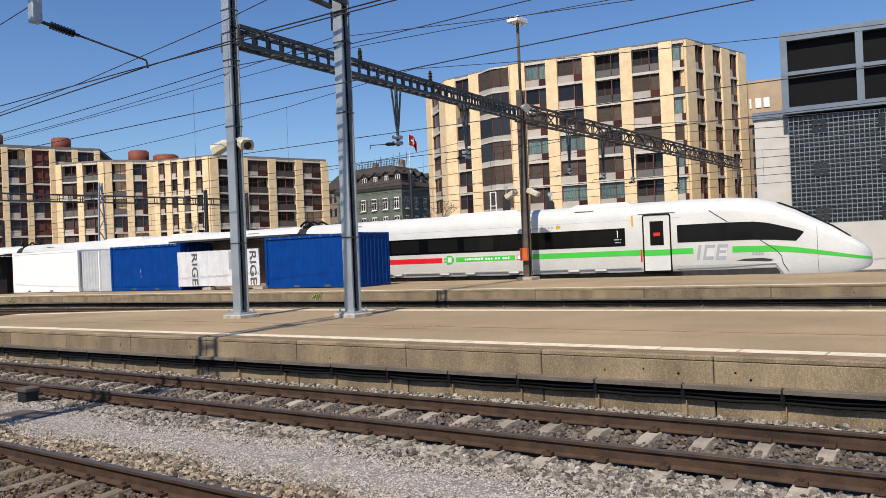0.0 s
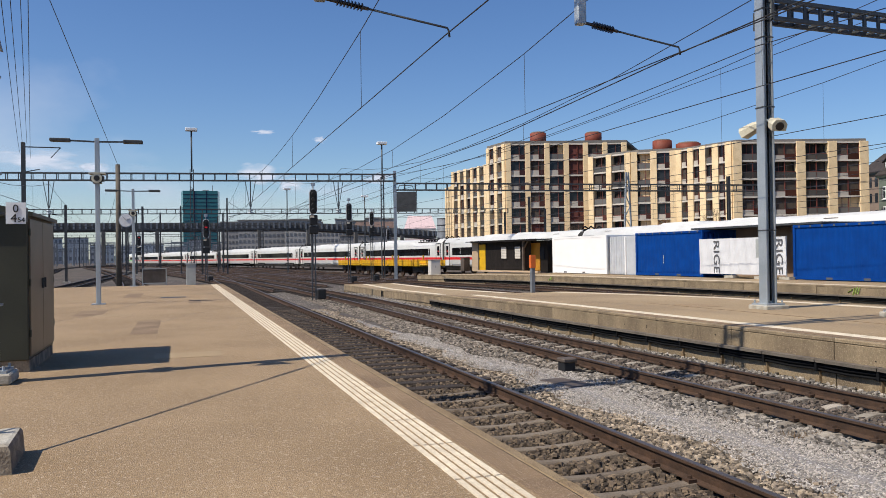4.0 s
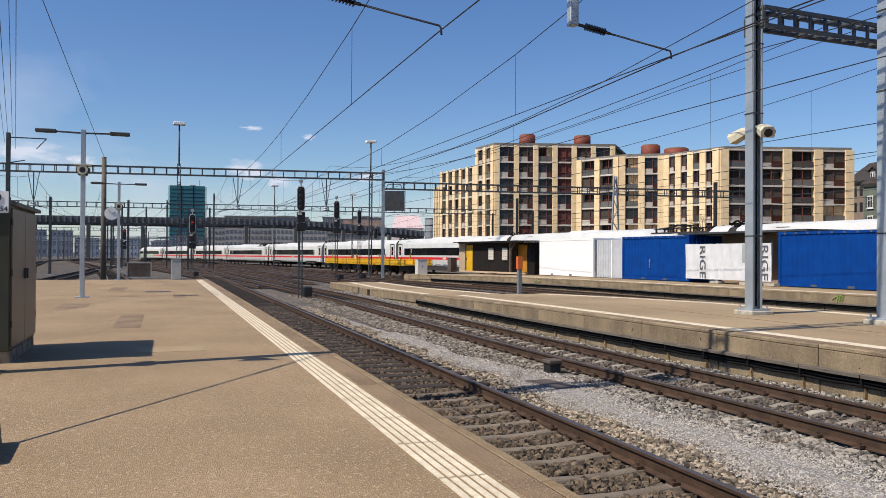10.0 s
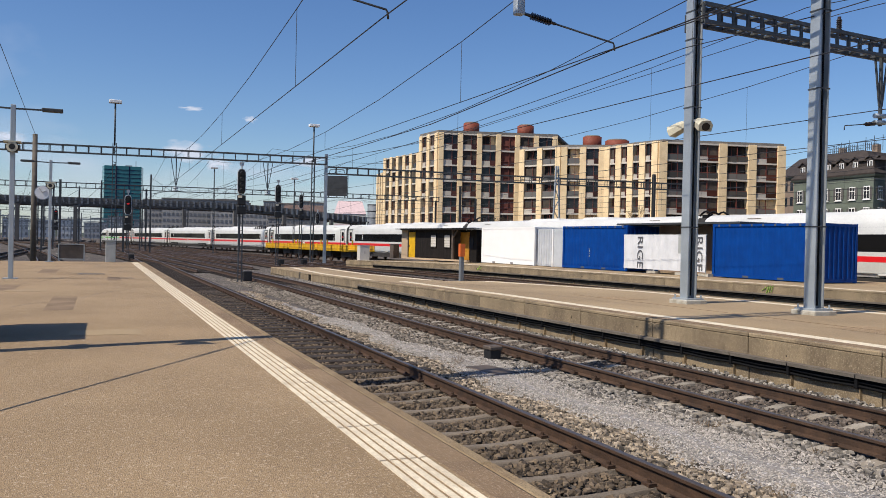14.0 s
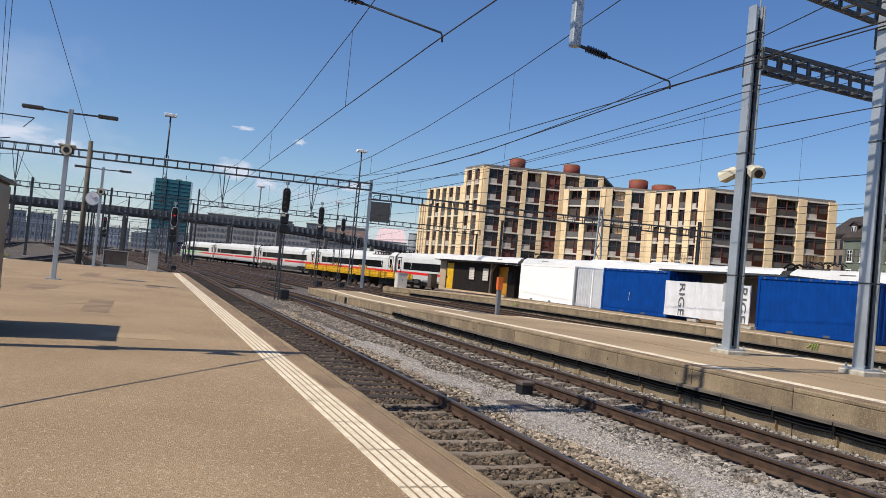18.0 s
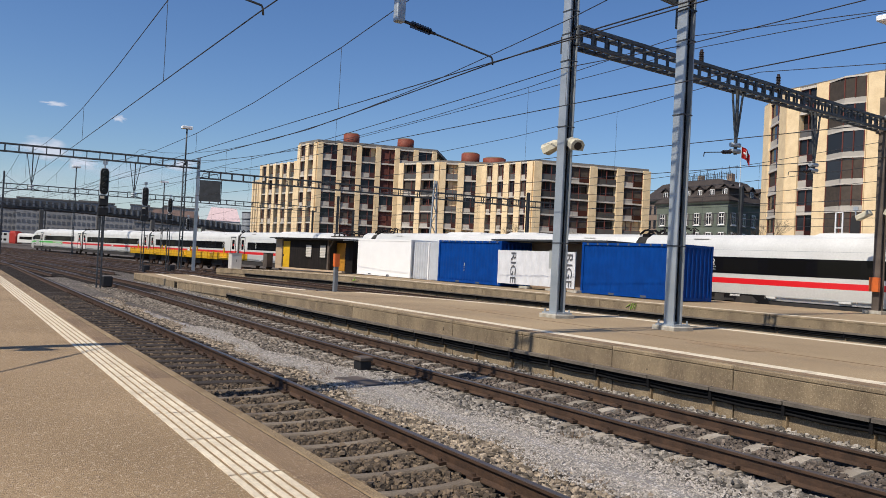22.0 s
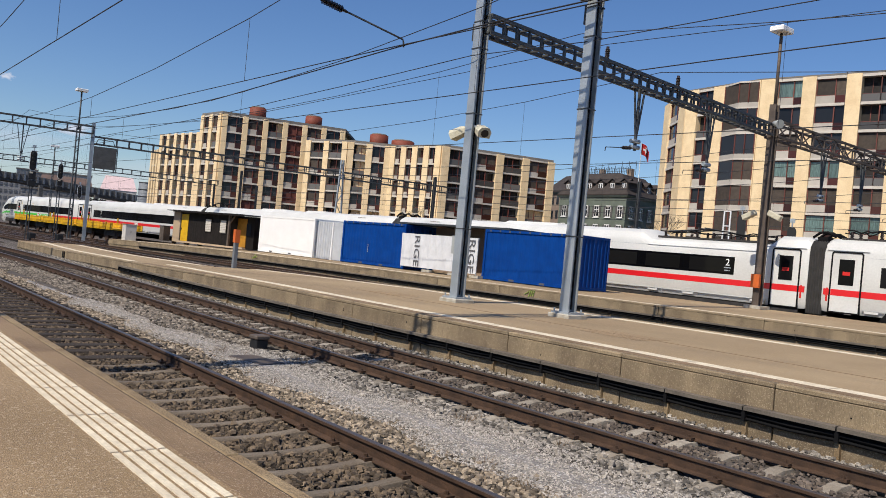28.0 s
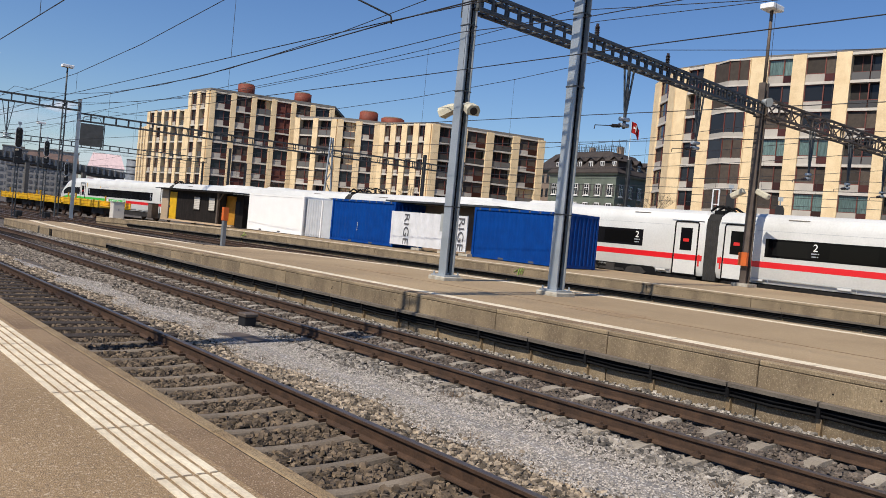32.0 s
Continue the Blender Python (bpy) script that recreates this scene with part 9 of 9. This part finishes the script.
def flag():
    c = thing("flag", -91.6, 118.6, GROUND, 62, "red flag with a white cross hanging from a pole", "flag")
    bm = B()
    rod(bm, (0, 0, 0), (0, 0, 25.0), 0.07, 8)
    part("pole", bm, M["galv"], c)
    bm = B()
    n = 12
    wave = lambda i: 0.22 * math.sin(i * 0.8)
    rows = [[bm.verts.new((i * 0.15, wave(i), z - 0.012 * i * i)) for i in range(n)] for z in (22.9, 23.4, 23.9, 24.4, 24.9)]
    for u, v in zip(rows, rows[1:]):
        for i in range(n - 1):
            bm.faces.new((u[i], u[i + 1], v[i + 1], v[i]))
    bmesh.ops.solidify(bm, geom=bm.faces[:], thickness=0.02)
    bmesh.ops.recalc_face_normals(bm, faces=bm.faces)
    f = part("cloth", bm, M["red"], c)
    bm = B()
    for i0, i1, za, zb in ((3, 8, 23.75, 24.1), (5, 6, 23.3, 24.55)):
        for i in range(i0, i1):
            vs = [bm.verts.new((k * 0.15, wave(k) - 0.04, z - 0.012 * k * k)) for k, z in ((i, za), (i + 1, za), (i + 1, zb), (i, zb))]
            bm.faces.new(vs)
    bmesh.ops.solidify(bm, geom=bm.faces[:], thickness=0.015)
    bmesh.ops.recalc_face_normals(bm, faces=bm.faces)
    part("cross", bm, M["whitepaint"], f)


def clouds():
    """A few thin clouds and glowing veils of haze low over the horizon, far off."""
    rnd = random.Random(5)
    for b, el, w, h in ((84.6, 5.9, 110, 42), (82.4, 5.2, 60, 26), (98.5, 6.5, 150, 36), (95.2, 6.1, 60, 20), (84.2, 8.8, 46, 9), (80.4, 8.3, 26, 14), (76.2, 5.6, 60, 28), (103.5, 7.0, 120, 40)):
        d = 2300
        x, y = polar(b, d)
        bm = B()
        bm.faces.new([bm.verts.new(v) for v in ((-w * 0.9, 0, -h * 0.9), (w * 0.9, 0, -h * 0.9), (w * 0.9, 0, h * 0.9), (-w * 0.9, 0, h * 0.9))])
        ob = one("cloud", bm, M["cloud"], "small white cloud low over the horizon", "cloud", kind="structure", at=pose(x, y, d * math.tan(radians(el)), 0, 0, b))
        ob.visible_shadow = False
    # broad glowing haze veils, added to whiten the sunward sky and the horizon
    for b, el, w, h in ((103, 9, 520, 330), (97, 6, 330, 150), (110, 14, 420, 300), (91, 4.5, 260, 90), (88, 2.6, 620, 150), (74, 2.6, 560, 140), (80, 4.6, 300, 70), (101, 1.6, 480, 150), (93, 1.4, 480, 130), (66, 1.6, 480, 130)):
        d = 2600
        x, y = polar(b, d)
        bm = B()
        bm.faces.new([bm.verts.new(v) for v in ((-w, 0, -h), (w, 0, -h), (w, 0, h), (-w, 0, h))])
        ob = one("cloud", bm, M["haze"], "broad glowing veil of white haze", "cloud", kind="structure", at=pose(x, y, d * math.tan(radians(el)), 0, 0, b))
        ob.visible_shadow = False


apartment_right()
apartments_left()
green_house()
grey_hall()
far_city()
for tx, ty, th, ts in ((-52, 72, 9, 1), (-57, 74, 8, 2), (-46, 74, 7, 3), (-95, 72, 9, 4), (-88, 78, 8, 5), (-104, 70, 8, 6), (-118, 62, 8, 7), (-84, 84, 7, 8)):
    bare_tree(tx, ty, th, ts, "bare young tree in front of the flats")
flag()
clouds()

# ---- trains, tracks and ballast ----
fast_train()
wagons()
double_deck()
standing_trains()
tracks()


def stones(name, n, area, size, label, keep, material, seed, lift=0.0):
    """Loose stones, all in one mesh: bent boxes of many sizes."""
    rnd = np.random.RandomState(seed)
    x = area[0] + (area[1] - area[0]) * rnd.rand(n) ** 1.0
    y = area[2] + (area[3] - area[2]) * rnd.rand(n)
    ok = keep(x, y)
    x, y = x[ok], y[ok]
    if callable(lift):
        lift = lift(x)[:, None]
    n = len(x)
    base = np.array([(-1, -0.8, -0.6), (1, -0.9, -0.6), (0.9, 1, -0.6), (-0.8, 0.9, -0.6), (-0.7, -0.6, 0.6), (0.6, -0.7, 0.75), (0.75, 0.6, 0.55), (-0.6, 0.7, 0.8)])
    s = size[0] + (size[1] - size[0]) * rnd.rand(n, 1, 1) ** 1.6
    pts = base[None] * s * (0.7 + 0.6 * rnd.rand(n, 8, 3)) * np.array([1.15, 0.95, 0.75])
    a = rnd.rand(n) * 6.283
    c, d = np.cos(a)[:, None], np.sin(a)[:, None]
    px, py = pts[:, :, 0] * c - pts[:, :, 1] * d, pts[:, :, 0] * d + pts[:, :, 1] * c
    t = (rnd.rand(n, 1) - 0.5) * 0.9
    pz = pts[:, :, 2] + px * t + GROUND + 0.012 + lift + s[:, :, 0] * (0.1 + 0.9 * rnd.rand(n, 1) ** 2)
    verts = np.stack([px + x[:, None], py + y[:, None], pz], -1).reshape(-1, 3)
    f0 = np.array([(3, 2, 1, 0), (4, 5, 6, 7), (0, 1, 5, 4), (1, 2, 6, 5), (2, 3, 7, 6), (3, 0, 4, 7)])
    faces = (f0[None] + 8 * np.arange(n)[:, None, None]).reshape(-1, 4)
    me = bpy.data.meshes.new(name)
    me.from_pydata(verts.tolist(), [], faces.tolist())
    me.materials.append(material)
    ob = new(name, me)
    return tagged(ob, label, "ballast", kind="stuff")


def stone_material(a, b2, lo=0.45, hi=1.75):
    m = mat("ballast_stones", a, 0.9, 0, 0.15, 9, 60, 0.3, col2=b2)
    n, l = m.node_tree.nodes, m.node_tree.links
    b = n["Principled BSDF"]
    src = b.inputs["Base Color"].links[0].from_socket
    g, hsv, mr = n.new("ShaderNodeNewGeometry"), n.new("ShaderNodeHueSaturation"), n.new("ShaderNodeMapRange")
    mr.inputs[3].default_value, mr.inputs[4].default_value = lo, hi
    l.new(g.outputs["Random Per Island"], mr.inputs[0])
    l.new(mr.outputs[0], hsv.inputs["Value"])
    l.new(src, hsv.inputs["Color"])
    l.new(hsv.outputs[0], b.inputs["Base Color"])
    return m


STONE = stone_material((0.29, 0.262, 0.225), (0.145, 0.128, 0.108), 0.25, 2.0)
STONE_D = stone_material((0.155, 0.125, 0.10), (0.09, 0.07, 0.055))
STONE_G = stone_material((0.50, 0.455, 0.405), (0.38, 0.345, 0.30), 0.55, 1.4)
STONE_B = stone_material((0.130, 0.096, 0.062), (0.066, 0.048, 0.033), 0.3, 2.1)
STONE_M = stone_material((0.25, 0.215, 0.175), (0.13, 0.108, 0.085), 0.25, 2.0)
STONE_T = stone_material((0.335, 0.272, 0.198), (0.165, 0.130, 0.092), 0.25, 2.0)
path_a = lambda x: 5.72 + 0.12 * np.sin(x * 1.3) + 0.08 * np.sin(x * 3.1)
path_b = lambda x: 6.85 + 0.12 * np.sin(x * 0.9 + 1) + 0.08 * np.sin(x * 2.7) + 0.012 * x - np.maximum(0.0, -24 - x) * 0.08 - 0.38 * np.clip((-13.6 - x) / 2.5, 0, 1)
off2 = lambda x, y: y - t2(x)
slot1 = lambda x: np.abs((x + 149.7 + 0.31) % 0.62 - 0.31)
slot2 = lambda x: np.abs((x + 99.7 + 0.315) % 0.63 - 0.315)
stones("ballast_stones", 62000, (-34, 6, 2.4, 4.85), (0.013, 0.034), "loose dark brown ballast stones in the near track", lambda x, y: (np.abs(y - 4.704) > 0.08) & ((slot1(x) > 0.10) | (np.abs(y - 3.95) > 1.22)), STONE_B, 1, 0.018)
stones("ballast_stones", 44000, (-34, 6, 4.8, 6.2), (0.012, 0.033), "tan and grey ballast stones beside the near rail", lambda x, y: (y < path_a(x) + 0.35 * np.random.rand(len(x)) ** 3) & (np.abs(y - 4.704) > 0.09), STONE_T, 4)
stones("ballast_stones", 36000, (-38, 6, 7.0, 10.0), (0.013, 0.032), "dirty dark ballast stones between the rails", lambda x, y: (np.abs(off2(x, y)) < 0.68) & ((slot2(x) > 0.10) | (np.abs(off2(x, y)) < 0.22)), STONE_D, 5, 0.016)
beside2 = lambda x, y: (y > path_b(x) - 0.35 * np.random.rand(len(x)) ** 3) & (off2(x, y) < -0.83) & ((slot2(x) > 0.11) | (off2(x, y) < -1.0))
along_wall = lambda x, y: (off2(x, y) > 0.84) & (y < np.where(x > -20, 10.24 + 0.0256 * x, 9.72))
stones("ballast_stones", 36000, (-13.5, 6, 6.3, 8.3), (0.012, 0.033), "loose grey ballast stones beside the second track", beside2, STONE, 2)
stones("ballast_stones", 30000, (-44, -13.5, 6.3, 8.3), (0.017, 0.038), "grey brown ballast stones beside the second track", beside2, STONE_M, 6)
stones("ballast_stones", 26000, (-44, 6, 8.7, 10.4), (0.014, 0.036), "pale grey ballast stones banked along the platform wall", along_wall, STONE, 7, lambda x: np.interp(x, (-36, -28, -16, 6), (0.17, 0.13, 0.07, 0.055)))
stones("gravel_stones", 70000, (-22, 0.5, 5.4, 7.2), (0.005, 0.011), "fine pale gravel scattered on the path", lambda x, y: (y > path_a(x) - 0.1) & (y < path_b(x) + 0.1), STONE_G, 3, 0.03)


def weeds():
    """Small dry tufts between the tracks, all in one mesh."""
    rnd = np.random.RandomState(12)
    cx, cy = -30 + 29 * rnd.rand(46), np.where(rnd.rand(46) < 0.5, 5.55 + 0.4 * rnd.rand(46), 6.75 + 0.5 * rnd.rand(46))
    cx[:6], cy[:6] = -13.9 + 0.9 * rnd.rand(6), 5.9 + 0.5 * rnd.rand(6)
    v, f = [], []
    for x, y in zip(cx, cy):
        for k in range(22):
            a, r, h = rnd.rand() * 6.283, 0.10 * rnd.rand(), 0.05 + 0.11 * rnd.rand()
            bx, by = x + r * math.cos(a), y + r * math.sin(a)
            i = len(v)
            v += [(bx - 0.004, by, GROUND), (bx + 0.004, by, GROUND), (bx, by + 0.005, GROUND), (bx + 0.07 * math.cos(a), by + 0.07 * math.sin(a), GROUND + h)]
            f += [(i, i + 1, i + 3), (i + 1, i + 2, i + 3), (i + 2, i, i + 3)]
    me = bpy.data.meshes.new("weeds")
    me.from_pydata(v, [], f)
    me.materials.append(M["drygrass"])
    tagged(new("weeds", me), "dry brown weeds between the tracks", "weeds", kind="stuff")


weeds()


# ---- what moves ----
def train_rows():
    """Nose positions along x at given seconds, as the train rolls in and slows."""
    return ((0, -4.60), (2, 11.69), (4, 27.73), (6, 43.59), (8, 59.33), (10, 75.03), (12, 90.74), (14, 106.47), (16, 122.26), (18, 138.07), (20, 153.86), (22, 169.51), (24, 184.87), (26, 199.75), (28, 213.86), (30, 226.86), (32, 238.33))


def motions():
    xs = np.arange(300.0, -450.0, -0.5)
    ys = np.array([train_y(x) if x < 60 else 37.6 + 0.0777 * x for x in xs])
    arc = np.concatenate([[0], np.cumsum(np.hypot(np.diff(xs), np.diff(ys)))])
    ts, ns = zip(*train_rows())
    # a smooth curve through the nose positions
    slope = np.gradient(np.array(ns), np.array(ts))
    def nose(t):
        i = min(max(int(np.searchsorted(ts, t, "right")) - 1, 0), len(ts) - 2)
        h = ts[i + 1] - ts[i]
        q = (t - ts[i]) / h
        return (2 * q ** 3 - 3 * q ** 2 + 1) * ns[i] + (q ** 3 - 2 * q ** 2 + q) * h * slope[i] + (-2 * q ** 3 + 3 * q ** 2) * ns[i + 1] + (q ** 3 - q ** 2) * h * slope[i + 1]
    for car, back, turn in CARS:
        rows = []
        for k in range(33):
            t = float(k)
            s = float(np.interp(-nose(t), -xs, arc)) + back
            p = [(float(np.interp(s + o, arc, xs)), float(np.interp(s + o, arc, ys))) for o in (-9.5, 9.5)]
            ang = math.degrees(math.atan2(p[0][1] - p[1][1], p[0][0] - p[1][0]))
            rows.append((t, pose((p[0][0] + p[1][0]) / 2, (p[0][1] + p[1][1]) / 2, RAIL, 0, 0, ang + turn)))
        walk(car, rows)


motions()
